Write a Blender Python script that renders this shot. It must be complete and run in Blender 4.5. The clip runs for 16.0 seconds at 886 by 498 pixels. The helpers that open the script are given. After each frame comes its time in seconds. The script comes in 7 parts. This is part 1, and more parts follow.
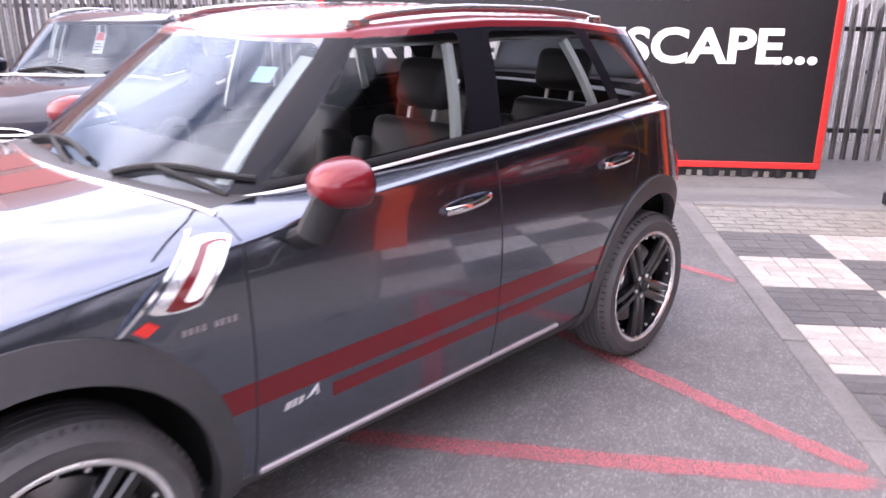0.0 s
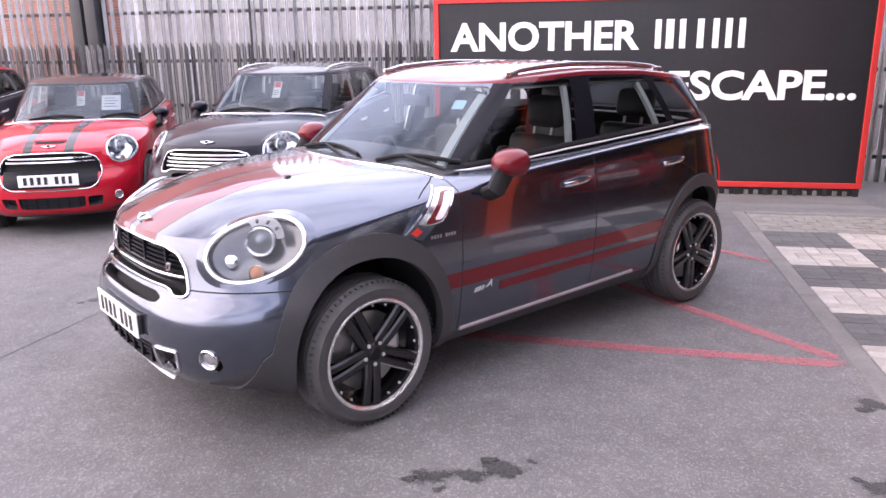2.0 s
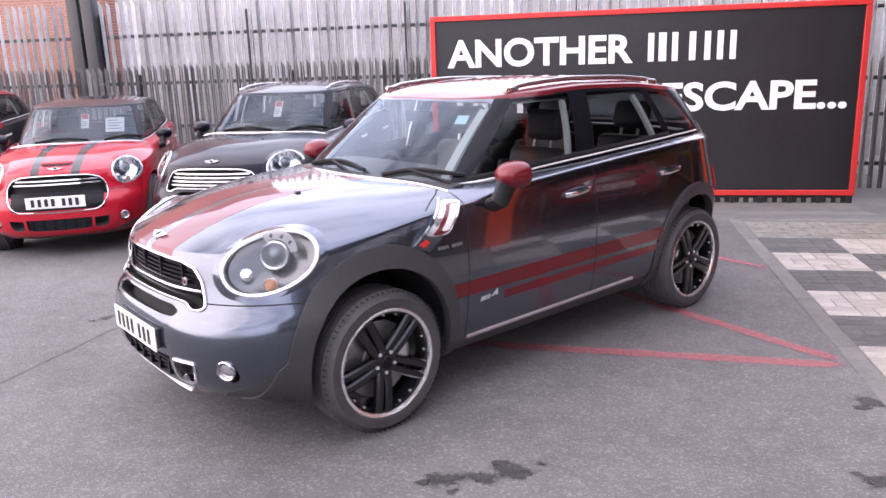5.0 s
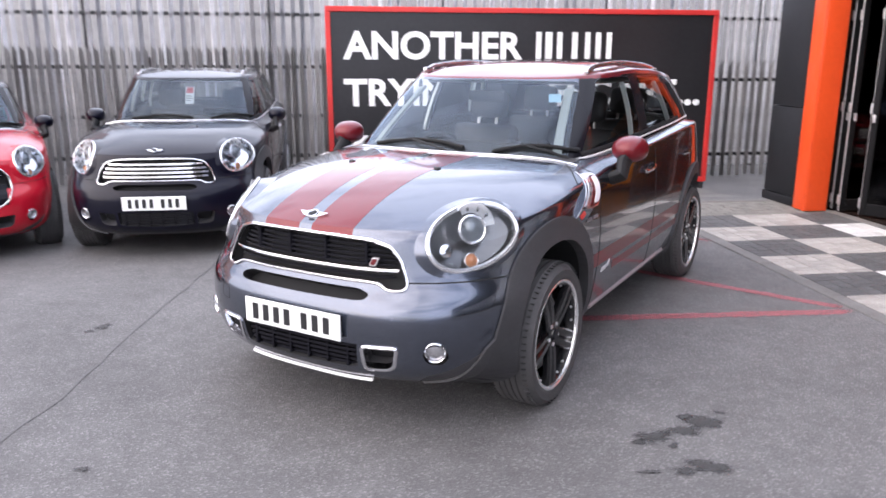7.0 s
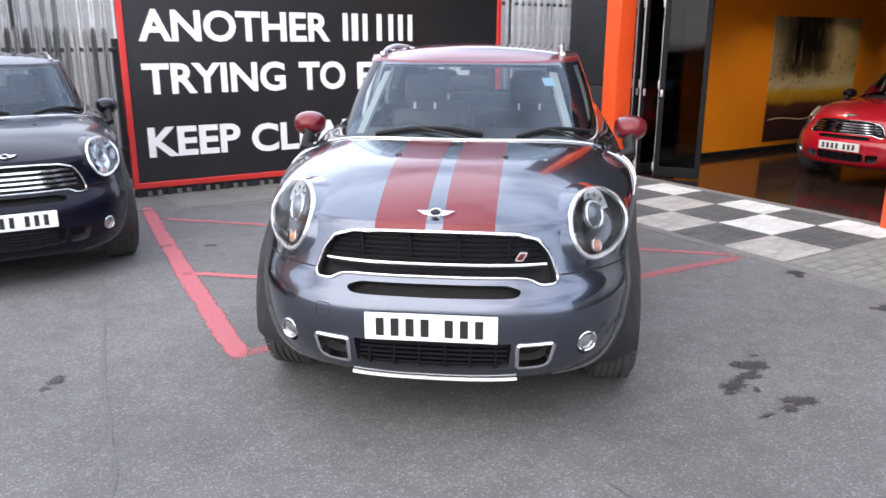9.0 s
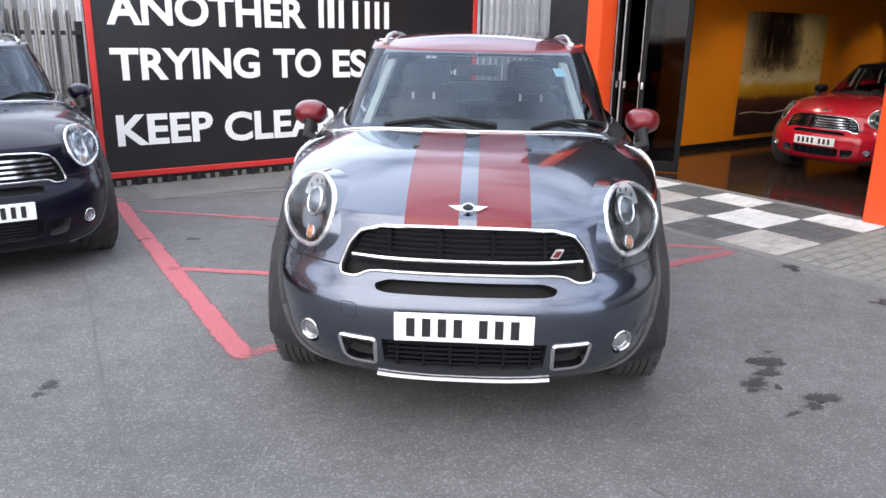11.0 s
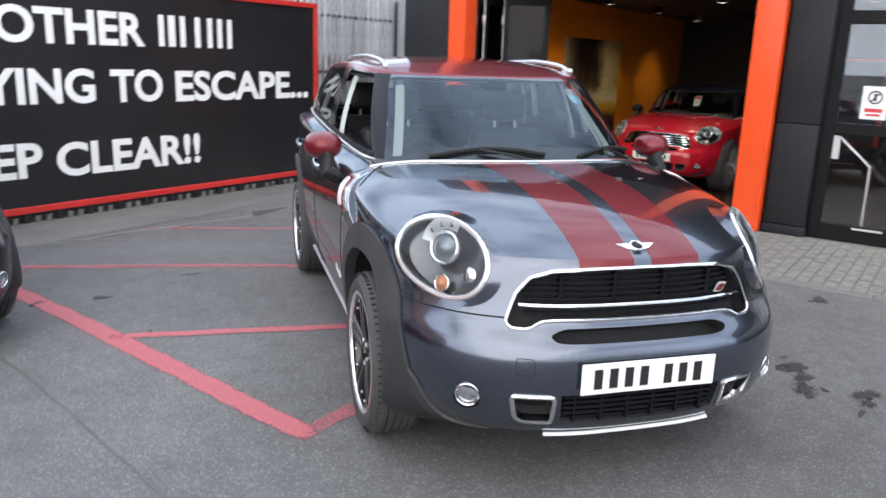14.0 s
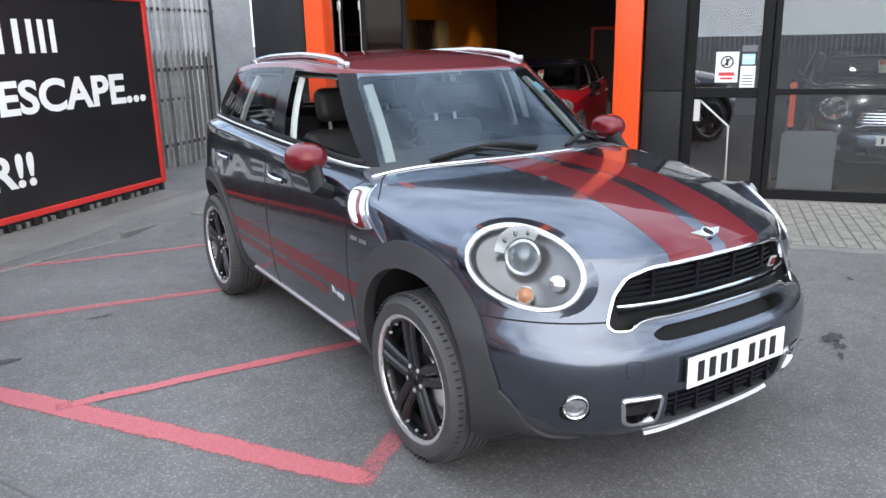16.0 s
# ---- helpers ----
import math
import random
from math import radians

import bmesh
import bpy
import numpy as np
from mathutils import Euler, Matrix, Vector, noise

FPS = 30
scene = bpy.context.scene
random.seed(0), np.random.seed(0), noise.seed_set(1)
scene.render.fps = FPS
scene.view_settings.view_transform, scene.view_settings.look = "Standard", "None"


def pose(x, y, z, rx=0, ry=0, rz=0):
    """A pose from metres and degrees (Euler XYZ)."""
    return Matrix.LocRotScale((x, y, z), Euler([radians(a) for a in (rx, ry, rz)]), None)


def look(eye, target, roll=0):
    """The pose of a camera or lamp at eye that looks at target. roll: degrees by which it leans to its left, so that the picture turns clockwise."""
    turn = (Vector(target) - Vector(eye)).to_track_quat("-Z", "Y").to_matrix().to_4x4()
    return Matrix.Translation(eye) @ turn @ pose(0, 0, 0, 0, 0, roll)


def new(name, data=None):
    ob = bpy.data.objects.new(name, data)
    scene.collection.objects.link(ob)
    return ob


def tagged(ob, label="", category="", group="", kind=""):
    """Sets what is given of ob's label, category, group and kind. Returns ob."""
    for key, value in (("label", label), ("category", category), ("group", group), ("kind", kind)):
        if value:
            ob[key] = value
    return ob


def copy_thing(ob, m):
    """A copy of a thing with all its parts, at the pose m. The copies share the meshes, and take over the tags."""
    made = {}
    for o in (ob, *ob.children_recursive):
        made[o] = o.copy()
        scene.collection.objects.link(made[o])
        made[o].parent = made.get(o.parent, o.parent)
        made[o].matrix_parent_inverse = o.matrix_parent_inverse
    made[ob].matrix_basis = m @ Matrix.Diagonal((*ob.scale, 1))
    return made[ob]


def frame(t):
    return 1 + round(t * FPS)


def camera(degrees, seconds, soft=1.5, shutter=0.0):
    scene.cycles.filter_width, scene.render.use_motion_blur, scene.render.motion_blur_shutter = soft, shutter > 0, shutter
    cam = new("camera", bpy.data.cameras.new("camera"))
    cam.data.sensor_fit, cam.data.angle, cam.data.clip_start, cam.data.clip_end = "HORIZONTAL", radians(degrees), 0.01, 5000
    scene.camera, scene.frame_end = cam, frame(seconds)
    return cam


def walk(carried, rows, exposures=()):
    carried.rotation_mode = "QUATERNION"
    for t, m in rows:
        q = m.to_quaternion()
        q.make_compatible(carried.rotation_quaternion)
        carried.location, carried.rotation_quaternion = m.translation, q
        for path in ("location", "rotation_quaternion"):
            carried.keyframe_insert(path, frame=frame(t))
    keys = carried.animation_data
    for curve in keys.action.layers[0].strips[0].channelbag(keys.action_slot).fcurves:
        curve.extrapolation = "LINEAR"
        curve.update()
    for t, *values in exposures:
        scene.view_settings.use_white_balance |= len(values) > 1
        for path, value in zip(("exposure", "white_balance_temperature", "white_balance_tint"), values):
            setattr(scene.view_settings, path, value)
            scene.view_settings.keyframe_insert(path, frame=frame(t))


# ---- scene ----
cam = camera(60.2, 16.0, shutter=0.5)

# stops, kelvin, tint
EXPOSURES = [(0, 1.93, 6750, 28), (1.0, 1.57, 6750, 28), (1.5, 1.44, 6750, 28), (4.5, 1.37, 6750, 27), (7.5, 1.20, 6550, 16), (12, 1.02, 6450, 11), (13, 0.92, 6450, 10), (14, 0.87, 6400, 9), (15, 0.93, 6350, 8), (16, 0.98, 6300, 7)]

PATH = [
    (0, (0.864, -2.939, 1.626), (0.682, -1.049, 0.998), 0.3),
    (0.5, (0.785, -3.46, 1.637), (0.567, -1.564, 1.038), -0.6),
    (1, (0.758, -3.943, 1.662), (0.468, -2.05, 1.086), -2.1),
    (1.5, (0.779, -4.372, 1.724), (0.365, -2.487, 1.199), -2.4),
    (2, (0.786, -4.674, 1.718), (0.413, -2.779, 1.195), -0.8),
    (2.5, (0.829, -4.795, 1.73), (0.383, -2.924, 1.181), -0.8),
    (3, (0.87, -4.823, 1.739), (0.464, -2.917, 1.29), -1.2),
    (3.5, (0.886, -4.776, 1.705), (0.583, -2.854, 1.243), -1.6),
    (4, (0.867, -4.771, 1.712), (0.557, -2.854, 1.233), -1.9),
    (4.5, (0.853, -4.784, 1.725), (0.496, -2.877, 1.237), -2.0),
    (4.7, (0.845, -4.787, 1.726), (0.471, -2.884, 1.239), -1.9),
    (6.8, (-0.947, -4.9, 1.64), (-0.783, -2.961, 1.178), -0.3),
    (7, (-1.164, -4.85, 1.611), (-0.887, -2.929, 1.127), 0.1),
    (7.5, (-1.707, -4.691, 1.625), (-1.26, -2.813, 1.104), 0.1),
    (8, (-2.211, -4.561, 1.637), (-1.485, -2.77, 1.123), -0.3),
    (8.5, (-2.569, -4.29, 1.625), (-1.69, -2.571, 1.105), -1.1),
    (9, (-2.858, -4.081, 1.629), (-1.82, -2.455, 1.1), 0.2),
    (9.2, (-2.904, -3.984, 1.613), (-1.835, -2.382, 1.073), 0.6),
    (11.5, (-3.037, -3.79, 1.612), (-1.897, -2.242, 1.061), 1.0),
    (12, (-3.035, -3.771, 1.614), (-1.896, -2.224, 1.059), 0.5),
    (12.5, (-3.071, -3.644, 1.593), (-1.914, -2.111, 1.035), 1.8),
    (13, (-3.371, -3.317, 1.596), (-2.035, -1.933, 1.05), 1.0),
    (13.5, (-3.63, -2.874, 1.583), (-2.15, -1.64, 1.047), 3.7),
    (14, (-3.894, -2.467, 1.594), (-2.292, -1.373, 1.108), 2.0),
    (14.5, (-4.043, -2.093, 1.596), (-2.308, -1.253, 1.064), 1.3),
    (15, (-4.093, -1.735, 1.629), (-2.32, -0.984, 1.09), 0.3),
    (15.5, (-4.138, -1.521, 1.645), (-2.318, -0.898, 1.098), -1.0),
    (16, (-4.134, -1.486, 1.652), (-2.31, -0.857, 1.123), -1.3),
]
walk(cam, [(t, look(eye, target, roll)) for t, eye, target, roll in PATH], EXPOSURES)

# ---- world, sun and sky ----
world = bpy.data.worlds.new("overcast_sky")
scene.world = world
world.use_nodes = True
wn, wl = world.node_tree.nodes, world.node_tree.links
wn.clear()
w_out, w_bg = wn.new("ShaderNodeOutputWorld"), wn.new("ShaderNodeBackground")
w_sky, w_mix = wn.new("ShaderNodeTexSky"), wn.new("ShaderNodeMix")
w_tc, w_map, w_noise, w_ramp = (wn.new("ShaderNodeTexCoord"), wn.new("ShaderNodeMapping"),
                                wn.new("ShaderNodeTexNoise"), wn.new("ShaderNodeValToRGB"))
SUN_ELEV, SUN_TURN = 36.0, 243.0
w_sky.sky_type, w_sky.sun_disc = "NISHITA", False
w_sky.sun_elevation, w_sky.sun_rotation = radians(SUN_ELEV), radians(SUN_TURN)
w_sky.air_density, w_sky.dust_density, w_sky.ozone_density = 1.0, 2.5, 1.0
w_map.inputs["Scale"].default_value = (1.0, 1.0, 2.6)
w_noise.inputs["Scale"].default_value, w_noise.inputs["Detail"].default_value = 2.3, 6.0
w_noise.inputs["Roughness"].default_value = 0.55
w_ramp.color_ramp.elements[0].position, w_ramp.color_ramp.elements[1].position = 0.28, 0.55
w_mix.data_type = "RGBA"
# the cloud layer glows round the hidden sun
w_dot, w_pow, w_cloud = wn.new("ShaderNodeVectorMath"), wn.new("ShaderNodeMapRange"), wn.new("ShaderNodeMix")
w_dot.operation = "DOT_PRODUCT"
w_dot.inputs[1].default_value = (math.sin(radians(SUN_TURN)) * math.cos(radians(SUN_ELEV)), math.cos(radians(SUN_TURN)) * math.cos(radians(SUN_ELEV)), math.sin(radians(SUN_ELEV)))
w_pow.interpolation_type = "SMOOTHERSTEP"
w_pow.inputs["From Min"].default_value, w_pow.inputs["From Max"].default_value = 0.30, 1.0
w_cloud.data_type = "RGBA"
w_cloud.inputs["A"].default_value, w_cloud.inputs["B"].default_value = (10.7, 11.9, 14.0, 1), (15.4, 15.4, 15.8, 1)
wl.new(w_tc.outputs["Generated"], w_dot.inputs[0])
wl.new(w_dot.outputs["Value"], w_pow.inputs["Value"])
wl.new(w_pow.outputs["Result"], w_cloud.inputs["Factor"])
wl.new(w_cloud.outputs["Result"], w_mix.inputs["B"])
wl.new(w_tc.outputs["Generated"], w_map.inputs["Vector"])
wl.new(w_map.outputs["Vector"], w_noise.inputs["Vector"])
wl.new(w_noise.outputs["Fac"], w_ramp.inputs["Fac"])
wl.new(w_ramp.outputs["Color"], w_mix.inputs["Factor"])
wl.new(w_sky.outputs["Color"], w_mix.inputs["A"])
wl.new(w_mix.outputs["Result"], w_bg.inputs["Color"])
wl.new(w_bg.outputs["Background"], w_out.inputs["Surface"])
w_bg.inputs["Strength"].default_value = 0.10

sun = new("sun", bpy.data.lights.new("sun", "SUN"))
sun.data.energy, sun.data.angle, sun.data.color = 0.6, radians(75), (1.0, 0.95, 0.88)
_az, _el = radians(SUN_TURN), radians(SUN_ELEV)
sun_from = Vector((math.sin(_az) * math.cos(_el), math.cos(_az) * math.cos(_el), math.sin(_el)))
sun.matrix_world = look(sun_from * 60, (0, 0, 0))

# ---- materials ----


def nodes_of(name):
    m = bpy.data.materials.new(name)
    m.use_nodes = True
    nt = m.node_tree
    return m, nt.nodes, nt.links, nt.nodes["Principled BSDF"]


def mat(name, color, rough=0.5, metal=0.0, vary=0.0, scale=8.0, bump=0.0, bscale=60.0, coat=0.0, color2=None, rvary=0.0, spec=0.5, rand=0.0):
    """A surface with two scales of variation: broad patches and fine grain, in object space."""
    m, n, l, b = nodes_of(name)
    b.inputs["Base Color"].default_value = (*color, 1)
    b.inputs["Roughness"].default_value, b.inputs["Metallic"].default_value = rough, metal
    b.inputs["Specular IOR Level"].default_value = spec
    b.inputs["Coat Weight"].default_value, b.inputs["Coat Roughness"].default_value = coat, 0.02
    tc = n.new("ShaderNodeTexCoord")
    if vary or color2 or rvary:
        big, fine, mixf = n.new("ShaderNodeTexNoise"), n.new("ShaderNodeTexNoise"), n.new("ShaderNodeMath")
        big.inputs["Scale"].default_value, big.inputs["Detail"].default_value = scale, 4
        fine.inputs["Scale"].default_value, fine.inputs["Detail"].default_value = scale * 12, 3
        l.new(tc.outputs["Object"], big.inputs["Vector"])
        l.new(tc.outputs["Object"], fine.inputs["Vector"])
        mixf.operation = "MULTIPLY_ADD"
        mixf.inputs[1].default_value = 0.45
        l.new(fine.outputs["Fac"], mixf.inputs[0])
        sc = n.new("ShaderNodeMath")
        sc.operation = "MULTIPLY"
        sc.inputs[1].default_value = 0.55
        l.new(big.outputs["Fac"], sc.inputs[0])
        l.new(sc.outputs[0], mixf.inputs[2])
        ramp = n.new("ShaderNodeValToRGB")
        ramp.color_ramp.elements[0].position, ramp.color_ramp.elements[1].position = 0.33, 0.67
        lo = color2 or [c * (1 - vary) for c in color]
        hi = color if color2 else [min(1, c * (1 + vary)) for c in color]
        ramp.color_ramp.elements[0].color, ramp.color_ramp.elements[1].color = (*lo, 1), (*hi, 1)
        l.new(mixf.outputs[0], ramp.inputs["Fac"])
        col = ramp.outputs["Color"]
        if rand:
            oi, hsv, ma = n.new("ShaderNodeObjectInfo"), n.new("ShaderNodeHueSaturation"), n.new("ShaderNodeMapRange")
            ma.inputs["To Min"].default_value, ma.inputs["To Max"].default_value = 1 - rand, 1 + rand
            l.new(oi.outputs["Random"], ma.inputs["Value"])
            l.new(ma.outputs["Result"], hsv.inputs["Value"])
            l.new(col, hsv.inputs["Color"])
            col = hsv.outputs["Color"]
        l.new(col, b.inputs["Base Color"])
        if rvary:
            mr = n.new("ShaderNodeMapRange")
            mr.inputs["To Min"].default_value, mr.inputs["To Max"].default_value = max(0, rough - rvary), min(1, rough + rvary)
            l.new(mixf.outputs[0], mr.inputs["Value"])
            l.new(mr.outputs["Result"], b.inputs["Roughness"])
    if bump:
        nz, bp = n.new("ShaderNodeTexNoise"), n.new("ShaderNodeBump")
        nz.inputs["Scale"].default_value, nz.inputs["Detail"].default_value = bscale, 4
        bp.inputs["Strength"].default_value, bp.inputs["Distance"].default_value = bump, 0.01
        l.new(tc.outputs["Object"], nz.inputs["Vector"])
        l.new(nz.outputs["Fac"], bp.inputs["Height"])
        l.new(bp.outputs["Normal"], b.inputs["Normal"])
    return m


def car_paint(name, color, metal=0.6, rough=0.34, coat=1.5):
    """Metallic base with flakes under a clear coat."""
    m, n, l, b = nodes_of(name)
    tc, vo, hsv, mr = n.new("ShaderNodeTexCoord"), n.new("ShaderNodeTexVoronoi"), n.new("ShaderNodeHueSaturation"), n.new("ShaderNodeMapRange")
    vo.inputs["Scale"].default_value = 900
    l.new(tc.outputs["Object"], vo.inputs["Vector"])
    mr.inputs["To Min"].default_value, mr.inputs["To Max"].default_value = 0.75, 1.3
    l.new(vo.outputs["Distance"], mr.inputs["Value"])
    l.new(mr.outputs["Result"], hsv.inputs["Value"])
    hsv.inputs["Color"].default_value = (*color, 1)
    l.new(hsv.outputs["Color"], b.inputs["Base Color"])
    dust, dr = n.new("ShaderNodeTexNoise"), n.new("ShaderNodeMapRange")
    dust.inputs["Scale"].default_value, dust.inputs["Detail"].default_value = 5, 5
    l.new(tc.outputs["Object"], dust.inputs["Vector"])
    dr.inputs["To Min"].default_value, dr.inputs["To Max"].default_value = 0.0, 0.07
    l.new(dust.outputs["Fac"], dr.inputs["Value"])
    l.new(dr.outputs["Result"], b.inputs["Coat Roughness"])
    b.inputs["Metallic"].default_value, b.inputs["Roughness"].default_value = metal, rough
    b.inputs["Coat Weight"].default_value = 1.0
    b.inputs["Coat IOR"].default_value = coat
    b.inputs["Specular IOR Level"].default_value = 0.15
    return m


def glass(name, tint=(0.55, 0.6, 0.6), ior=1.5, rough=0.0, mirror=(0.95, 0.97, 1)):
    """A thin pane: clear with a tint, and a mirror that grows towards grazing views."""
    m = bpy.data.materials.new(name)
    m.use_nodes = True
    n, l = m.node_tree.nodes, m.node_tree.links
    n.clear()
    out, mix, tr, gl, fr = (n.new("ShaderNodeOutputMaterial"), n.new("ShaderNodeMixShader"), n.new("ShaderNodeBsdfTransparent"),
                            n.new("ShaderNodeBsdfGlossy"), n.new("ShaderNodeFresnel"))
    tr.inputs["Color"].default_value = (*tint, 1)
    gl.inputs["Roughness"].default_value = rough
    gl.inputs["Color"].default_value = (*mirror, 1)
    fr.inputs["IOR"].default_value = ior
    l.new(fr.outputs["Fac"], mix.inputs["Fac"])
    l.new(tr.outputs[0], mix.inputs[1])
    l.new(gl.outputs[0], mix.inputs[2])
    l.new(mix.outputs[0], out.inputs["Surface"])
    return m


def glow(name, color, power):
    m = bpy.data.materials.new(name)
    m.use_nodes = True
    n, l = m.node_tree.nodes, m.node_tree.links
    b = n["Principled BSDF"]
    b.inputs["Base Color"].default_value = (*color, 1)
    b.inputs["Emission Color"].default_value, b.inputs["Emission Strength"].default_value = (*color, 1), power
    return m


def tarmac_material():
    m, n, l, b = nodes_of("worn_tarmac")
    tc = n.new("ShaderNodeTexCoord")

    def noise_tex(scale, detail=5, rough=0.6):
        t = n.new("ShaderNodeTexNoise")
        t.inputs["Scale"].default_value, t.inputs["Detail"].default_value, t.inputs["Roughness"].default_value = scale, detail, rough
        l.new(tc.outputs["Object"], t.inputs["Vector"])
        return t
    patches, stone = noise_tex(0.55), n.new("ShaderNodeTexVoronoi")
    stone.inputs["Scale"].default_value = 115
    l.new(tc.outputs["Object"], stone.inputs["Vector"])
    base = n.new("ShaderNodeValToRGB")
    base.color_ramp.elements[0].position, base.color_ramp.elements[1].position = 0.3, 0.72
    base.color_ramp.elements[0].color, base.color_ramp.elements[1].color = (0.088, 0.085, 0.085, 1), (0.145, 0.142, 0.142, 1)
    l.new(patches.outputs["Fac"], base.inputs["Fac"])
    grit, gm = noise_tex(140, 2), n.new("ShaderNodeMapRange")
    gm.inputs["From Min"].default_value, gm.inputs["From Max"].default_value = 0.3, 0.7
    gm.inputs["To Min"].default_value, gm.inputs["To Max"].default_value = 0.74, 1.22
    l.new(grit.outputs["Fac"], gm.inputs["Value"])
    mid, mm = noise_tex(7, 6), n.new("ShaderNodeMapRange")
    mm.inputs["From Min"].default_value, mm.inputs["From Max"].default_value = 0.3, 0.7
    mm.inputs["To Min"].default_value, mm.inputs["To Max"].default_value = 0.86, 1.12
    l.new(mid.outputs["Fac"], mm.inputs["Value"])
    mul, hsv = n.new("ShaderNodeMath"), n.new("ShaderNodeHueSaturation")
    mul.operation = "MULTIPLY"
    l.new(gm.outputs["Result"], mul.inputs[0])
    l.new(mm.outputs["Result"], mul.inputs[1])
    sep, chip, mul2 = n.new("ShaderNodeSeparateColor"), n.new("ShaderNodeValToRGB"), n.new("ShaderNodeMath")
    l.new(stone.outputs["Color"], sep.inputs[0])
    l.new(sep.outputs["Red"], chip.inputs["Fac"])
    ce = chip.color_ramp.elements
    ce[0].position, ce[0].color = 0.0, (0.46, 0.46, 0.46, 1)
    ce[1].position, ce[1].color = 1.0, (0.86, 0.86, 0.86, 1)
    for p_, v_ in ((0.35, 0.49), (0.78, 0.56), (0.90, 0.74)):
        ce.new(p_).color = (v_, v_, v_, 1)
    mul2.operation = "MULTIPLY"
    l.new(mul.outputs[0], mul2.inputs[0])
    l.new(chip.outputs["Color"], mul2.inputs[1])
    gain = n.new("ShaderNodeMath")
    gain.operation = "MULTIPLY"
    gain.inputs[1].default_value = 2.0
    l.new(mul2.outputs[0], gain.inputs[0])
    l.new(gain.outputs[0], hsv.inputs["Value"])
    l.new(base.outputs["Color"], hsv.inputs["Color"])
    l.new(hsv.outputs["Color"], b.inputs["Base Color"])
    b.inputs["Roughness"].default_value = 0.78
    bp = n.new("ShaderNodeBump")
    bp.inputs["Strength"].default_value, bp.inputs["Distance"].default_value = 0.4, 0.005
    l.new(stone.outputs["Distance"], bp.inputs["Height"])
    l.new(bp.outputs["Normal"], b.inputs["Normal"])
    return m


def soft_mark_material(name, color, rough, strength, ragged, scale, vary=0.35):
    """A mark that thins out towards its ragged rim (the mesh says how far inside it is)."""
    m, n, l, b = nodes_of(name)
    tc, at = n.new("ShaderNodeTexCoord"), n.new("ShaderNodeAttribute")
    at.attribute_name = "inside"
    big, fine = n.new("ShaderNodeTexNoise"), n.new("ShaderNodeTexNoise")
    big.inputs["Scale"].default_value, big.inputs["Detail"].default_value, big.inputs["Roughness"].default_value = scale, 6, 0.65
    fine.inputs["Scale"].default_value, fine.inputs["Detail"].default_value = 105, 2
    for t in (big, fine):
        l.new(tc.outputs["Object"], t.inputs["Vector"])

    def math_node(kind, a, c):
        k = n.new("ShaderNodeMath")
        k.operation = kind
        for i, v in enumerate((a, c)):
            if isinstance(v, (int, float)):
                k.inputs[i].default_value = v
            else:
                l.new(v, k.inputs[i])
        return k.outputs[0]
    ragged_by = math_node("MULTIPLY", math_node("SUBTRACT", big.outputs["Fac"], 0.5), ragged)
    grain = math_node("MULTIPLY", math_node("SUBTRACT", fine.outputs["Fac"], 0.5), 0.7)
    total = math_node("ADD", math_node("ADD", at.outputs["Fac"], ragged_by), grain)
    mr = n.new("ShaderNodeMapRange")
    mr.interpolation_type = "SMOOTHSTEP"
    mr.inputs["From Min"].default_value, mr.inputs["From Max"].default_value = 0.12, 0.62
    mr.inputs["To Min"].default_value, mr.inputs["To Max"].default_value = 0.0, strength
    l.new(total, mr.inputs["Value"])
    l.new(mr.outputs["Result"], b.inputs["Alpha"])
    tone, hsv = n.new("ShaderNodeMapRange"), n.new("ShaderNodeHueSaturation")
    tone.inputs["From Min"].default_value, tone.inputs["From Max"].default_value = 0.3, 0.7
    tone.inputs["To Min"].default_value, tone.inputs["To Max"].default_value = 1 - vary, 1 + vary
    l.new(fine.outputs["Fac"], tone.inputs["Value"])
    hsv.inputs["Color"].default_value = (*color, 1)
    l.new(tone.outputs["Result"], hsv.inputs["Value"])
    l.new(hsv.outputs["Color"], b.inputs["Base Color"])
    b.inputs["Roughness"].default_value = rough
    return m


def worn_paint_material(name, color, under, wear=0.5):
    """Road paint rubbed through to the tarmac."""
    m, n, l, b = nodes_of(name)
    tc, t1, t2, mx = n.new("ShaderNodeTexCoord"), n.new("ShaderNodeTexNoise"), n.new("ShaderNodeTexNoise"), n.new("ShaderNodeMix")
    t1.inputs["Scale"].default_value, t1.inputs["Detail"].default_value = 3.0, 5
    t2.inputs["Scale"].default_value, t2.inputs["Detail"].default_value = 120, 3
    add, rp = n.new("ShaderNodeMath"), n.new("ShaderNodeValToRGB")
    add.operation = "ADD"
    for t, k in ((t1, 0), (t2, 1)):
        l.new(tc.outputs["Object"], t.inputs["Vector"])
        l.new(t.outputs["Fac"], add.inputs[k])
    half = n.new("ShaderNodeMath")
    half.operation = "MULTIPLY"
    half.inputs[1].default_value = 0.5
    l.new(add.outputs[0], half.inputs[0])
    rp.color_ramp.elements[0].position, rp.color_ramp.elements[1].position = wear - 0.14, wear + 0.1
    l.new(half.outputs[0], rp.inputs["Fac"])
    mx.data_type = "RGBA"
    mx.inputs["A"].default_value, mx.inputs["B"].default_value = (*under, 1), (*color, 1)
    l.new(rp.outputs["Color"], mx.inputs["Factor"])
    l.new(mx.outputs["Result"], b.inputs["Base Color"])
    b.inputs["Roughness"].default_value = 0.7
    return m


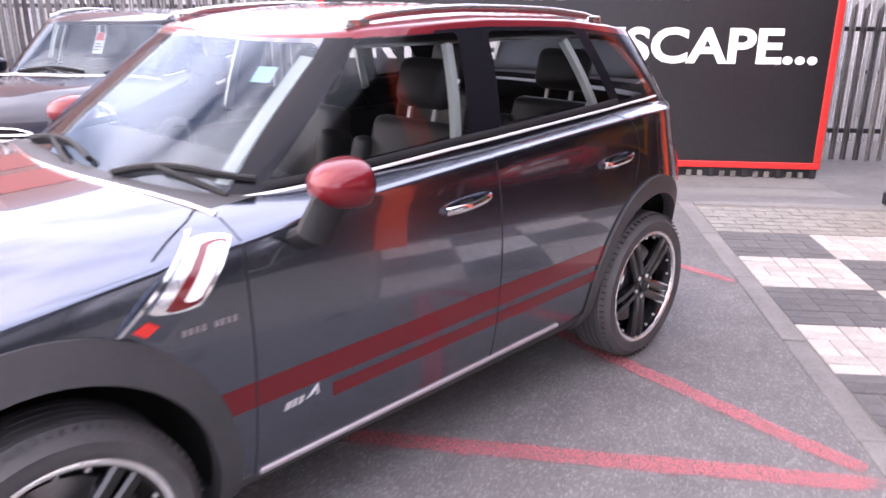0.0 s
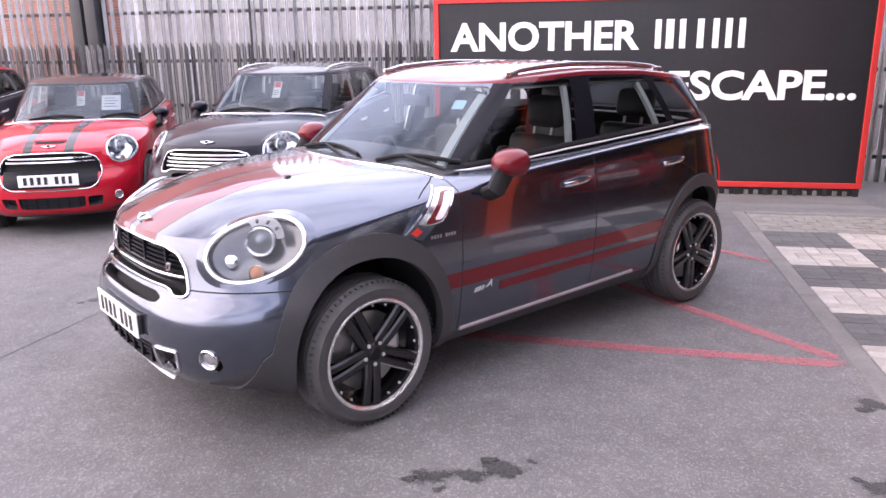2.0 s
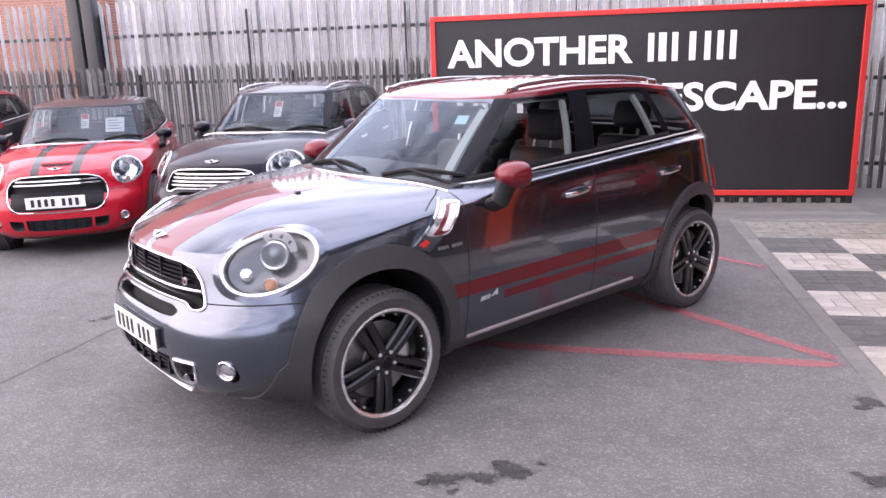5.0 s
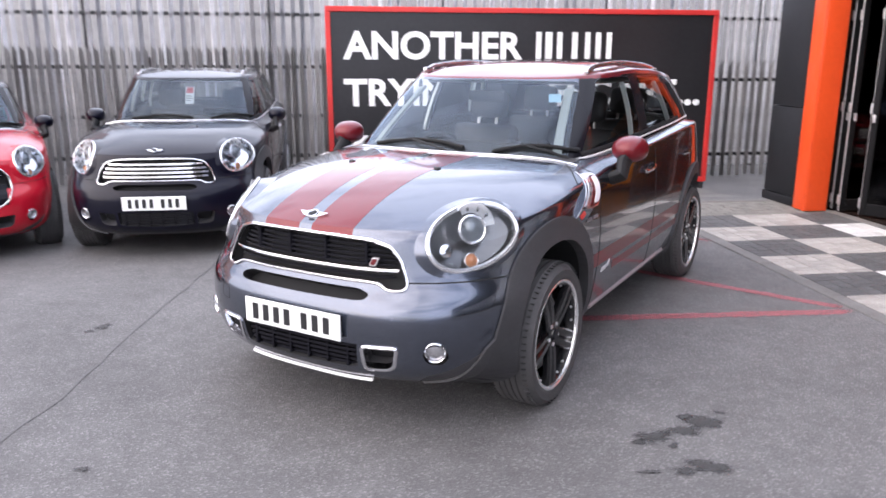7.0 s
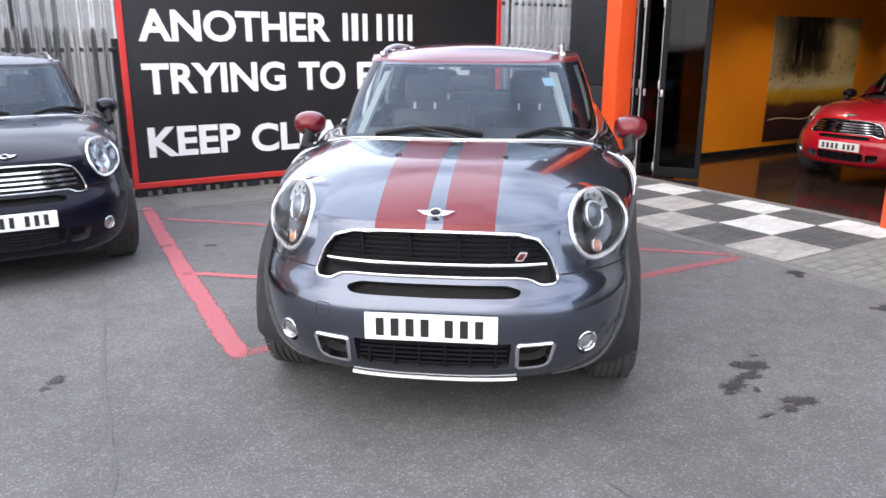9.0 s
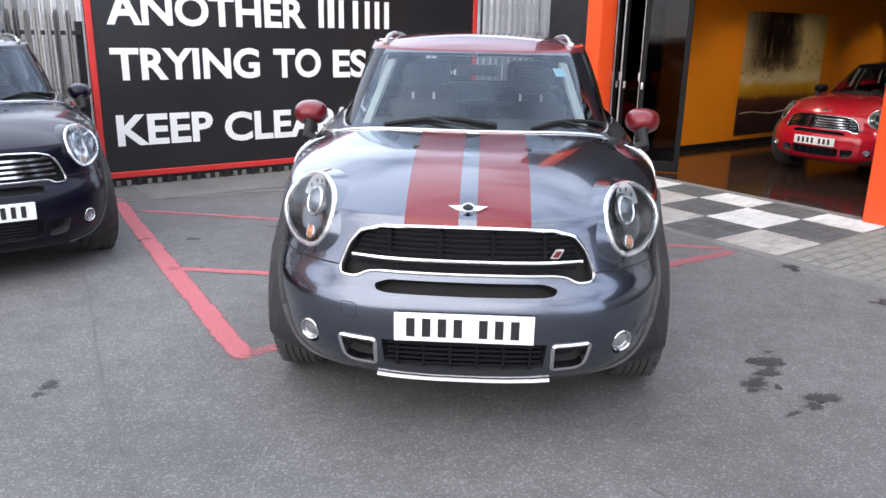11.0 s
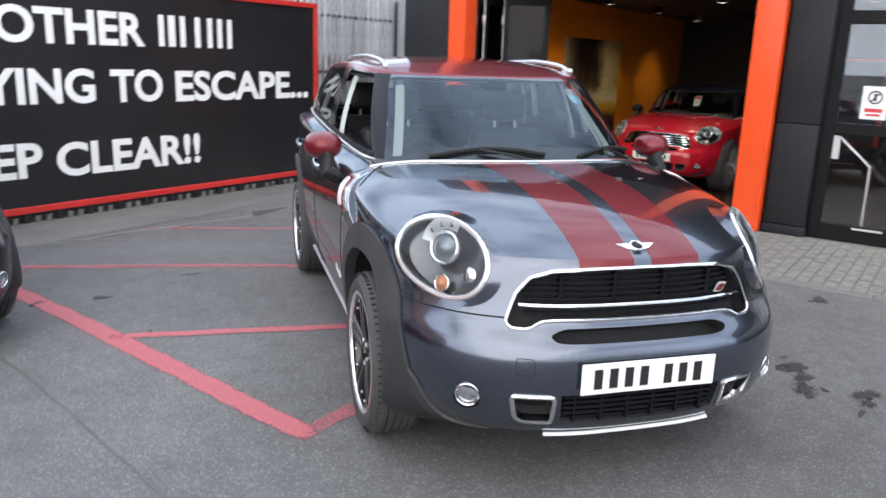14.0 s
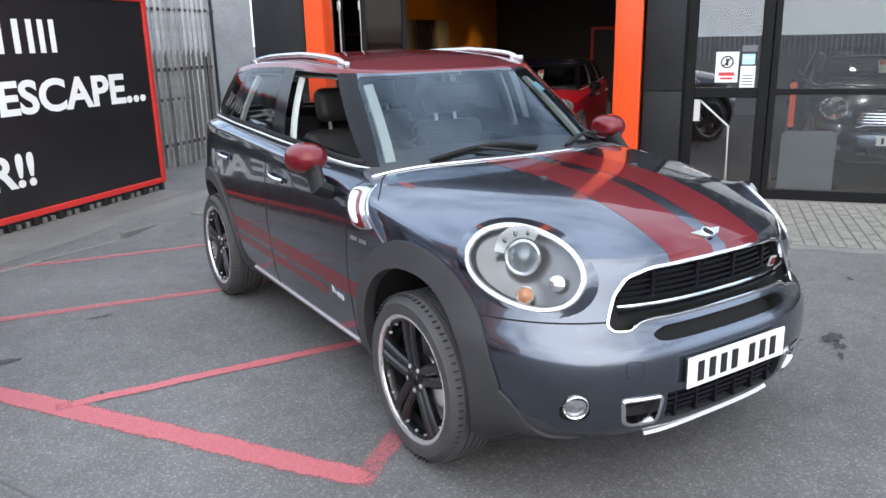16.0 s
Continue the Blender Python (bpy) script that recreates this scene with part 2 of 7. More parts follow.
def brick_wall_material(name):
    m, n, l, b = nodes_of(name)
    tc, br, mp = n.new("ShaderNodeTexCoord"), n.new("ShaderNodeTexBrick"), n.new("ShaderNodeMapping")
    mp.inputs["Rotation"].default_value = (radians(90), 0, 0)
    l.new(tc.outputs["Object"], mp.inputs["Vector"])
    l.new(mp.outputs["Vector"], br.inputs["Vector"])
    br.inputs["Scale"].default_value = 4.4
    br.inputs["Color1"].default_value, br.inputs["Color2"].default_value = (0.46, 0.19, 0.13, 1), (0.38, 0.15, 0.105, 1)
    br.inputs["Mortar"].default_value = (0.42, 0.38, 0.34, 1)
    br.inputs["Mortar Size"].default_value = 0.025
    l.new(br.outputs["Color"], b.inputs["Base Color"])
    b.inputs["Roughness"].default_value = 0.85
    return m


def poster_material():
    """A blurred street print: dark trees between pale houses, a bright road in yellow and brown, black foot."""
    m, n, l, b = nodes_of("street_print")
    tc, wob, add, sep = n.new("ShaderNodeTexCoord"), n.new("ShaderNodeTexNoise"), n.new("ShaderNodeVectorMath"), n.new("ShaderNodeSeparateXYZ")
    wob.inputs["Scale"].default_value, wob.inputs["Detail"].default_value = 3.5, 6
    mid = n.new("ShaderNodeVectorMath")
    mid.operation, add.operation = "MULTIPLY_ADD", "ADD"
    mid.inputs[1].default_value, mid.inputs[2].default_value = (0.34, 0.0, 0.20), (-0.17, 0.0, -0.10)
    l.new(tc.outputs["Object"], wob.inputs["Vector"])
    l.new(wob.outputs["Color"], mid.inputs[0])
    l.new(mid.outputs["Vector"], add.inputs[0])
    l.new(tc.outputs["Object"], add.inputs[1])
    l.new(add.outputs["Vector"], sep.inputs[0])

    def ramp(out, lo, hi, stops):
        mr, rp = n.new("ShaderNodeMapRange"), n.new("ShaderNodeValToRGB")
        mr.inputs["From Min"].default_value, mr.inputs["From Max"].default_value = lo, hi
        l.new(out, mr.inputs["Value"])
        l.new(mr.outputs["Result"], rp.inputs["Fac"])
        e = rp.color_ramp.elements
        e[0].position, e[0].color = stops[0][0], (*stops[0][1], 1)
        e[1].position, e[1].color = stops[-1][0], (*stops[-1][1], 1)
        for p, c in stops[1:-1]:
            e.new(p).color = (*c, 1)
        return rp.outputs["Color"]

    def over(a, c, mask):
        mx = n.new("ShaderNodeMix")
        mx.data_type = "RGBA"
        l.new(a, mx.inputs["A"])
        l.new(c, mx.inputs["B"])
        l.new(mask, mx.inputs["Factor"])
        return mx.outputs["Result"]

    def times(a, c):
        mu = n.new("ShaderNodeMath")
        mu.operation = "MULTIPLY"
        l.new(a, mu.inputs[0])
        l.new(c, mu.inputs[1])
        return mu.outputs[0]
    grey = lambda v: (v, v, v)
    road = ramp(sep.outputs["Z"], -0.9, 0.9, ((0.0, (0.02, 0.012, 0.012)), (0.22, (0.05, 0.018, 0.016)), (0.29, (0.10, 0.035, 0.02)), (0.33, (0.42, 0.20, 0.012)), (0.41, (0.62, 0.36, 0.03)),
                                              (0.46, (0.66, 0.56, 0.32)), (0.53, (0.52, 0.42, 0.20)), (0.60, (0.34, 0.25, 0.10)), (1.0, (0.22, 0.15, 0.06))))
    houses = ramp(sep.outputs["X"], -1.1, 1.1, ((0.0, (0.50, 0.40, 0.22)), (0.24, (0.34, 0.25, 0.11)), (0.60, (0.30, 0.21, 0.08)), (0.70, (0.62, 0.48, 0.22)), (1.0, (0.46, 0.33, 0.12))))
    col = over(road, houses, ramp(sep.outputs["Z"], -0.9, 0.9, ((0.50, grey(0.0)), (0.58, grey(0.85)), (1.0, grey(1.0)))))
    # the dark crowns hang in the middle, broken by upright streaks
    streak, smap = n.new("ShaderNodeTexNoise"), n.new("ShaderNodeMapping")
    smap.inputs["Scale"].default_value = (7.0, 1.0, 1.3)
    streak.inputs["Scale"].default_value, streak.inputs["Detail"].default_value = 1.6, 6
    l.new(tc.outputs["Object"], smap.inputs["Vector"])
    l.new(smap.outputs["Vector"], streak.inputs["Vector"])
    across = ramp(sep.outputs["X"], -1.1, 1.1, ((0.04, grey(0.15)), (0.14, grey(0.6)), (0.26, grey(1.0)), (0.56, grey(1.0)), (0.72, grey(0.12)), (1.0, grey(0.05))))
    upward = ramp(sep.outputs["Z"], -0.9, 0.9, ((0.50, grey(0.0)), (0.60, grey(0.8)), (0.75, grey(1.0)), (1.0, grey(1.0))))
    broken = ramp(streak.outputs["Fac"], 0.0, 1.0, ((0.32, grey(0.35)), (0.46, grey(1.0)), (1.0, grey(1.0))))
    dark = n.new("ShaderNodeRGB")
    dark.outputs[0].default_value = (0.022, 0.014, 0.008, 1)
    col = over(col, dark.outputs[0], times(times(across, upward), broken))
    # small dark windows and figures along the street
    fine = n.new("ShaderNodeTexVoronoi")
    fine.inputs["Scale"].default_value = 9.0
    l.new(tc.outputs["Object"], fine.inputs["Vector"])
    specks = ramp(fine.outputs["Distance"], 0.0, 1.0, ((0.16, grey(0.8)), (0.30, grey(0.0)), (1.0, grey(0.0))))
    col = over(col, dark.outputs[0], times(specks, ramp(sep.outputs["Z"], -0.9, 0.9, ((0.44, grey(0.0)), (0.52, grey(0.8)), (0.72, grey(0.5)), (0.85, grey(0.0))))))
    l.new(col, b.inputs["Base Color"])
    b.inputs["Roughness"].default_value = 0.35
    return m


M_TARMAC = tarmac_material()
M_REDLINE = soft_mark_material("worn_red_line_paint", (0.50, 0.135, 0.155), 0.7, 0.82, 1.2, 5.0, 0.16)
M_REDFAINT = soft_mark_material("faded_red_line_paint", (0.47, 0.135, 0.155), 0.7, 0.54, 1.6, 4.0, 0.2)
M_STAIN = soft_mark_material("oil_stain", (0.040, 0.039, 0.039), 0.6, 0.80, 1.5, 13.0, 0.3)
M_CRACK = worn_paint_material("tar_crack", (0.092, 0.090, 0.089), (0.12, 0.118, 0.118), 0.52)
M_KERB = mat("kerb_concrete", (0.155, 0.150, 0.146), 0.85, vary=0.22, scale=5, bump=0.3, bscale=90, rand=0.08)
M_PAVE = mat("pavement_concrete", (0.16, 0.156, 0.15), 0.85, vary=0.22, scale=2.2, bump=0.3, bscale=80)
M_WHITEBLOCK = mat("white_painted_block", (0.56, 0.555, 0.545), 0.7, vary=0.16, scale=11, bump=0.35, bscale=90, rand=0.10)
M_DINGYBLOCK = mat("worn_white_painted_block", (0.42, 0.40, 0.375), 0.75, color2=(0.27, 0.25, 0.23), vary=0.3, scale=7, bump=0.35, bscale=90, rand=0.14)
M_DARKBLOCK = mat("dark_painted_block", (0.082, 0.082, 0.084), 0.7, vary=0.3, scale=11, bump=0.35, bscale=90, rand=0.16)
M_GREYBLOCK = mat("grey_paving_block", (0.185, 0.180, 0.165), 0.85, vary=0.28, scale=9, bump=0.4, bscale=90, rand=0.15)
M_JOINT = mat("block_joint_sand", (0.15, 0.142, 0.125), 0.95, vary=0.3, scale=20)
M_GALV = mat("galvanised_steel", (0.67, 0.67, 0.69), 0.45, metal=0.2, vary=0.22, scale=3, rvary=0.1, rand=0.22)
M_GALVDULL = mat("dull_weathered_steel", (0.345, 0.335, 0.33), 0.65, metal=0.1, vary=0.26, scale=3, rvary=0.1, rand=0.2)
M_BLACKSTEEL = mat("black_painted_steel", (0.025, 0.025, 0.028), 0.45, vary=0.2, scale=6)
M_SIGNBLACK = mat("sign_black_panel", (0.017, 0.017, 0.019), 0.36, vary=0.25, scale=1.6, rvary=0.08, bump=0.03, bscale=3)
M_SIGNRED = mat("sign_red_frame", (0.62, 0.035, 0.03), 0.45, vary=0.12, scale=3)
M_SIGNWHITE = mat("sign_white_vinyl", (0.92, 0.92, 0.91), 0.5, vary=0.04, scale=6)
M_ORANGE = mat("orange_gloss_column", (0.80, 0.085, 0.018), 0.3, vary=0.06, scale=2)
M_CLAD = mat("anthracite_cladding", (0.020, 0.021, 0.024), 0.55, vary=0.2, scale=2, rvary=0.08, spec=0.16)
M_FRAME = mat("black_door_frame", (0.009, 0.009, 0.010), 0.5, vary=0.15, scale=4, spec=0.14)
M_ORANGEWALL = mat("orange_showroom_wall", (0.88, 0.27, 0.004), 0.6, vary=0.05, scale=1.5)
M_DARKWALL = mat("black_showroom_wall", (0.025, 0.024, 0.024), 0.6, vary=0.15, scale=1.5)
M_WOODFLOOR = mat("dark_showroom_floor", (0.035, 0.020, 0.016), 0.13, color2=(0.020, 0.012, 0.010), vary=0.4, scale=1.4, rvary=0.05)
M_BRICK = brick_wall_material("red_brick_wall")
M_PAPER = mat("white_paper", (0.78, 0.78, 0.78), 0.6, vary=0.03, scale=8)
M_INKRED = mat("red_ink", (0.55, 0.05, 0.05), 0.6)
M_INKDARK = mat("dark_ink", (0.03, 0.03, 0.035), 0.6)
M_INKBLUE = mat("pale_blue_card", (0.45, 0.68, 0.80), 0.6)
M_POSTER = poster_material()
M_PRINTPALE = mat("print_pale_street", (0.66, 0.62, 0.48), 0.35, color2=(0.46, 0.38, 0.22), vary=0.3, scale=4)
M_SHOPGLASS = glass("shop_glass", (0.95, 0.96, 0.97), 1.85)
M_DARKGLASS = glass("dark_door_glass", (0.20, 0.20, 0.21), 1.28)
M_LAMPGLOW = glow("showroom_lamp", (1.0, 0.87, 0.68), 420)
M_GREYPANEL = mat("grey_panel", (0.13, 0.14, 0.15), 0.5, vary=0.08, scale=3)

M_GREYPAINT = car_paint("dark_grey_metallic_paint", (0.092, 0.106, 0.140), 0.95, 0.21, 1.60)
M_REDROOF = car_paint("dark_red_paint", (0.135, 0.006, 0.011), 0.2, 0.35, 1.40)
M_BLACKPAINT = car_paint("black_car_paint", (0.003, 0.003, 0.010), 0.1, 0.35, 1.23)
M_REDPAINT = car_paint("bright_red_paint", (0.44, 0.006, 0.020), 0.05, 0.4)
M_CHROME = mat("chrome", (0.74, 0.74, 0.76), 0.10, metal=1.0)
M_SATIN = mat("satin_silver", (0.70, 0.69, 0.69), 0.36, metal=0.6, vary=0.06, scale=6)
M_PLASTIC = mat("black_moulded_plastic", (0.043, 0.042, 0.045), 0.50, vary=0.16, scale=6, bump=0.12, bscale=400)
M_GLOSSBLACK = mat("gloss_black_trim", (0.008, 0.008, 0.011), 0.16, spec=0.18)
# near black for shut line shade, drawn as strips, and for window rubber
M_GAPSHADE_SEAL = mat("shut_line_shadow_gap_rubber", (0.006, 0.006, 0.007), 0.8)
M_RUBBER = mat("tyre_rubber", (0.052, 0.050, 0.051), 0.70, vary=0.25, scale=14, bump=0.1, bscale=200)
M_BLACKRIM = mat("black_alloy", (0.006, 0.006, 0.007), 0.22, coat=0.3, vary=0.1, scale=8)
M_RIMLIP = mat("machined_rim_lip", (0.82, 0.81, 0.81), 0.25, metal=0.8)
M_SILVERRIM = mat("silver_alloy", (0.46, 0.46, 0.48), 0.32, metal=0.8, vary=0.06, scale=8)
M_DISC = mat("brake_disc_steel", (0.35, 0.34, 0.33), 0.38, metal=0.9, vary=0.2, scale=12)
# near black for the shade inside openings and cups, and for black liners
M_DARKHOLE = mat("recess_shade_black", (0.006, 0.006, 0.007), 0.8)
M_WINDSCREEN = glass("windscreen_glass", (0.66, 0.71, 0.72), 1.62, 0.0, (0.74, 0.86, 1.0))
M_SIDEGLASS = glass("side_window_glass", (0.70, 0.72, 0.72), 1.27)
M_LENS = glass("headlamp_lens", (0.92, 0.94, 0.95), 1.33)
M_LAMPBOWL = mat("headlamp_smoked_bowl", (0.15, 0.15, 0.157), 0.16, metal=0.7, vary=0.08, scale=5)
M_LAMPSILVER = mat("headlamp_reflector", (0.78, 0.79, 0.82), 0.12, metal=1.0)
M_AMBER = mat("amber_bulb", (0.62, 0.27, 0.14), 0.15, coat=0.6)
M_PETAL = mat("headlamp_white_petal", (0.80, 0.81, 0.82), 0.18, metal=0.35)
M_RAIL = mat("silver_roof_rail", (0.66, 0.66, 0.67), 0.22, metal=0.9)
M_LIPSILVER = mat("satin_silver_lip", (0.80, 0.80, 0.81), 0.35, metal=0.25, vary=0.05, scale=6)
M_LAMPRING = mat("satin_chrome_lamp_ring", (0.82, 0.82, 0.84), 0.20, metal=0.85)
M_TREADGAP = mat("groove_shade_rubber", (0.024, 0.024, 0.024), 0.8)
M_PLATE = mat("white_number_plate", (0.80, 0.80, 0.78), 0.35, vary=0.02, scale=10)
M_PLATEINK = mat("plate_black_bars", (0.015, 0.015, 0.017), 0.4)
M_SEAT = mat("charcoal_seat_leather", (0.030, 0.029, 0.031), 0.5, vary=0.15, scale=8)
M_DASH = mat("dark_dashboard_plastic", (0.022, 0.023, 0.026), 0.55, vary=0.1, scale=10)
M_LIGHTTRIM = mat("pale_grey_pillar_trim", (0.54, 0.58, 0.56), 0.7, vary=0.05, scale=10)
M_STEM = mat("matt_black_mirror_foot", (0.020, 0.020, 0.021), 0.6, vary=0.15, scale=9, spec=0.25)
M_SILLSTRIP = mat("satin_mauve_sill_strip", (0.46, 0.41, 0.43), 0.42, metal=0.5, vary=0.10, scale=6)
M_BADGE = mat("dull_badge_metal", (0.30, 0.27, 0.28), 0.45, metal=0.5, vary=0.2, scale=30)
M_DARKRED = mat("dark_red_lens", (0.12, 0.010, 0.012), 0.2, coat=0.6)
M_INDRED = mat("red_reflector", (0.75, 0.03, 0.02), 0.25, coat=0.6)
M_FOGLENS = mat("fog_lamp_lens", (0.38, 0.38, 0.40), 0.14, metal=0.7, vary=0.4, scale=45, coat=0.8)
M_INDLENS = mat("clear_indicator_lens", (0.70, 0.66, 0.66), 0.18, coat=0.8)
M_STRIPEBLACK = car_paint("black_bonnet_stripe", (0.012, 0.012, 0.014), 0.1, 0.4)

# ---- mesh helpers ----
from mathutils.bvhtree import BVHTree


def link_mesh(name, me, material, parent=None, label="", sharp=35):
    me.materials.append(material)
    for p in me.polygons:
        p.use_smooth = True
    if sharp:
        me.set_sharp_from_angle(angle=radians(sharp))
    ob = new(name, me)
    if parent is not None:
        ob.parent = parent
    if label:
        ob["label"] = label
    return ob


def part(name, bm, material, parent=None, label="", sharp=35):
    """Links a bmesh as one mesh object under a thing or a part."""
    bmesh.ops.recalc_face_normals(bm, faces=bm.faces)
    me = bpy.data.meshes.new(name)
    bm.to_mesh(me)
    bm.free()
    return link_mesh(name, me, material, parent, label, sharp)


def empty(name, m=None):
    ob = new(name)
    if m is not None:
        ob.matrix_world = m
    return ob


def add_box(bm, x0, x1, y0, y1, z0, z1, bevel=0.0, seg=2, m=None):
    mm = Matrix.LocRotScale(((x0 + x1) / 2, (y0 + y1) / 2, (z0 + z1) / 2), None, (abs(x1 - x0), abs(y1 - y0), abs(z1 - z0)))
    r = bmesh.ops.create_cube(bm, size=1, matrix=mm)
    vs = r["verts"]
    if bevel:
        es = list({e for v in vs for e in v.link_edges})
        rb = bmesh.ops.bevel(bm, geom=es, offset=bevel, segments=seg, affect="EDGES", profile=0.5)
        vs = list({v for f in rb["faces"] for v in f.verts} | {v for v in vs if v.is_valid})
    if m is not None:
        bmesh.ops.transform(bm, matrix=m, verts=[v for v in vs if v.is_valid])
    return vs


def box(x0, x1, y0, y1, z0, z1, bevel=0.0, seg=2, m=None):
    bm = bmesh.new()
    add_box(bm, x0, x1, y0, y1, z0, z1, bevel, seg, m)
    return bm


def sweep(bm, pts, normals, section, closed=False, cap=True):
    """Sweeps a section, given as (across, out) pairs, along pts; out follows the normals."""
    n = len(pts)
    rings = []
    for i, p in enumerate(pts):
        a = pts[(i - 1) % n] if (closed or i > 0) else p
        b = pts[(i + 1) % n] if (closed or i < n - 1) else p
        t = (Vector(b) - Vector(a)).normalized()
        nn = Vector(normals[i])
        nn = (nn - t * nn.dot(t)).normalized()
        s = t.cross(nn)
        rings.append([bm.verts.new(Vector(p) + s * u + nn * v) for u, v in section])
    k = len(section)
    for i in range(n if closed else n - 1):
        r0, r1 = rings[i], rings[(i + 1) % n]
        for j in range(k):
            bm.faces.new((r0[j], r0[(j + 1) % k], r1[(j + 1) % k], r1[j]))
    if cap and not closed:
        bm.faces.new(rings[0])
        bm.faces.new(rings[-1])
    return bm


def oval(a, b, k=10):
    return [(a * math.cos(2 * math.pi * i / k), b * math.sin(2 * math.pi * i / k)) for i in range(k)]


def tube(pts, r, k=8, closed=False, bm=None):
    bm = bm or bmesh.new()
    normals = []
    last = Vector((0.13, 0.21, 0.97))
    for i in range(len(pts)):
        normals.append(last)
    return sweep(bm, pts, normals, oval(r, r, k), closed)


def lathe(profile, k=48, axis="x", bm=None):
    """Turns (along, radius) pairs round the x axis."""
    bm = bm or bmesh.new()
    rings = []
    for a, r in profile:
        rings.append([bm.verts.new((a, r * math.cos(2 * math.pi * i / k), r * math.sin(2 * math.pi * i / k))) for i in range(k)])
    for r0, r1 in zip(rings, rings[1:]):
        for j in range(k):
            bm.faces.new((r0[j], r0[(j + 1) % k], r1[(j + 1) % k], r1[j]))
    return bm


def disc(bm, c, u, v, a, b, k=24, dome=0.0):
    """A filled oval with half axes a along u and b along v, slightly domed along u x v."""
    n = u.cross(v)
    rings = 4 if dome else 1
    prev = None
    mid = bm.verts.new(c + n * dome)
    for r in range(1, rings + 1):
        q = r / rings
        ring = [bm.verts.new(c + u * (a * q * math.cos(2 * math.pi * i / k)) + v * (b * q * math.sin(2 * math.pi * i / k)) + n * (dome * (1 - q * q))) for i in range(k)]
        for j in range(k):
            if prev is None:
                bm.faces.new((mid, ring[j], ring[(j + 1) % k]))
            else:
                bm.faces.new((prev[j], prev[(j + 1) % k], ring[(j + 1) % k], ring[j]))
        prev = ring
    return bm


def slab(poly, depth, m=None):
    """A flat polygon (x, z) in the plane y = 0, thickened by depth towards +y."""
    bm = bmesh.new()
    f = [bm.verts.new((x, 0, z)) for x, z in poly]
    b = [bm.verts.new((x, depth, z)) for x, z in poly]
    bm.faces.new(f)
    bm.faces.new(b[::-1])
    for i in range(len(f)):
        j = (i + 1) % len(f)
        bm.faces.new((f[i], b[i], b[j], f[j]))
    if m is not None:
        bmesh.ops.transform(bm, matrix=m, verts=bm.verts)
    return bm


def lettering(name, text, x, z, width, cap, y, material, parent, bold=0.0, depth=0.004):
    """A line of built-in lettering in the plane y, its left foot at (x, z), set to a width and a cap height."""
    cu = bpy.data.curves.new(name, "FONT")
    cu.body, cu.size, cu.extrude, cu.offset = text, 1.0, 0.0, bold
    cu.resolution_u = 4
    tmp = bpy.data.objects.new(name, cu)
    scene.collection.objects.link(tmp)
    dg = bpy.context.evaluated_depsgraph_get()
    me = bpy.data.meshes.new_from_object(tmp.evaluated_get(dg))
    bpy.data.objects.remove(tmp)
    bpy.data.curves.remove(cu)
    co = np.empty(len(me.vertices) * 3)
    me.vertices.foreach_get("co", co)
    co = co.reshape(-1, 3)
    lo, hi = co.min(0), co.max(0)
    bm = bmesh.new()
    bm.from_mesh(me)
    bpy.data.meshes.remove(me)
    sx, sz = width / (hi[0] - lo[0]), cap / 0.729
    for v in bm.verts:
        v.co = ((v.co.x - lo[0]) * sx + x, y, v.co.y * sz + z)
    r = bmesh.ops.extrude_face_region(bm, geom=bm.faces[:])
    for g in r["geom"]:
        if isinstance(g, bmesh.types.BMVert):
            g.co.y -= depth
    return part(name, bm, material, parent, sharp=30)


def smoothstep(a, b, t):
    t = min(1, max(0, (t - a) / (b - a)))
    return t * t * (3 - 2 * t)


def ground_z(y, x=0.0):
    """The yard falls a little towards the fence; the paved forecourt stays level."""
    return -0.14 * smoothstep(1.0, 5.0, y) * (1 - smoothstep(1.4, 2.3, x) * (1 - smoothstep(3.3, 4.6, y)))

# ---- ground ----
def build_ground():
    bm = bmesh.new()
    ys = [-400, -60, -20, -8] + [-6 + 0.4 * i for i in range(36)] + [9, 12, 20, 60, 400]
    xs = [-400, -60, -20, -10] + [-8 + 1.0 * i for i in range(9)] + [1.2 + 0.2 * i for i in range(8)] + [4.0, 5, 8, 12, 20, 60, 400]
    rows = [[bm.verts.new((x, y, ground_z(y, x))) for x in xs] for y in ys]
    for a, b in zip(rows, rows[1:]):
        for i in range(len(xs) - 1):
            bm.faces.new((a[i], a[i + 1], b[i + 1], b[i]))
    tagged(part("ground", bm, M_TARMAC), "worn grey tarmac yard with patches and fine grit", "ground", kind="structure")


build_ground()


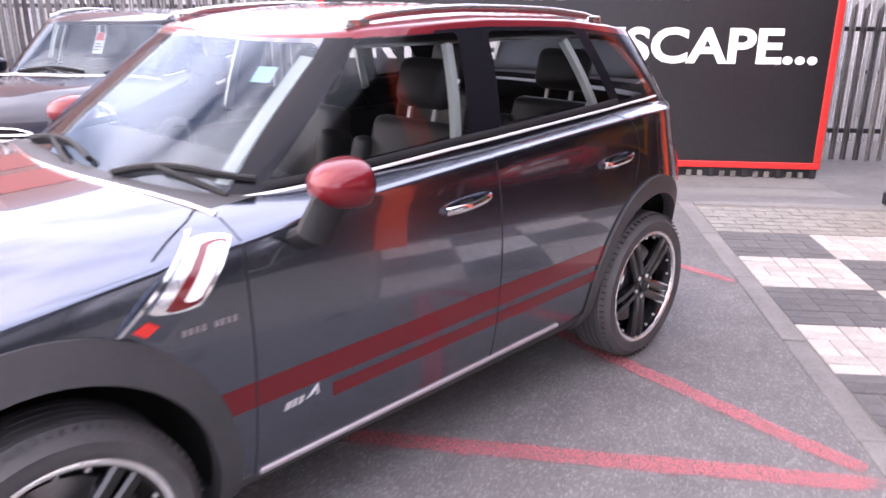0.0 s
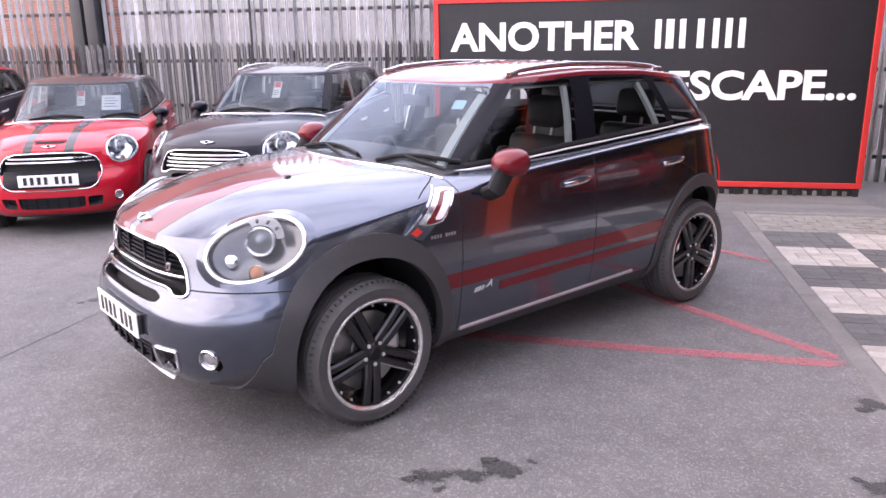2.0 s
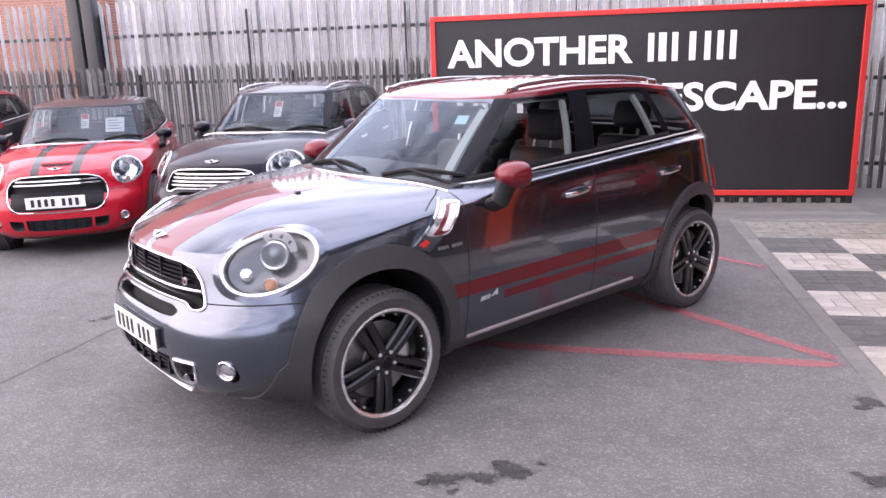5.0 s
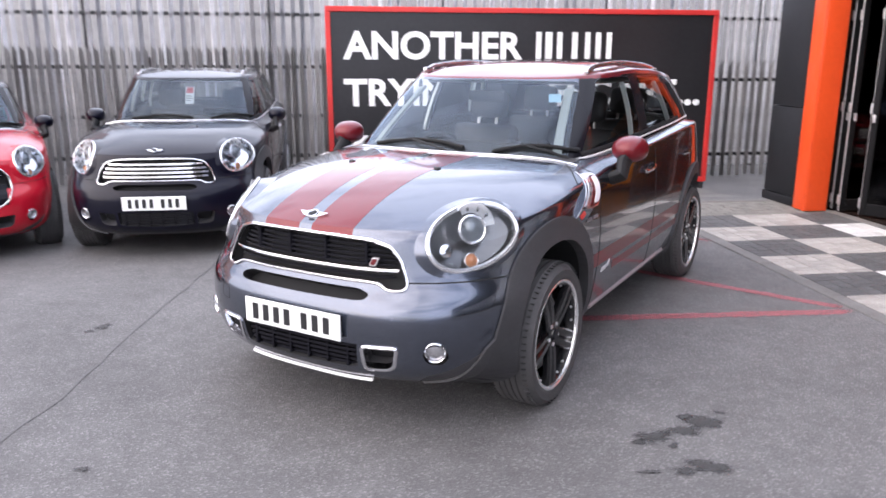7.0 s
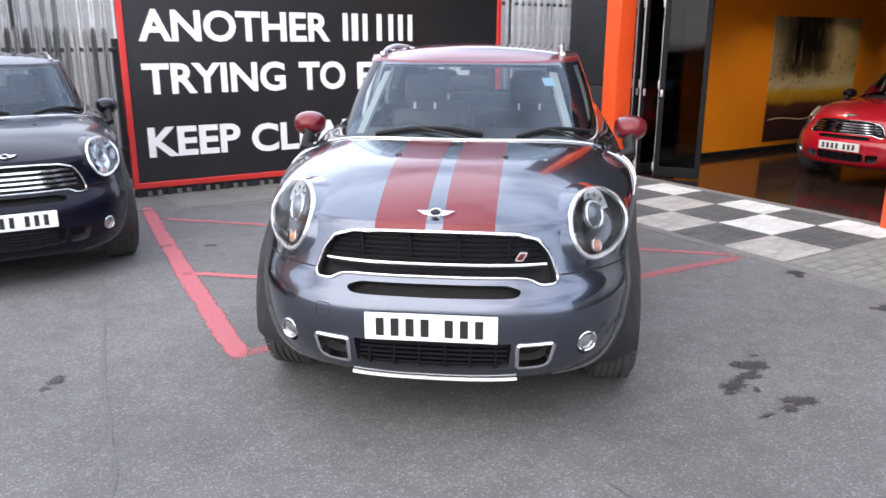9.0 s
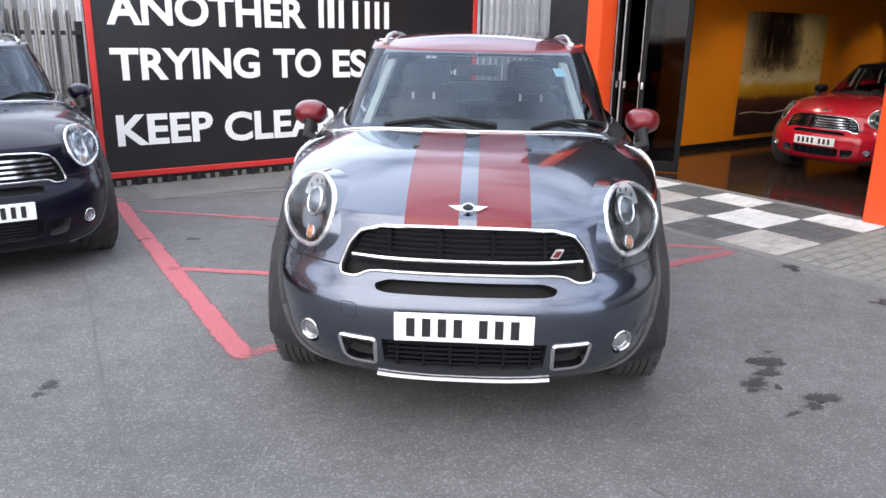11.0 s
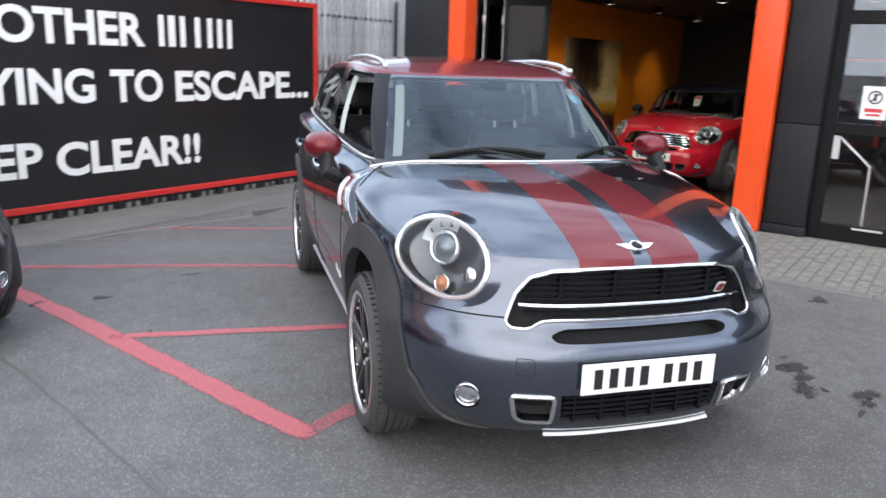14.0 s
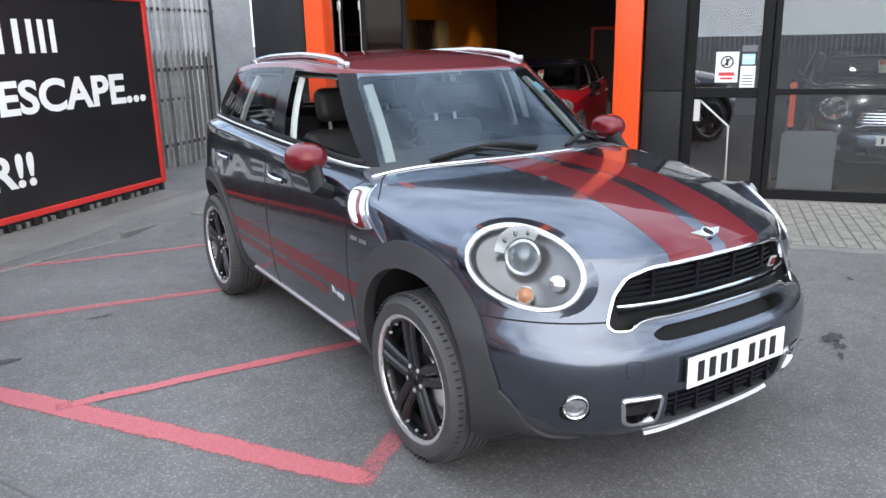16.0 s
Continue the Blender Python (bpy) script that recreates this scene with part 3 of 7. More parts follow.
def strip(name, pts, width, material, label, category="road marking", z=0.004, wob=0.0, rnd=None, taper=False):
    """A flat band that follows the ground along pts."""
    bm = bmesh.new()
    depth_in = bm.verts.layers.float.new("inside")
    rnd = rnd or random.Random(3)
    out = []
    for (x0, y0), (x1, y1) in zip(pts, pts[1:]):
        n = max(2, int(math.hypot(x1 - x0, y1 - y0) / 0.12))
        out += [(x0 + (x1 - x0) * i / n, y0 + (y1 - y0) * i / n) for i in range(n)]
    out.append(pts[-1])
    prev = None
    for i, (x, y) in enumerate(out):
        a, b = out[max(0, i - 1)], out[min(len(out) - 1, i + 1)]
        t = Vector((b[0] - a[0], b[1] - a[1], 0)).normalized()
        s = Vector((-t.y, t.x, 0))
        o = rnd.uniform(-wob, wob)
        w = width * (1 + rnd.uniform(-1, 1) * min(0.5, wob * 9)) / 2
        if taper:
            w *= min(1, 0.15 + 3 * min(i, len(out) - 1 - i) / len(out))
        q = [bm.verts.new((x + s.x * (o + k * w), y + s.y * (o + k * w), ground_z(y, x) + z)) for k in (-1.2, -0.5, 0.5, 1.2)]
        for v, inside in zip(q, (0.0, 1.0, 1.0, 0.0)):
            v[depth_in] = inside * min(1.0, 0.3 + 0.5 * min(i, len(out) - 1 - i))
        for k in range(3 if prev else 0):
            bm.faces.new((prev[k], prev[k + 1], q[k + 1], q[k]))
        prev = q
    return tagged(part(name, bm, material), label, category, kind="structure")


RL = "worn red painted line on grey tarmac"
strip("road_marking", [(-1.20, 4.50), (-1.40, 3.01), (-1.585, 1.42), (-1.745, -0.36)], 0.135, M_REDLINE, RL, wob=0.004)
strip("road_marking", [(-1.70, -0.30), (0.2, -0.39), (2.21, -0.515)], 0.105, M_REDFAINT, RL, z=0.0045, wob=0.004)
strip("road_marking", [(-1.60, 1.36), (-0.63, 0.46), (0.16, -0.33)], 0.085, M_REDLINE, RL, z=0.005, wob=0.004)
strip("road_marking", [(-1.24, 3.70), (0.16, 1.69), (1.49, 0.26), (2.16, -0.43)], 0.10, M_REDFAINT, RL, z=0.005, wob=0.004)
strip("road_marking", [(0.40, 4.05), (0.58, 3.82), (1.21, 2.80), (1.87, 1.85), (2.22, 1.50)], 0.09, M_REDFAINT, RL, z=0.005, wob=0.004)


def blob(name, cx, cy, a, b, turn, seed, material, label):
    rnd = random.Random(seed)
    bm = bmesh.new()
    depth_in = bm.verts.layers.float.new("inside")
    a, b = a * 1.35, b * 1.45
    k = 34
    ph = [rnd.uniform(0, 6.28) for _ in range(5)]
    c, s = math.cos(radians(turn)), math.sin(radians(turn))
    mid = bm.verts.new((cx, cy, ground_z(cy, cx) + 0.004 + 0.0002 * (seed % 7)))
    mid[depth_in] = 1.0
    ring = []
    for i in range(k):
        t = 2 * math.pi * i / k
        r = 1 + 0.14 * math.sin(2 * t + ph[0]) + 0.13 * math.sin(3 * t + ph[1]) + 0.09 * math.sin(5 * t + ph[2]) + 0.06 * math.sin(9 * t + ph[3])
        u, v = a * r * math.cos(t), b * r * math.sin(t)
        ring.append(bm.verts.new((cx + c * u - s * v, cy + s * u + c * v, ground_z(cy, cx) + 0.004 + 0.0002 * (seed % 7))))
    for i in range(k):
        bm.faces.new((mid, ring[i], ring[(i + 1) % k]))
    return tagged(part(name, bm, material), label, "oil stain", kind="structure")


SL = "dark oil stain soaked into the tarmac"
for k_, (sx_, sy_, sa, sb, sr) in enumerate(((0.46, -1.86, 0.10, 0.055, -25), (0.34, -1.93, 0.07, 0.05, -20), (0.40, -1.80, 0.04, 0.03, 0), (0.19, -1.96, 0.085, 0.05, -5), (0.10, -2.0, 0.04, 0.02, 10), (0.31, -2.23, 0.085, 0.05, -25),
                                             (0.20, -2.25, 0.06, 0.03, 0), (0.05, -2.24, 0.05, 0.014, -3), (0.24, -2.05, 0.03, 0.018, 40), (0.58, -1.78, 0.025, 0.018, 0), (2.17, -0.98, 0.085, 0.05, 0), (2.10, -1.06, 0.04, 0.025, 0),
                                             (1.96, -1.75, 0.08, 0.045, 20), (1.88, -1.70, 0.03, 0.02, 0), (-1.19, 2.10, 0.05, 0.04, 0), (-1.50, 2.31, 0.06, 0.03, 30), (-0.47, 2.13, 0.07, 0.022, -30), (-2.60, -0.14, 0.06, 0.035, 50),
                                             (-2.66, -0.22, 0.03, 0.02, 0), (-1.42, 1.25, 0.028, 0.016, 40), (-2.2, -1.9, 0.03, 0.02, 0), (1.5, -2.5, 0.035, 0.02, 20), (2.0, -2.9, 0.04, 0.025, 0))):
    blob("oil_stain", sx_, sy_, sa, sb, sr, 20 + k_, M_STAIN, SL)
CL = "thin tarred crack in the tarmac"
strip("crack", [(-2.02, 2.52), (-2.10, 1.6), (-2.22, 0.76), (-2.36, 0.0), (-2.44, -0.62), (-2.52, -1.19), (-2.72, -2.0), (-2.9, -3.2)], 0.009, M_CRACK, CL, "crack", 0.003, 0.010, random.Random(5), True)
strip("crack", [(-0.95, -2.15), (-0.92, -2.5), (-0.80, -2.9)], 0.009, M_CRACK, CL, "crack", 0.003, 0.012, random.Random(6), True)
strip("crack", [(-2.3, -2.7), (-1.4, -2.9), (-0.6, -2.75), (0.5, -3.0)], 0.006, M_CRACK, CL, "crack", 0.003, 0.015, random.Random(7), True)

# ---- fence, sign and building ----
FENCE_Y, SIGN_Y, FRONT_X = 6.40, 5.08, 4.15
FG = ground_z(FENCE_Y)


def pale_mesh(name, h, w=0.068, material=None):
    """One rolled steel pale: a W section with a split, pointed head."""
    bm = bmesh.new()
    prof = [(-w / 2, 0.0), (-w / 2 + 0.012, -0.022), (-0.015, -0.022), (0, 0.0), (0.015, -0.022), (w / 2 - 0.012, -0.022), (w / 2, 0.0)]
    tops = [h - 0.10, h - 0.06, h - 0.012, h - 0.05, h - 0.012, h - 0.06, h - 0.10]
    lo = [bm.verts.new((x, y, 0.03)) for x, y in prof]
    hi = [bm.verts.new((x, y, z)) for (x, y), z in zip(prof, tops)]
    for i in range(6):
        bm.faces.new((lo[i], lo[i + 1], hi[i + 1], hi[i]))
    bmesh.ops.solidify(bm, geom=bm.faces[:], thickness=0.003)
    bmesh.ops.recalc_face_normals(bm, faces=bm.faces)
    me = bpy.data.meshes.new(name)
    bm.to_mesh(me)
    bm.free()
    me.materials.append(material)
    return me


def palisade(name, x0, x1, y, z0, h, pitch, material, railmat, label, skip=(), rails=(0.32, 0.80), posts=2.75, seed=1):
    rnd = random.Random(seed)
    root = tagged(empty(name, Matrix.Translation(((x0 + x1) / 2, y, z0))), label, "fence")
    mid = (x0 + x1) / 2
    for f in rails:
        part("rail", box(x0 - mid, x1 - mid, 0.002, 0.045, h * f - 0.025, h * f + 0.025, 0.004, 1), railmat, root)
    n = max(1, round((x1 - x0) / posts))
    for i in range(n + 1):
        x = x0 + (x1 - x0) * i / n - mid
        part("post", box(x - 0.04, x + 0.04, 0.047, 0.13, -0.02, h * 0.92, 0.004, 1), railmat, root)
    me = pale_mesh("pale", h, material=material)
    for i in range(int((x1 - x0) / pitch)):
        x = x0 + pitch * (i + 0.5)
        if any(a < x < b for a, b in skip):
            continue
        p = new("pale", me)
        p.parent = root
        p.matrix_basis = Matrix.LocRotScale((x - mid + rnd.uniform(-0.006, 0.006), 0, rnd.uniform(-0.012, 0.012)), Euler((0, rnd.uniform(-0.006, 0.006), rnd.uniform(-0.08, 0.08))), None)
    return root


# low dull fence in front, tall galvanised fence behind it
palisade("palisade_fence", -14.0, -1.0, FENCE_Y, FG, 1.92, 0.105, M_GALVDULL, M_BLACKSTEEL, "dull weathered steel palisade fence with pointed pales", rails=(0.2, 0.85), seed=2)
palisade("palisade_fence", -7.28, 8.5, FENCE_Y + 0.85, FG, 2.98, 0.145, M_GALV, M_BLACKSTEEL, "tall galvanised palisade fence behind the low one", rails=(0.3, 0.80), seed=3)
palisade("palisade_fence", -14.0, -7.85, FENCE_Y + 0.85, FG, 2.98, 0.145, M_GALV, M_BLACKSTEEL, "tall galvanised palisade fence before a brick wall", rails=(0.3, 0.80), seed=4)
palisade("palisade_fence", 3.98, 6.6, FENCE_Y - 0.35, FG, 1.75, 0.13, M_GALVDULL, M_BLACKSTEEL, "short length of dark palisade fence beside the sign", rails=(0.2, 0.83), seed=5)
gp = tagged(empty("gate_post", Matrix.Translation((-7.66, FENCE_Y + 0.82, FG))), "black steel gate post between fence lengths", "post")
part("post", box(-0.1, 0.1, -0.1, 0.1, 0, 3.1, 0.008), M_BLACKSTEEL, gp)
part("cap", box(-0.115, 0.115, -0.115, 0.115, 3.1, 3.13, 0.006), M_BLACKSTEEL, gp)
gp2 = copy_thing(gp, Matrix.Translation((-7.40, FENCE_Y + 0.82, FG)))


def block_building(name, x0, x1, y0, y1, h, material, label, wins=()):
    root = tagged(empty(name, Matrix.Translation(((x0 + x1) / 2, y0, 0))), label, "building")
    mx = (x0 + x1) / 2
    part("wall", box(x0 - mx, x1 - mx, 0, y1 - y0, -0.3, h, 0.01), material, root)
    part("coping", box(x0 - mx - 0.06, x1 - mx + 0.06, -0.06, y1 - y0 + 0.06, h, h + 0.12, 0.02), M_PAVE, root)
    for wx, wz in wins:
        w = part("window", box(wx - 0.55, wx + 0.55, -0.02, 0.05, wz, wz + 1.2, 0.01), M_GLOSSBLACK, root)
        part("sill", box(wx - 0.62, wx + 0.62, -0.08, 0.03, wz - 0.08, wz - 0.005, 0.01), M_PAVE, w)
    return root


block_building("brick_building", -24.0, -8.6, 9.4, 16.0, 6.5, M_BRICK, "red brick works building behind the fence", ((-4.5, 2.9), (-1.5, 2.9), (1.5, 2.9), (4.5, 2.9)))
tagged(part("backdrop_wall", box(-8.4, 13.5, 9.6, 9.8, -0.3, 3.15, 0.02), mat("grey_sheet_cladding", (0.31, 0.305, 0.305), 0.6, vary=0.2, scale=1.2, rvary=0.1)),
       "grey sheet metal wall beyond the fence", "wall", kind="structure")

# the sign
sign = tagged(empty("sign_board", Matrix.Translation((1.37, SIGN_Y, -0.137))), "large black sign with red frame and white lettering on feet", "sign")
SB, ST, SX = 0.098, 2.372, 2.578
part("panel", box(-SX, SX, 0.0, 0.04, SB + 0.02, ST - 0.02, 0.003, 1), M_SIGNBLACK, sign)
FWD = 0.065
for x0, x1, z0, z1 in ((-SX, SX, ST - FWD, ST), (-SX, SX, SB, SB + FWD), (-SX, -SX + FWD, SB + FWD, ST - FWD), (SX - FWD, SX, SB + FWD, ST - FWD)):
    part("edge_frame", box(x0, x1, -0.028, 0.05, z0, z1, 0.006, 1), M_SIGNRED, sign)
for i in range(46):
    x = -SX + 0.06 + i * (2 * SX - 0.12) / 45
    part("foot", box(x - 0.024, x + 0.024, -0.012, 0.018, 0.0, SB - 0.001 - (0.035 if i % 3 else 0.0), 0.003, 1), M_GREYBLOCK if i % 3 else M_BLACKSTEEL, sign)
# black strip added behind the feet so no light shows under the sign
part("skirt", box(-SX + 0.01, SX - 0.01, 0.022, 0.034, 0.0, SB - 0.001, 0.002, 1), M_BLACKSTEEL, sign, "black strip added for the shade under the sign")
for i in range(6):
    x = -SX + 0.3 + i * (2 * SX - 0.6) / 5
    part("back_post", box(x - 0.04, x + 0.04, 0.052, 0.13, 0.0, ST - 0.1, 0.004, 1), M_BLACKSTEEL, sign)
GZ = 0.137
SXC = 1.37
CAP = 0.335
for word, x0, x1, z0 in (("ANOTHER", -1.0, 1.30, 1.612), ("TRYING", -1.0, 0.68, 1.032), ("TO", 0.86, 1.49, 1.028), ("ESCAPE...", 1.66, 3.77, 1.018), ("KEEP", -1.0, 0.07, 0.322), ("CLEAR!!", 0.21, 1.96, 0.300)):
    lettering("lettering", word, x0 - SXC, z0 + GZ, x1 - x0, CAP, -0.002, M_SIGNWHITE, sign, 0.030)
# the maker's word stands as plain bars
for x0, x1 in ((1.475, 1.545), (1.60, 1.69), (1.755, 1.825), (1.955, 2.03), (2.13, 2.20), (2.275, 2.345), (2.42, 2.49)):
    part("bar", box(x0 - SXC, x1 - SXC, -0.006, -0.001, 1.608 + GZ, 1.608 + GZ + CAP, 0.001, 1), M_SIGNWHITE, sign)
part("rivet", disc(bmesh.new(), Vector((2.02, -0.001, 1.0 + GZ)), Vector((1, 0, 0)), Vector((0, 0, 1)), 0.012, 0.012, 12, -0.004), M_SIGNWHITE, sign)


# ---- the showroom ----
def facade_box(name, y0, y1, x0, x1, z0, z1, material, label, category="wall", bevel=0.006):
    return tagged(part(name, box(x0, x1, y0, y1, z0, z1, bevel), material), label, category, kind="structure")


ROOF_Z = 5.0
def pier(name, y0, y1, x0, x1, label):
    root = tagged(empty(name, Matrix.Translation(((x0 + x1) / 2, (y0 + y1) / 2, 0))), label, "wall", kind="structure")
    hx, hy = (x1 - x0) / 2, (y1 - y0) / 2
    for z0, z1 in ((0.0, 0.10), (0.108, 1.09), (1.098, 2.35), (2.358, 3.5), (3.508, ROOF_Z)):
        g = 0.012 if z0 == 0.0 else 0.0
        part("panel", box(-hx - g, hx, -hy - g, hy + g, z0, z1, 0.006), M_CLAD, root)
    return root


pier("wall_north", 2.90, 3.57, 3.93, 4.55, "dark anthracite clad pier beside the showroom doors")
pier("wall_south", -1.24, -0.86, 4.13, 4.5, "dark anthracite clad pier beside the glass door")


def orange_column(y0, y1, x0):
    root = tagged(empty("column", Matrix.Translation((x0 + 0.1, (y0 + y1) / 2, 0))), "bright orange gloss column beside the showroom opening", "column", group="orange columns")
    h = (y1 - y0) / 2
    part("shaft", box(-0.1, 0.16, -h, h, 0.012, ROOF_Z, 0.012, 3), M_ORANGE, root)
    part("foot_plate", box(-0.085, 0.15, -h + 0.015, h - 0.015, 0.0, 0.011), M_BLACKSTEEL, root)
    part("edge_trim", box(-0.112, -0.101, -h + 0.004, -h + 0.03, 0.012, ROOF_Z, 0.002, 1), M_ORANGE, root)


orange_column(2.63, 2.86, 3.86)
orange_column(-0.83, -0.56, 4.04)
facade_box("wall_header", -0.56, 2.89, 4.15, 4.45, 2.35, ROOF_Z, M_CLAD, "dark clad header above the showroom opening")
facade_box("wall_fascia", -14.0, -1.24, 4.2, 4.5, 2.62, ROOF_Z, M_CLAD, "dark clad fascia above the shop windows")
facade_box("roof", -14.0, 3.60, 4.45, 16.0, ROOF_Z, ROOF_Z + 0.2, M_DARKWALL, "flat dark roof of the showroom", "roof")
facade_box("wall_return", 3.16, 3.57, 4.55, 16.0, -0.15, ROOF_Z, M_CLAD, "dark clad side wall of the showroom")
facade_box("wall_back", -14.0, 3.16, 13.0, 13.2, 0.0, ROOF_Z, M_DARKWALL, "black back wall of the showroom")
facade_box("wall_end", -14.2, -14.0, 4.2, 13.2, 0.0, ROOF_Z, M_DARKWALL, "black end wall of the showroom")
facade_box("wall_orange", 3.04, 3.156, 4.56, 12.99, 0.0, 3.2, M_ORANGEWALL, "orange painted showroom side wall")
facade_box("wall_upper", 3.05, 3.156, 4.56, 12.99, 3.204, ROOF_Z - 0.005, M_DARKWALL, "black upper showroom wall")
facade_box("baseboard", 3.02, 3.037, 4.7, 12.98, 0.008, 0.09, M_FRAME, "black skirting board", "trim", 0.003)
facade_box("floor", -13.99, 3.03, 4.22, 12.99, -0.05, 0.006, M_WOODFLOOR, "dark glossy showroom floor", "floor", 0.0)
facade_box("ceiling", -13.99, 3.03, 4.46, 12.99, 2.53, 2.58, M_DARKWALL, "black showroom ceiling", "ceiling", 0.0)
facade_box("threshold", -0.55, 2.62, 4.105, 4.215, -0.02, 0.014, M_KERB, "pale concrete threshold strip", "trim", 0.003)

poster = tagged(empty("poster", Matrix.Translation((8.45, 3.035, 1.06))), "large street scene print in yellow and brown on the orange wall", "poster")
part("print", box(-1.10, 1.10, -0.022, 0.0, -0.90, 0.91, 0.002, 1), M_POSTER, poster)


curve_pts = [(-1.05 + 2.1 * i / 24, -0.575 + 0.02 * math.sin(i * 0.5) - 0.24 * max(0, (i - 13) / 11) ** 2) for i in range(25)]
cv_bm = bmesh.new()
sweep(cv_bm, [Vector((x, -0.024, z)) for x, z in curve_pts], [(0, -1, 0)] * 25, [(-0.008, -0.001), (0.008, -0.001), (0.008, 0.001), (-0.008, 0.001)])
part("printed_line", cv_bm, M_PRINTPALE, poster, "pale curved line in the print")
screen_frame = tagged(empty("wall_frame", Matrix.Translation((12.985, 0.0, 0.98)) @ pose(0, 0, 0, 0, 0, -90)), "red framed black panel on the back wall", "panel")
part("panel", box(-0.9, 0.9, -0.03, 0.0, -0.8, 0.8, 0.003, 1), M_DARKWALL, screen_frame)
for a in ((-0.95, 0.95, 0.8, 0.86), (-0.95, -0.89, -0.8, 0.8), (0.89, 0.95, -0.8, 0.8)):
    part("frame", box(a[0], a[1], -0.04, 0.0, a[2], a[3], 0.003, 1), M_SIGNRED, screen_frame)


def ceiling_lamp(x, y):
    root = tagged(empty("ceiling_spot", Matrix.Translation((x, y, 2.53))), "small round ceiling spotlight, lit", "lamp", group="ceiling spots")
    b = bmesh.new()
    lathe([(0.0, 0.07), (-0.105, 0.07), (-0.105, 0.058), (-0.03, 0.055)], 16, bm=b)
    bmesh.ops.transform(b, matrix=Matrix(((0, 0, 1, 0), (0, 1, 0, 0), (1, 0, 0, 0), (0, 0, 0, 1))), verts=b.verts)
    part("ring", b, M_FRAME, root)
    part("bulb", disc(bmesh.new(), Vector((0, 0, -0.034)), Vector((1, 0, 0)), Vector((0, 1, 0)), 0.05, 0.05, 16, -0.012), M_LAMPGLOW, root)


for lx in (5.2, 7.0, 9.0, 11.2):
    for ly in (2.2, 0.6, -1.2, -3.2):
        ceiling_lamp(lx, ly)


# folded glass doors at the north jamb
def folding_leaf(x, y, turn, label, W=0.76):
    root = tagged(empty("folding_door", Matrix.Translation((x, y, 0)) @ pose(0, 0, 0, 0, 0, turn)), label, "door", group="folding doors")
    Hh = 2.32
    for x0, x1, z0, z1 in ((0, 0.06, 0.02, Hh), (W - 0.06, W, 0.02, Hh), (0.06, W - 0.06, 0.02, 0.14), (0.06, W - 0.06, Hh - 0.1, Hh)):
        part("frame", box(x0, x1, -0.022, 0.022, z0, z1, 0.004, 1), M_FRAME, root)
    part("pane", box(0.06, W - 0.06, -0.004, 0.004, 0.14, Hh - 0.1), M_DARKGLASS, root).visible_shadow = False
    part("edge_strip", box(-0.008, -0.0005, -0.009, 0.009, 0.02, Hh, 0.002, 1), M_SATIN, root)
    for z in (0.14, 1.12, 2.05):
        part("hinge", box(-0.022, -0.009, -0.022, 0.022, z - 0.05, z + 0.05, 0.005), M_SATIN, root)
    part("lock", box(0.02, 0.045, -0.045, -0.023, 0.98, 1.06, 0.005), M_SATIN, root)
    return root


folding_leaf(4.24, 2.72, 0, "folded black framed glass door leaf, edge on")
folding_leaf(4.24, 2.60, 3, "folded black framed glass door leaf, edge on")
folding_leaf(4.33, 2.38, -58.5, "black framed glass door leaf standing half open", 0.54)

# glass door south of the pier
DX = 4.27
gd = tagged(empty("door_1", Matrix.Translation((DX, -1.66, 0))), "black framed glass door with notices, closed", "door", kind="structure")
for y0, y1, z0, z1 in ((0.30, 0.40, 0, 2.6), (-0.40, -0.30, 0, 2.6), (-0.30, 0.30, 0, 0.16), (-0.30, 0.30, 1.02, 1.12), (-0.30, 0.30, 2.02, 2.14), (-0.30, 0.30, 2.5, 2.6)):
    part("frame", box(-0.035, 0.035, y0, y1, z0, z1, 0.005, 1), M_FRAME, gd)
for z0, z1 in ((0.16, 1.02), (1.12, 2.02), (2.14, 2.5)):
    part("pane", box(-0.005, 0.005, -0.30, 0.30, z0, z1), M_SHOPGLASS, gd).visible_shadow = False
part("push_plate", box(-0.011, -0.0055, 0.235, 0.295, 0.78, 1.00, 0.001, 1), M_SATIN, gd)
part("kick_rail", box(-0.04, -0.036, -0.24, 0.02, 0.125, 0.145, 0.001, 1), M_SATIN, gd)
part("pull_handle", tube([(-0.006, 0.24, 0.99), (-0.05, 0.2, 0.96), (-0.05, -0.05, 0.73), (-0.05, -0.055, 0.19), (-0.006, -0.055, 0.17)], 0.011), M_SATIN, gd)
facade_box("door_jamb", -1.258, -1.243, 4.2, 4.34, 0.0, 2.6, M_FRAME, "black door jamb", "trim", 0.002)

notice = tagged(empty("notice", Matrix.Translation((DX - 0.0085, -1.655, 1.32))), "white notice with a red prohibition sign, taped to the glass", "notice", group="door notices")
part("sheet", box(-0.0015, 0.0015, -0.108, 0.108, -0.15, 0.15), M_PAPER, notice)
rb = bmesh.new()
sweep(rb, [(-0.003, 0.055 * math.cos(2 * math.pi * i / 28), 0.05 + 0.055 * math.sin(2 * math.pi * i / 28)) for i in range(28)], [(-1, 0, 0)] * 28, [(-0.007, 0), (0.007, 0), (0.007, 0.001), (-0.007, 0.001)], True)
part("ring", rb, M_INKDARK, notice)
part("bar", box(-0.0035, -0.002, -0.006, 0.006, -0.055, 0.055, m=Matrix.Translation((0, 0, 0.05)) @ Matrix.Rotation(radians(40), 4, "X")), M_INKDARK, notice)
part("bar", box(-0.0035, -0.002, -0.013, 0.013, 0.015, 0.085), M_INKDARK, notice)
part("red_band", box(-0.0035, -0.002, -0.075, 0.075, -0.085, -0.05), M_INKRED, notice)
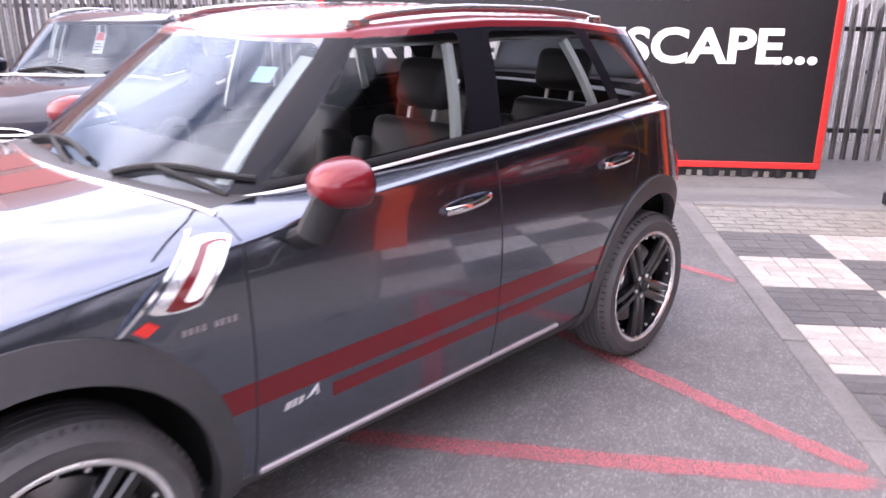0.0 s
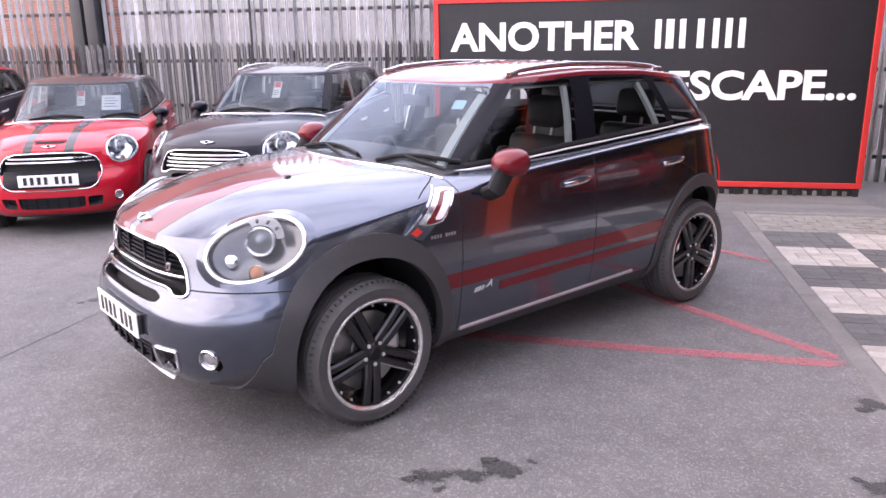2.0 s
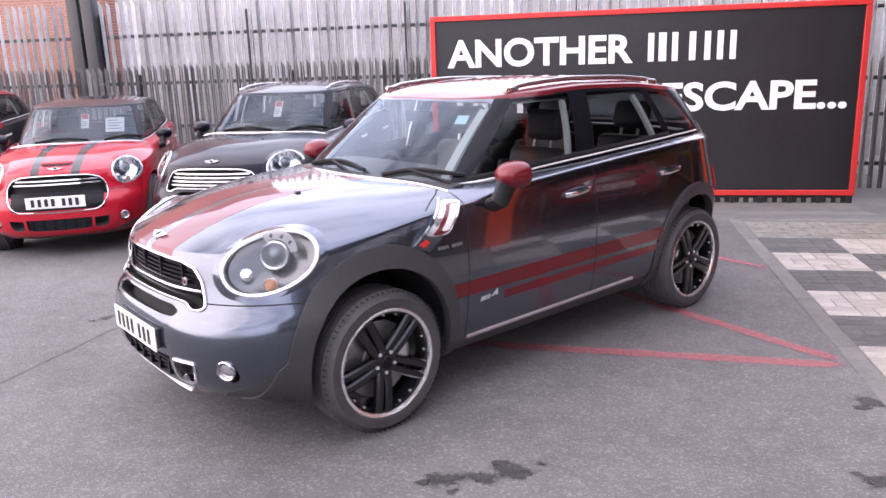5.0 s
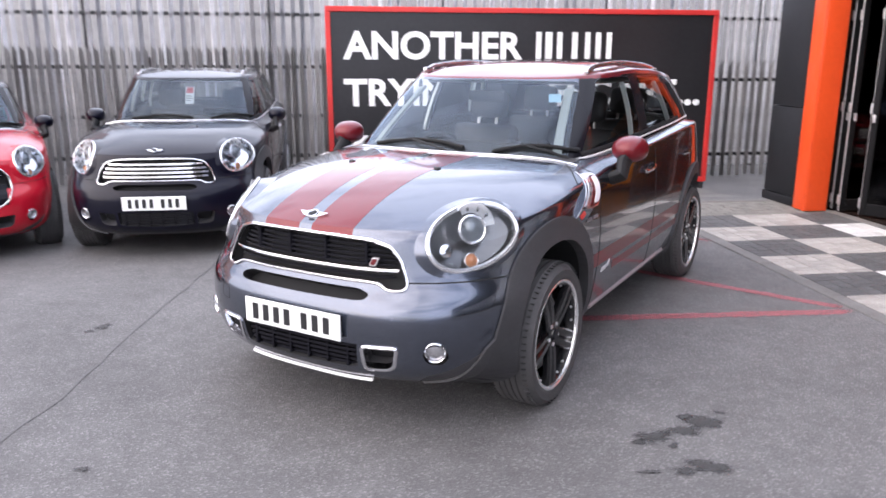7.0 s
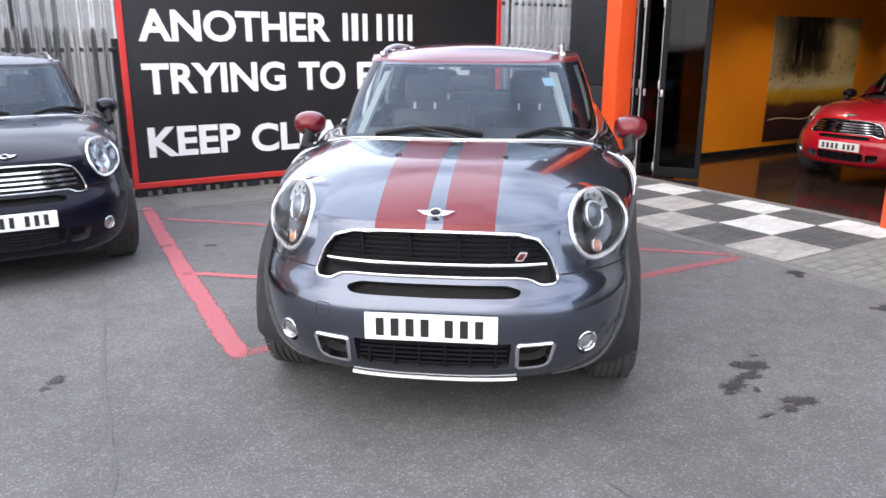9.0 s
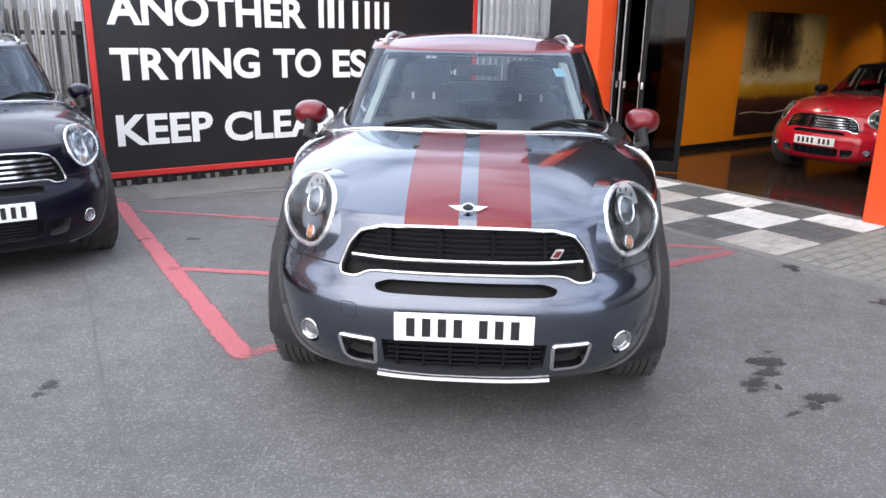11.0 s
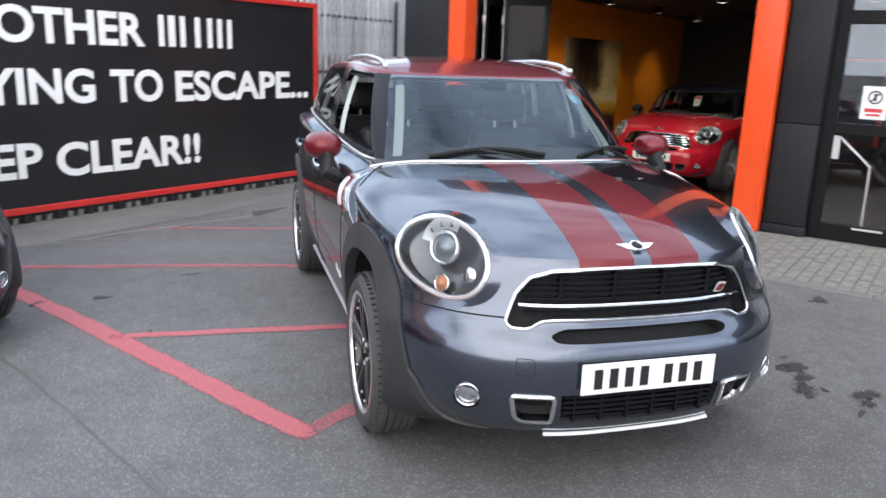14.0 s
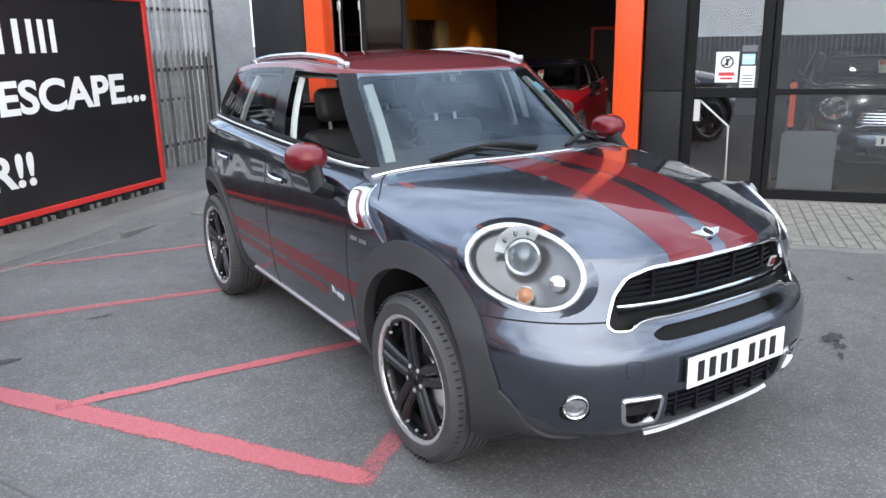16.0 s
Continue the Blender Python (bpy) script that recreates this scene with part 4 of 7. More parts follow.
part("red_band", box(-0.0035, -0.002, -0.06, 0.06, -0.12, -0.1), M_INKRED, notice)
card = tagged(empty("notice", Matrix.Translation((DX - 0.0085, -1.855, 1.395))), "small pale blue card taped to the door glass", "notice", group="door notices")
part("sheet", box(-0.0015, 0.0015, -0.06, 0.06, -0.05, 0.05), M_INKBLUE, card)
part("bar", box(-0.003, -0.0018, -0.045, 0.045, 0.01, 0.022), M_PAPER, card)
card2 = tagged(empty("notice", Matrix.Translation((DX - 0.0085, -1.855, 1.225))), "small white notice taped to the door glass", "notice", group="door notices")
part("sheet", box(-0.0015, 0.0015, -0.07, 0.07, -0.105, 0.105), M_PAPER, card2)
for k in range(4):
    part("bar", box(-0.003, -0.0018, -0.05, 0.05, -0.08 + 0.03 * k, -0.072 + 0.03 * k), M_INKDARK, card2)
card3 = tagged(empty("notice", Matrix.Translation((DX - 0.0085, -1.86, 1.50))), "narrow grey label on the door glass", "notice", group="door notices")
part("sheet", box(-0.0015, 0.0015, -0.07, 0.07, -0.03, 0.03), M_GREYPANEL, card3)


# shop window bays
def shop_window(name, y1, y0):
    root = tagged(empty(name, Matrix.Translation((DX, (y0 + y1) / 2, 0))), "tall black framed shop window", "window", kind="structure")
    h = (y1 - y0) / 2
    for a, b, z0, z1 in ((-h, h, 0.0, 0.10), (-h, h, 1.05, 1.11), (-h, h, 2.52, 2.62), (-h, -h + 0.06, 0.1, 1.05), (h - 0.06, h, 0.1, 1.05), (-h, -h + 0.06, 1.11, 2.52), (h - 0.06, h, 1.11, 2.52)):
        part("window_frame", box(-0.035, 0.035, a, b, z0, z1, 0.004, 1), M_FRAME, root)
    for z0, z1 in ((0.1, 1.05), (1.11, 2.52)):
        part("pane", box(-0.005, 0.005, -h + 0.06, h - 0.06, z0, z1), M_SHOPGLASS, root).visible_shadow = False


shop_window("window_1", -2.07, -4.6)
shop_window("window_2", -4.605, -7.2)
shop_window("window_3", -7.205, -13.98)
gpn = tagged(empty("display_board", Matrix.Translation((4.5, -2.5, 0.006))), "grey display panel with rounded corners behind the window", "panel")
pr = [(-0.26, 0.0), (0.26, 0.0)] + [(0.20 + 0.06 * math.cos(radians(a)), 0.60 + 0.06 * math.sin(radians(a))) for a in range(0, 91, 15)] + [(-0.20 + 0.06 * math.cos(radians(a)), 0.60 + 0.06 * math.sin(radians(a))) for a in range(90, 181, 15)]
part("panel", slab(pr, 0.03, pose(0, 0, 0, 0, 0, -90)), M_GREYPANEL, gpn)
flag = tagged(empty("display_banner", Matrix.Translation((5.4, -2.40, 0.006))), "slim orange banner on a stand inside the showroom", "banner")
part("cloth", box(-0.006, 0.006, -0.03, 0.03, 0.60, 1.10, 0.002, 1), M_ORANGE, flag)
part("pole", tube([(0.02, 0, 0.02), (0.02, 0, 1.14)], 0.01), M_FRAME, flag)
part("base", box(-0.15, 0.15, -0.15, 0.15, 0.0, 0.02, 0.005), M_FRAME, flag)

# far edge of the yard behind the walk
palisade("palisade_fence", -26, 14, -19.0, 0.0, 2.4, 0.30, M_GALV, M_GALVDULL, "galvanised palisade fence along the far edge of the yard", posts=4.0, seed=8)

west = palisade("palisade_fence", -30, 30, 0.0, 0.0, 1.5, 0.30, M_GALV, M_GALVDULL, "galvanised palisade fence along the side of the yard", posts=4.0, seed=9)
west.matrix_world = Matrix.Translation((-42.0, -4.0, 0.0)) @ Matrix.Rotation(radians(90), 4, "Z")

# ---- kerbs and paving ----
pav = tagged(empty("pavement"), "paved forecourt with black and white chequered blocks", "pavement", kind="structure")
def flat(name, x0, x1, y0, y1, z, material, parent=None, label="", zb=-0.06):
    bm = bmesh.new()
    n = max(1, int((y1 - y0) / 0.4))
    rows = [[bm.verts.new((x, y0 + (y1 - y0) * i / n, ground_z(y0 + (y1 - y0) * i / n, x) + z)) for x in (x0 + (x1 - x0) * k / 12 for k in range(13))] for i in range(n + 1)]
    for a, b in zip(rows, rows[1:]):
        for k in range(12):
            bm.faces.new((a[k], a[k + 1], b[k + 1], b[k]))
    return part(name, bm, material, parent, label)


flat("bedding", 2.335, 4.10, -14, 3.33, 0.004, M_JOINT, pav)
flat("concrete_apron", -0.9, 3.9, 4.15, 6.3, 0.004, M_PAVE, pav, "grey concrete apron before the fence")
flat("concrete_apron", 2.43, 3.9, 3.42, 4.145, 0.005, M_PAVE, pav, "grey concrete apron before the fence")


def kerb(points, w, n, label):
    root = tagged(empty("kerb"), label, "kerb", kind="structure")
    (x0, y0), (x1, y1) = points
    L = math.hypot(x1 - x0, y1 - y0) / n
    me_bm = box(-L / 2 + 0.004, L / 2 - 0.004, -w / 2, w / 2, -0.06, 0.012, 0.006, 1)
    me = bpy.data.meshes.new("kerb_stone")
    me_bm.to_mesh(me)
    me_bm.free()
    me.materials.append(M_KERB)
    a = math.atan2(y1 - y0, x1 - x0)
    for i in range(n):
        f = (i + 0.5) / n
        ob = new("kerb_stone", me)
        ob.parent = root
        y = y0 + (y1 - y0) * f
        ob.matrix_basis = Matrix.Translation((x0 + (x1 - x0) * f, y, ground_z(y, x0 + (x1 - x0) * f) + random.Random(i).uniform(-0.002, 0.002))) @ Matrix.Rotation(a, 4, "Z")


kerb(((2.275, -13.0), (2.275, 3.42)), 0.115, 18, "flush concrete kerb between tarmac and paving")
kerb(((2.34, 3.375), (3.9, 3.375)), 0.085, 2, "narrow concrete edging across the paving")
kerb(((-1.6, 4.33), (2.28, 3.50)), 0.05, 5, "low concrete edging before the sign")

PAVE_X, PAVE_Y, SQY = (2.34, 2.98, 3.64, 4.10), -0.765, 0.553
BX, BY = 0.2, 0.1
BLOCKS = {}


def block_mesh(w, d, material):
    """One paving block, w by d; blocks of one size and paint share a mesh."""
    key = (round(w, 4), round(d, 4), material.name)
    if key not in BLOCKS:
        bm = box(-w / 2 + 0.0035, w / 2 - 0.0035, -d / 2 + 0.0035, d / 2 - 0.0035, -0.03, 0.011, 0.004, 1)
        me = bpy.data.meshes.new("block")
        bm.to_mesh(me)
        bm.free()
        me.materials.append(material)
        BLOCKS[key] = me
    return BLOCKS[key]


rb_rnd = random.Random(12)
for ci in range(3):
    # the column of squares by the doors is cut short and kept whiter
    n = 3 if ci < 2 else 2
    cw, cd_ = (PAVE_X[ci + 1] - PAVE_X[ci]) / n, SQY / 3
    for ri in range(6):
        x0, y0 = PAVE_X[ci], PAVE_Y + ri * SQY
        paint_ = M_DARKBLOCK if (ci + ri) % 2 else (M_WHITEBLOCK if ci == 2 or (ci, ri) == (1, 1) else M_DINGYBLOCK)
        for q in range(3 * n):
            # basket weave: pairs of blocks, turned in turn
            cx, cy = x0 + (q % n + 0.5) * cw, y0 + (q // n + 0.5) * cd_
            turned = (q % n + q // n + ci) % 2
            w, d = (cw / 2, cd_) if turned else (cw, cd_ / 2)
            for side_ in (-1, 1):
                ob = new("block", block_mesh(w, d, paint_))
                ob.parent = pav
                dx, dy = (side_ * w / 2, 0) if turned else (0, side_ * d / 2)
                ob.matrix_basis = Matrix.LocRotScale((cx + dx, cy + dy, ground_z(cy, cx) + rb_rnd.uniform(-0.0015, 0.0015)),
                                                     Euler((rb_rnd.uniform(-.008, .008), rb_rnd.uniform(-.008, .008), rb_rnd.uniform(-.01, .01))), None)


def loose_blocks(x0, x1, y0, y1):
    """Plain block paving laid in stretcher rows, as one sheet of blocks."""
    verts, faces = [], []
    nx, ny = int((x1 - x0) / BX), int((y1 - y0) / BY)
    rnd = random.Random(4)
    for j in range(ny):
        for i in range(-1, nx + 1):
            a = max(x0, x0 + (i + 0.5 * (j % 2)) * BX + 0.0035)
            b = min(x1, x0 + (i + 1 + 0.5 * (j % 2)) * BX - 0.0035)
            if b - a < 0.02:
                continue
            c, d = y0 + j * BY + 0.0035, y0 + (j + 1) * BY - 0.0035
            z = ground_z(c, a) + 0.011 + rnd.uniform(-0.0018, 0.0018)
            k = len(verts)
            verts += [(a, c, z - 0.02), (b, c, z - 0.02), (b, d, z - 0.02), (a, d, z - 0.02),
                      (a + .004, c + .004, z), (b - .004, c + .004, z), (b - .004, d - .004, z), (a + .004, d - .004, z)]
            faces += [(k + 4, k + 5, k + 6, k + 7), (k, k + 1, k + 5, k + 4), (k + 1, k + 2, k + 6, k + 5), (k + 2, k + 3, k + 7, k + 6), (k + 3, k, k + 4, k + 7)]
    me = bpy.data.meshes.new("grey_blocks")
    me.from_pydata(verts, [], faces)
    return link_mesh("grey_blocks", me, M_GREYBLOCK, pav, "weathered grey block paving", 30)


loose_blocks(2.335, 4.10, -7.0, -0.77)["kind"] = "stuff"
loose_blocks(2.335, 3.86, 2.56, 3.32)["kind"] = "stuff"

# ---- cars: two smooth hulls, lower body and cabin, cut into panels ----
# local axes: nose towards -y, the car's left side towards +x, wheels on z = 0
AXLE_F, AXLE_R, HUB_Z, TYRE_R = -1.2975, 1.2975, 0.345, 0.348


def keyed(keys, y):
    return float(np.interp(y, [k[0] for k in keys], [k[1] for k in keys]))


def super_outline(w, yf, yr, yc, yd, nf, nr, counts=(40, 54, 20)):
    """Half plan outline from the nose round the left side to the tail, as rows of x, y."""
    def arc(y_end, y_in, n, count, rev):
        th = np.linspace(0, math.pi / 2, 500)
        x = w * np.sin(th) ** (2 / n)
        y = y_in + (y_end - y_in) * np.cos(th) ** (2 / n)
        d = np.concatenate([[0], np.cumsum(np.hypot(np.diff(x), np.diff(y)))])
        s = np.linspace(0, d[-1], count + 1)
        p = np.stack([np.interp(s, d, x), np.interp(s, d, y)], 1)
        return p[::-1] if rev else p
    f = arc(yf, yc, nf, counts[0], False)
    r = arc(yr, yd, nr, counts[2], True)
    s = np.linspace(0, 1, counts[1] + 1)[1:-1]
    mid = np.stack([np.full(len(s), w), yc + (yd - yc) * s], 1)
    return np.concatenate([f, mid, r])


def catmull(rings, per):
    """Fills in rings between control rings."""
    out = []
    n = len(rings)
    for i in range(n - 1):
        p0, p1, p2, p3 = rings[max(0, i - 1)], rings[i], rings[i + 1], rings[min(n - 1, i + 2)]
        for k in range(per):
            t = k / per
            out.append(0.5 * (2 * p1 + (p2 - p0) * t + (2 * p0 - 5 * p1 + 4 * p2 - p3) * t * t + (3 * p1 - p0 - 3 * p2 + p3) * t ** 3))
    out.append(rings[-1])
    return out


ZC = ((-2.2, 1.080), (-1.7, 1.088), (-1.35, 1.098), (-1.0, 1.112), (-0.8, 1.122), (-0.4, 1.136), (0.1, 1.164), (0.7, 1.194), (1.2, 1.216), (2.2, 1.22))
BELT = ((-1.1, 1.045), (-0.8, 1.068), (-0.62, 1.082), (0.1, 1.132), (0.7, 1.160), (1.2, 1.182), (2.0, 1.20))
ROOF = ((-0.6, 1.462), (-0.35, 1.484), (-0.1, 1.502), (0.4, 1.514), (0.9, 1.500), (1.3, 1.468), (1.9, 1.39))
# fraction of side height, half width, nose, squareness of the nose in plan
SIDE = ((0.0, 0.762, -1.96, 3.0), (0.08, 0.832, -2.065, 3.1), (0.22, 0.867, -2.115, 3.2), (0.42, 0.888, -2.128, 3.2), (0.56, 0.896, -2.115, 3.1),
        (0.66, 0.896, -2.066, 2.95), (0.76, 0.893, -2.052, 2.75), (0.87, 0.888, -2.046, 2.6), (0.95, 0.882, -2.036, 2.55), (1.0, 0.872, -2.022, 2.5))


def body_hull():
    YC, YD = -1.0, 1.05
    w1, yf1, yr1 = SIDE[-1][1], SIDE[-1][2], 1.80

    def k_of(y):
        return 0.165 + (0.10 - 0.165) * smoothstep(-1.75, -0.85, y) - 0.04 * smoothstep(-0.85, -0.3, y)

    def z0_of(y):
        return 0.232 + 0.13 * smoothstep(1.45, 1.9, y)

    def p_of(y):
        return 3.4 + 1.6 * smoothstep(-1.75, -0.85, y)
    rings = []
    for f, w, yf, nf in SIDE:
        o = super_outline(w, yf, 1.95 - 0.06 * max(0, 0.35 - f) - 0.15 * smoothstep(0.55, 1.0, f), YC, YD, nf, 3.3)
        z = np.array([z0_of(y) + f * (keyed(ZC, y) - k_of(y) - z0_of(y)) for x, y in o])
        rings.append(np.column_stack([o, z]))
    rings = catmull(rings, 5)
    o = super_outline(w1, yf1, yr1, YC, YD, 2.5, 3.3)
    for r in (0.992, 0.975, 0.95, 0.92, 0.88, 0.83, 0.77, 0.70, 0.62, 0.53, 0.44, 0.35, 0.26, 0.17, 0.08, 0.0):
        pts = []
        for x, y in o:
            rho = 0
            if y < YC:
                rho = ((x * r / w1) ** 2.5 + ((y - YC) / (yf1 - YC)) ** 2.5) ** (1 / 2.5)
            elif y > YD:
                rho = ((x * r / w1) ** 3.3 + ((y - YD) / (yr1 - YD)) ** 3.3) ** (1 / 3.3)
            else:
                rho = x * r / w1
            pts.append((x * r, y, keyed(ZC, y) - k_of(y) * min(1, rho) ** p_of(y)))
        rings.append(np.array(pts))
    return rings


def cabin_hull():
    rings = []

    def taper(y):
        return 1 - 0.075 * smoothstep(0.35, -0.95, y) if y < 0.35 else 1 - 0.06 * smoothstep(0.9, 1.9, y)

    def outline(t):
        w = 0.806 + (0.660 - 0.806) * t + 0.020 * math.sin(math.pi * t)
        return super_outline(w, -0.965 + 0.60 * t - 0.03 * math.sin(math.pi * t), 1.86 - 0.24 * t, -0.28 + 0.5 * t, 1.25 - 0.1 * t, 3.6, 3.6), w
    for t in (0, 0.2, 0.4, 0.6, 0.78, 0.9, 0.96, 1.0):
        o, w = outline(t)
        pts = []
        for x, y in o:
            zb = keyed(BELT, y) - 0.045
            pts.append((x * taper(y), y, zb + (keyed(ROOF, y) - zb) * t))
        rings.append(np.array(pts))
    rings = catmull(rings, 4)
    o, w = outline(1.0)
    for r in (0.985, 0.955, 0.91, 0.85, 0.77, 0.67, 0.55, 0.42, 0.28, 0.14, 0.0):
        pts = []
        for x, y in o:
            if y < 0.22:
                rho = ((x * r / w) ** 3.6 + ((y - 0.22) / (-0.365 - 0.22)) ** 3.6) ** (1 / 3.6)
            elif y > 1.15:
                rho = ((x * r / w) ** 3.6 + ((y - 1.15) / (1.62 - 1.15)) ** 3.6) ** (1 / 3.6)
            else:
                rho = x * r / w
            pts.append((x * r * taper(y), y, keyed(ROOF, y) + 0.052 * (1 - min(1, rho) ** 2.3)))
        rings.append(np.array(pts))
    return rings


class Hull:
    """Half a hull (x >= 0) with its smooth normals, to be cut into panels and to lay trim on."""

    def __init__(self, rings, cap_from):
        A = np.array(rings)
        for _ in range(3):
            A[:, 2:-2] = 0.5 * A[:, 2:-2] + 0.25 * (A[:, 1:-3] + A[:, 3:-1])
        for _ in range(2):
            A[2:-2] = 0.5 * A[2:-2] + 0.25 * (A[1:-3] + A[3:-1])
        A[:, 0, 0] = 0
        A[:, -1, 0] = 0
        A[-1, :, 0] = 0
        bm = bmesh.new()
        V = [[bm.verts.new(p) for p in row] for row in A]
        self.tag = bm.faces.layers.int.new("panel")
        for i in range(len(V) - 1):
            for j in range(len(V[0]) - 1):
                q = (V[i][j], V[i][j + 1], V[i + 1][j + 1], V[i + 1][j])
                if len({tuple(round(c, 6) for c in v.co) for v in q}) < 3:
                    continue
                f = bm.faces.new(q)
                f[self.tag] = 1 if i >= cap_from else 0
        bmesh.ops.remove_doubles(bm, verts=bm.verts, dist=2e-5)
        bmesh.ops.dissolve_degenerate(bm, dist=1e-5, edges=bm.edges)
        bmesh.ops.recalc_face_normals(bm, faces=bm.faces)
        bm.normal_update()
        side = [f for f in bm.faces if f.calc_center_median().x > 0.6 and abs(f.normal.x) > 0.7]
        if side and side[0].normal.x < 0:
            bmesh.ops.reverse_faces(bm, faces=bm.faces)
            bm.normal_update()
        bm.faces.ensure_lookup_table()
        self.bm = bm
        self.tree = BVHTree.FromBMesh(bm)
        self.polys = []
        for f in bm.faces:
            self.polys.append([(v.co.copy(), v.normal.copy()) for v in f.verts])

    def normal(self, p):
        q = Vector((abs(p.x), p.y, p.z))
        loc, nn, i, d = self.tree.find_nearest(q)
        acc = Vector((0, 0, 0))
        for c, n in self.polys[i]:
            acc += n / ((c - loc).length + 1e-4)
        acc.normalize()
        if abs(p.x) < 1e-4:
            acc.x = 0
        elif p.x < 0:
            acc.x = -acc.x
        return acc.normalized()

    def front(self, x, z):
        """The point of the hull seen at (x, z) from ahead."""
        h = self.tree.ray_cast(Vector((abs(x), -6, z)), Vector((0, 1, 0)))
        p = h[0] if h[0] is not None else self.tree.find_nearest(Vector((abs(x), -2, z)))[0]
        return Vector((math.copysign(p.x, x) if x else 0.0, p.y, p.z))

    def side(self, y, z, s=1):
        h = self.tree.ray_cast(Vector((6, y, z)), Vector((-1, 0, 0)))
        p = h[0] if h[0] is not None else self.tree.find_nearest(Vector((0.9, y, z)))[0]
        return Vector((p.x * s, p.y, p.z))

    def top(self, x, y):
        h = self.tree.ray_cast(Vector((abs(x), y, 6)), Vector((0, 0, -1)))
        p = h[0] if h[0] is not None else self.tree.find_nearest(Vector((abs(x), y, 1)))[0]
        return Vector((x, p.y, p.z))

    def reshape(self, fn):
        """Moves the whole hull, cuts and all, by a function of the point."""
        for v in self.bm.verts:
            v.co = fn(v.co)
        self.polys = [[(fn(c), n) for c, n in row] for row in self.polys]
        verts = [c for row in self.polys for c, n in row]
        faces, k = [], 0
        for row in self.polys:
            faces.append(list(range(k, k + len(row))))
            k += len(row)
        self.tree = BVHTree.FromPolygons(verts, faces)

    def cut(self, poly, view, tag, only=None, closed=True):
        """Cuts a polygon, seen from the front (x, z), the side (y, z) or the top (x, y), into the hull and tags what lies in it."""
        if view == "lamp":
            return self.cut_lamp(poly, tag, only)
        ax = {"front": (0, 2), "side": (1, 2), "top": (0, 1)}[view]
        eye = {"front": Vector((0, 1, 0)), "side": Vector((1, 0, 0)), "top": Vector((0, 0, 1))}[view]
        bm = self.bm

        def facing(f):
            n = f.normal
            return (n.y < -0.05) if view == "front" else (n.x > 0.02) if view == "side" else (n.z > 0.05)
        P = [Vector(p) for p in poly]
        lo = Vector((min(p[0] for p in P), min(p[1] for p in P)))
        hi = Vector((max(p[0] for p in P), max(p[1] for p in P)))
        for i in range(len(P)):
            a, b = P[i], P[(i + 1) % len(P)]
            d = b - a
            if d.length < 1e-6:
                continue
            A, B = Vector((0, 0, 0)), Vector((0, 0, 0))
            A[ax[0]], A[ax[1]] = a
            B[ax[0]], B[ax[1]] = b
            no = (B - A).cross(eye).normalized()
            mid, rad = (a + b) / 2, d.length / 2 + 0.06
            geo = set()
            for f in bm.faces:
                c = f.calc_center_median()
                c2 = Vector((c[ax[0]], c[ax[1]]))
                if (c2 - mid).length < rad and abs((c2 - a).cross(d.normalized())) < 0.06 and facing(f) and (only is None or f[self.tag] in only):
                    geo.add(f)
                    geo.update(f.edges)
                    geo.update(f.verts)
            if geo:
                bmesh.ops.bisect_plane(bm, geom=list(geo), dist=1e-5, plane_co=A, plane_no=no)
        n = 0
        for f in bm.faces:
            if only is not None and f[self.tag] not in only or not facing(f):
                continue
            c = f.calc_center_median()
            x, y = c[ax[0]], c[ax[1]]
            if not (lo[0] <= x <= hi[0] and lo[1] <= y <= hi[1]):
                continue
            odd = False
            for i in range(len(P)):
                a, b = P[i], P[(i + 1) % len(P)]
                if (a[1] > y) != (b[1] > y) and x < (b[0] - a[0]) * (y - a[1]) / (b[1] - a[1]) + a[0]:
                    odd = not odd
            if odd:
                f[self.tag] = tag
                n += 1
        return n

    def lamp_axes(self, s=1):
        """Centre, outward axis u, upward axis v and normal of the headlamp on side s."""
        o = self.front(s * LAMP_AT[0], LAMP_AT[1])
        n = self.normal(o)
        n.z *= 0.75
        n.normalize()
        u = Vector((0, 0, 1)).cross(n).normalized() * s
        v = n.cross(u).normalized()
        return o, u, (v if v.z > 0 else -v), n

    def lamp_point(self, a, b, s=1):
        o, u, v, n = self.lamp_axes(1)
        h = self.tree.ray_cast(o + u * a + v * b + n * 0.6, -n)
        p = h[0] if h[0] is not None else self.tree.find_nearest(o + u * a + v * b)[0]
        return Vector((p.x * s, p.y, p.z))

    def lamp_rings(self, s, ks=(1.0,), plane=0.34):
        """Rings of points round the headlamp: at 1 a smooth rim, flatter than the hull, at 1.26 on the hull itself."""
        o, u, v, n = self.lamp_axes(1)

        def heights(k):
            return np.array([(self.lamp_point(a * k, b * k) - o).dot(n) for a, b in HEADLAMP])
        h1 = heights(1.0)
        th = np.linspace(0, 2 * math.pi, len(h1), endpoint=False)
        F = np.stack([np.ones_like(th), np.cos(th), np.sin(th), np.cos(2 * th), np.sin(2 * th)], 1)
        smooth = F @ np.linalg.lstsq(F, h1, rcond=None)[0] * (1 - plane)
        out = []
        for k in ks:
            w = 1 - smoothstep(1.0, 1.26, k)
            hk = heights(k) + w * (smooth - h1)
            ring = [o + u * (a * k) + v * (b * k) + n * float(h) for (a, b), h in zip(HEADLAMP, hk)]
            out.append([Vector((p.x * s, p.y, p.z)) for p in ring])
        return out

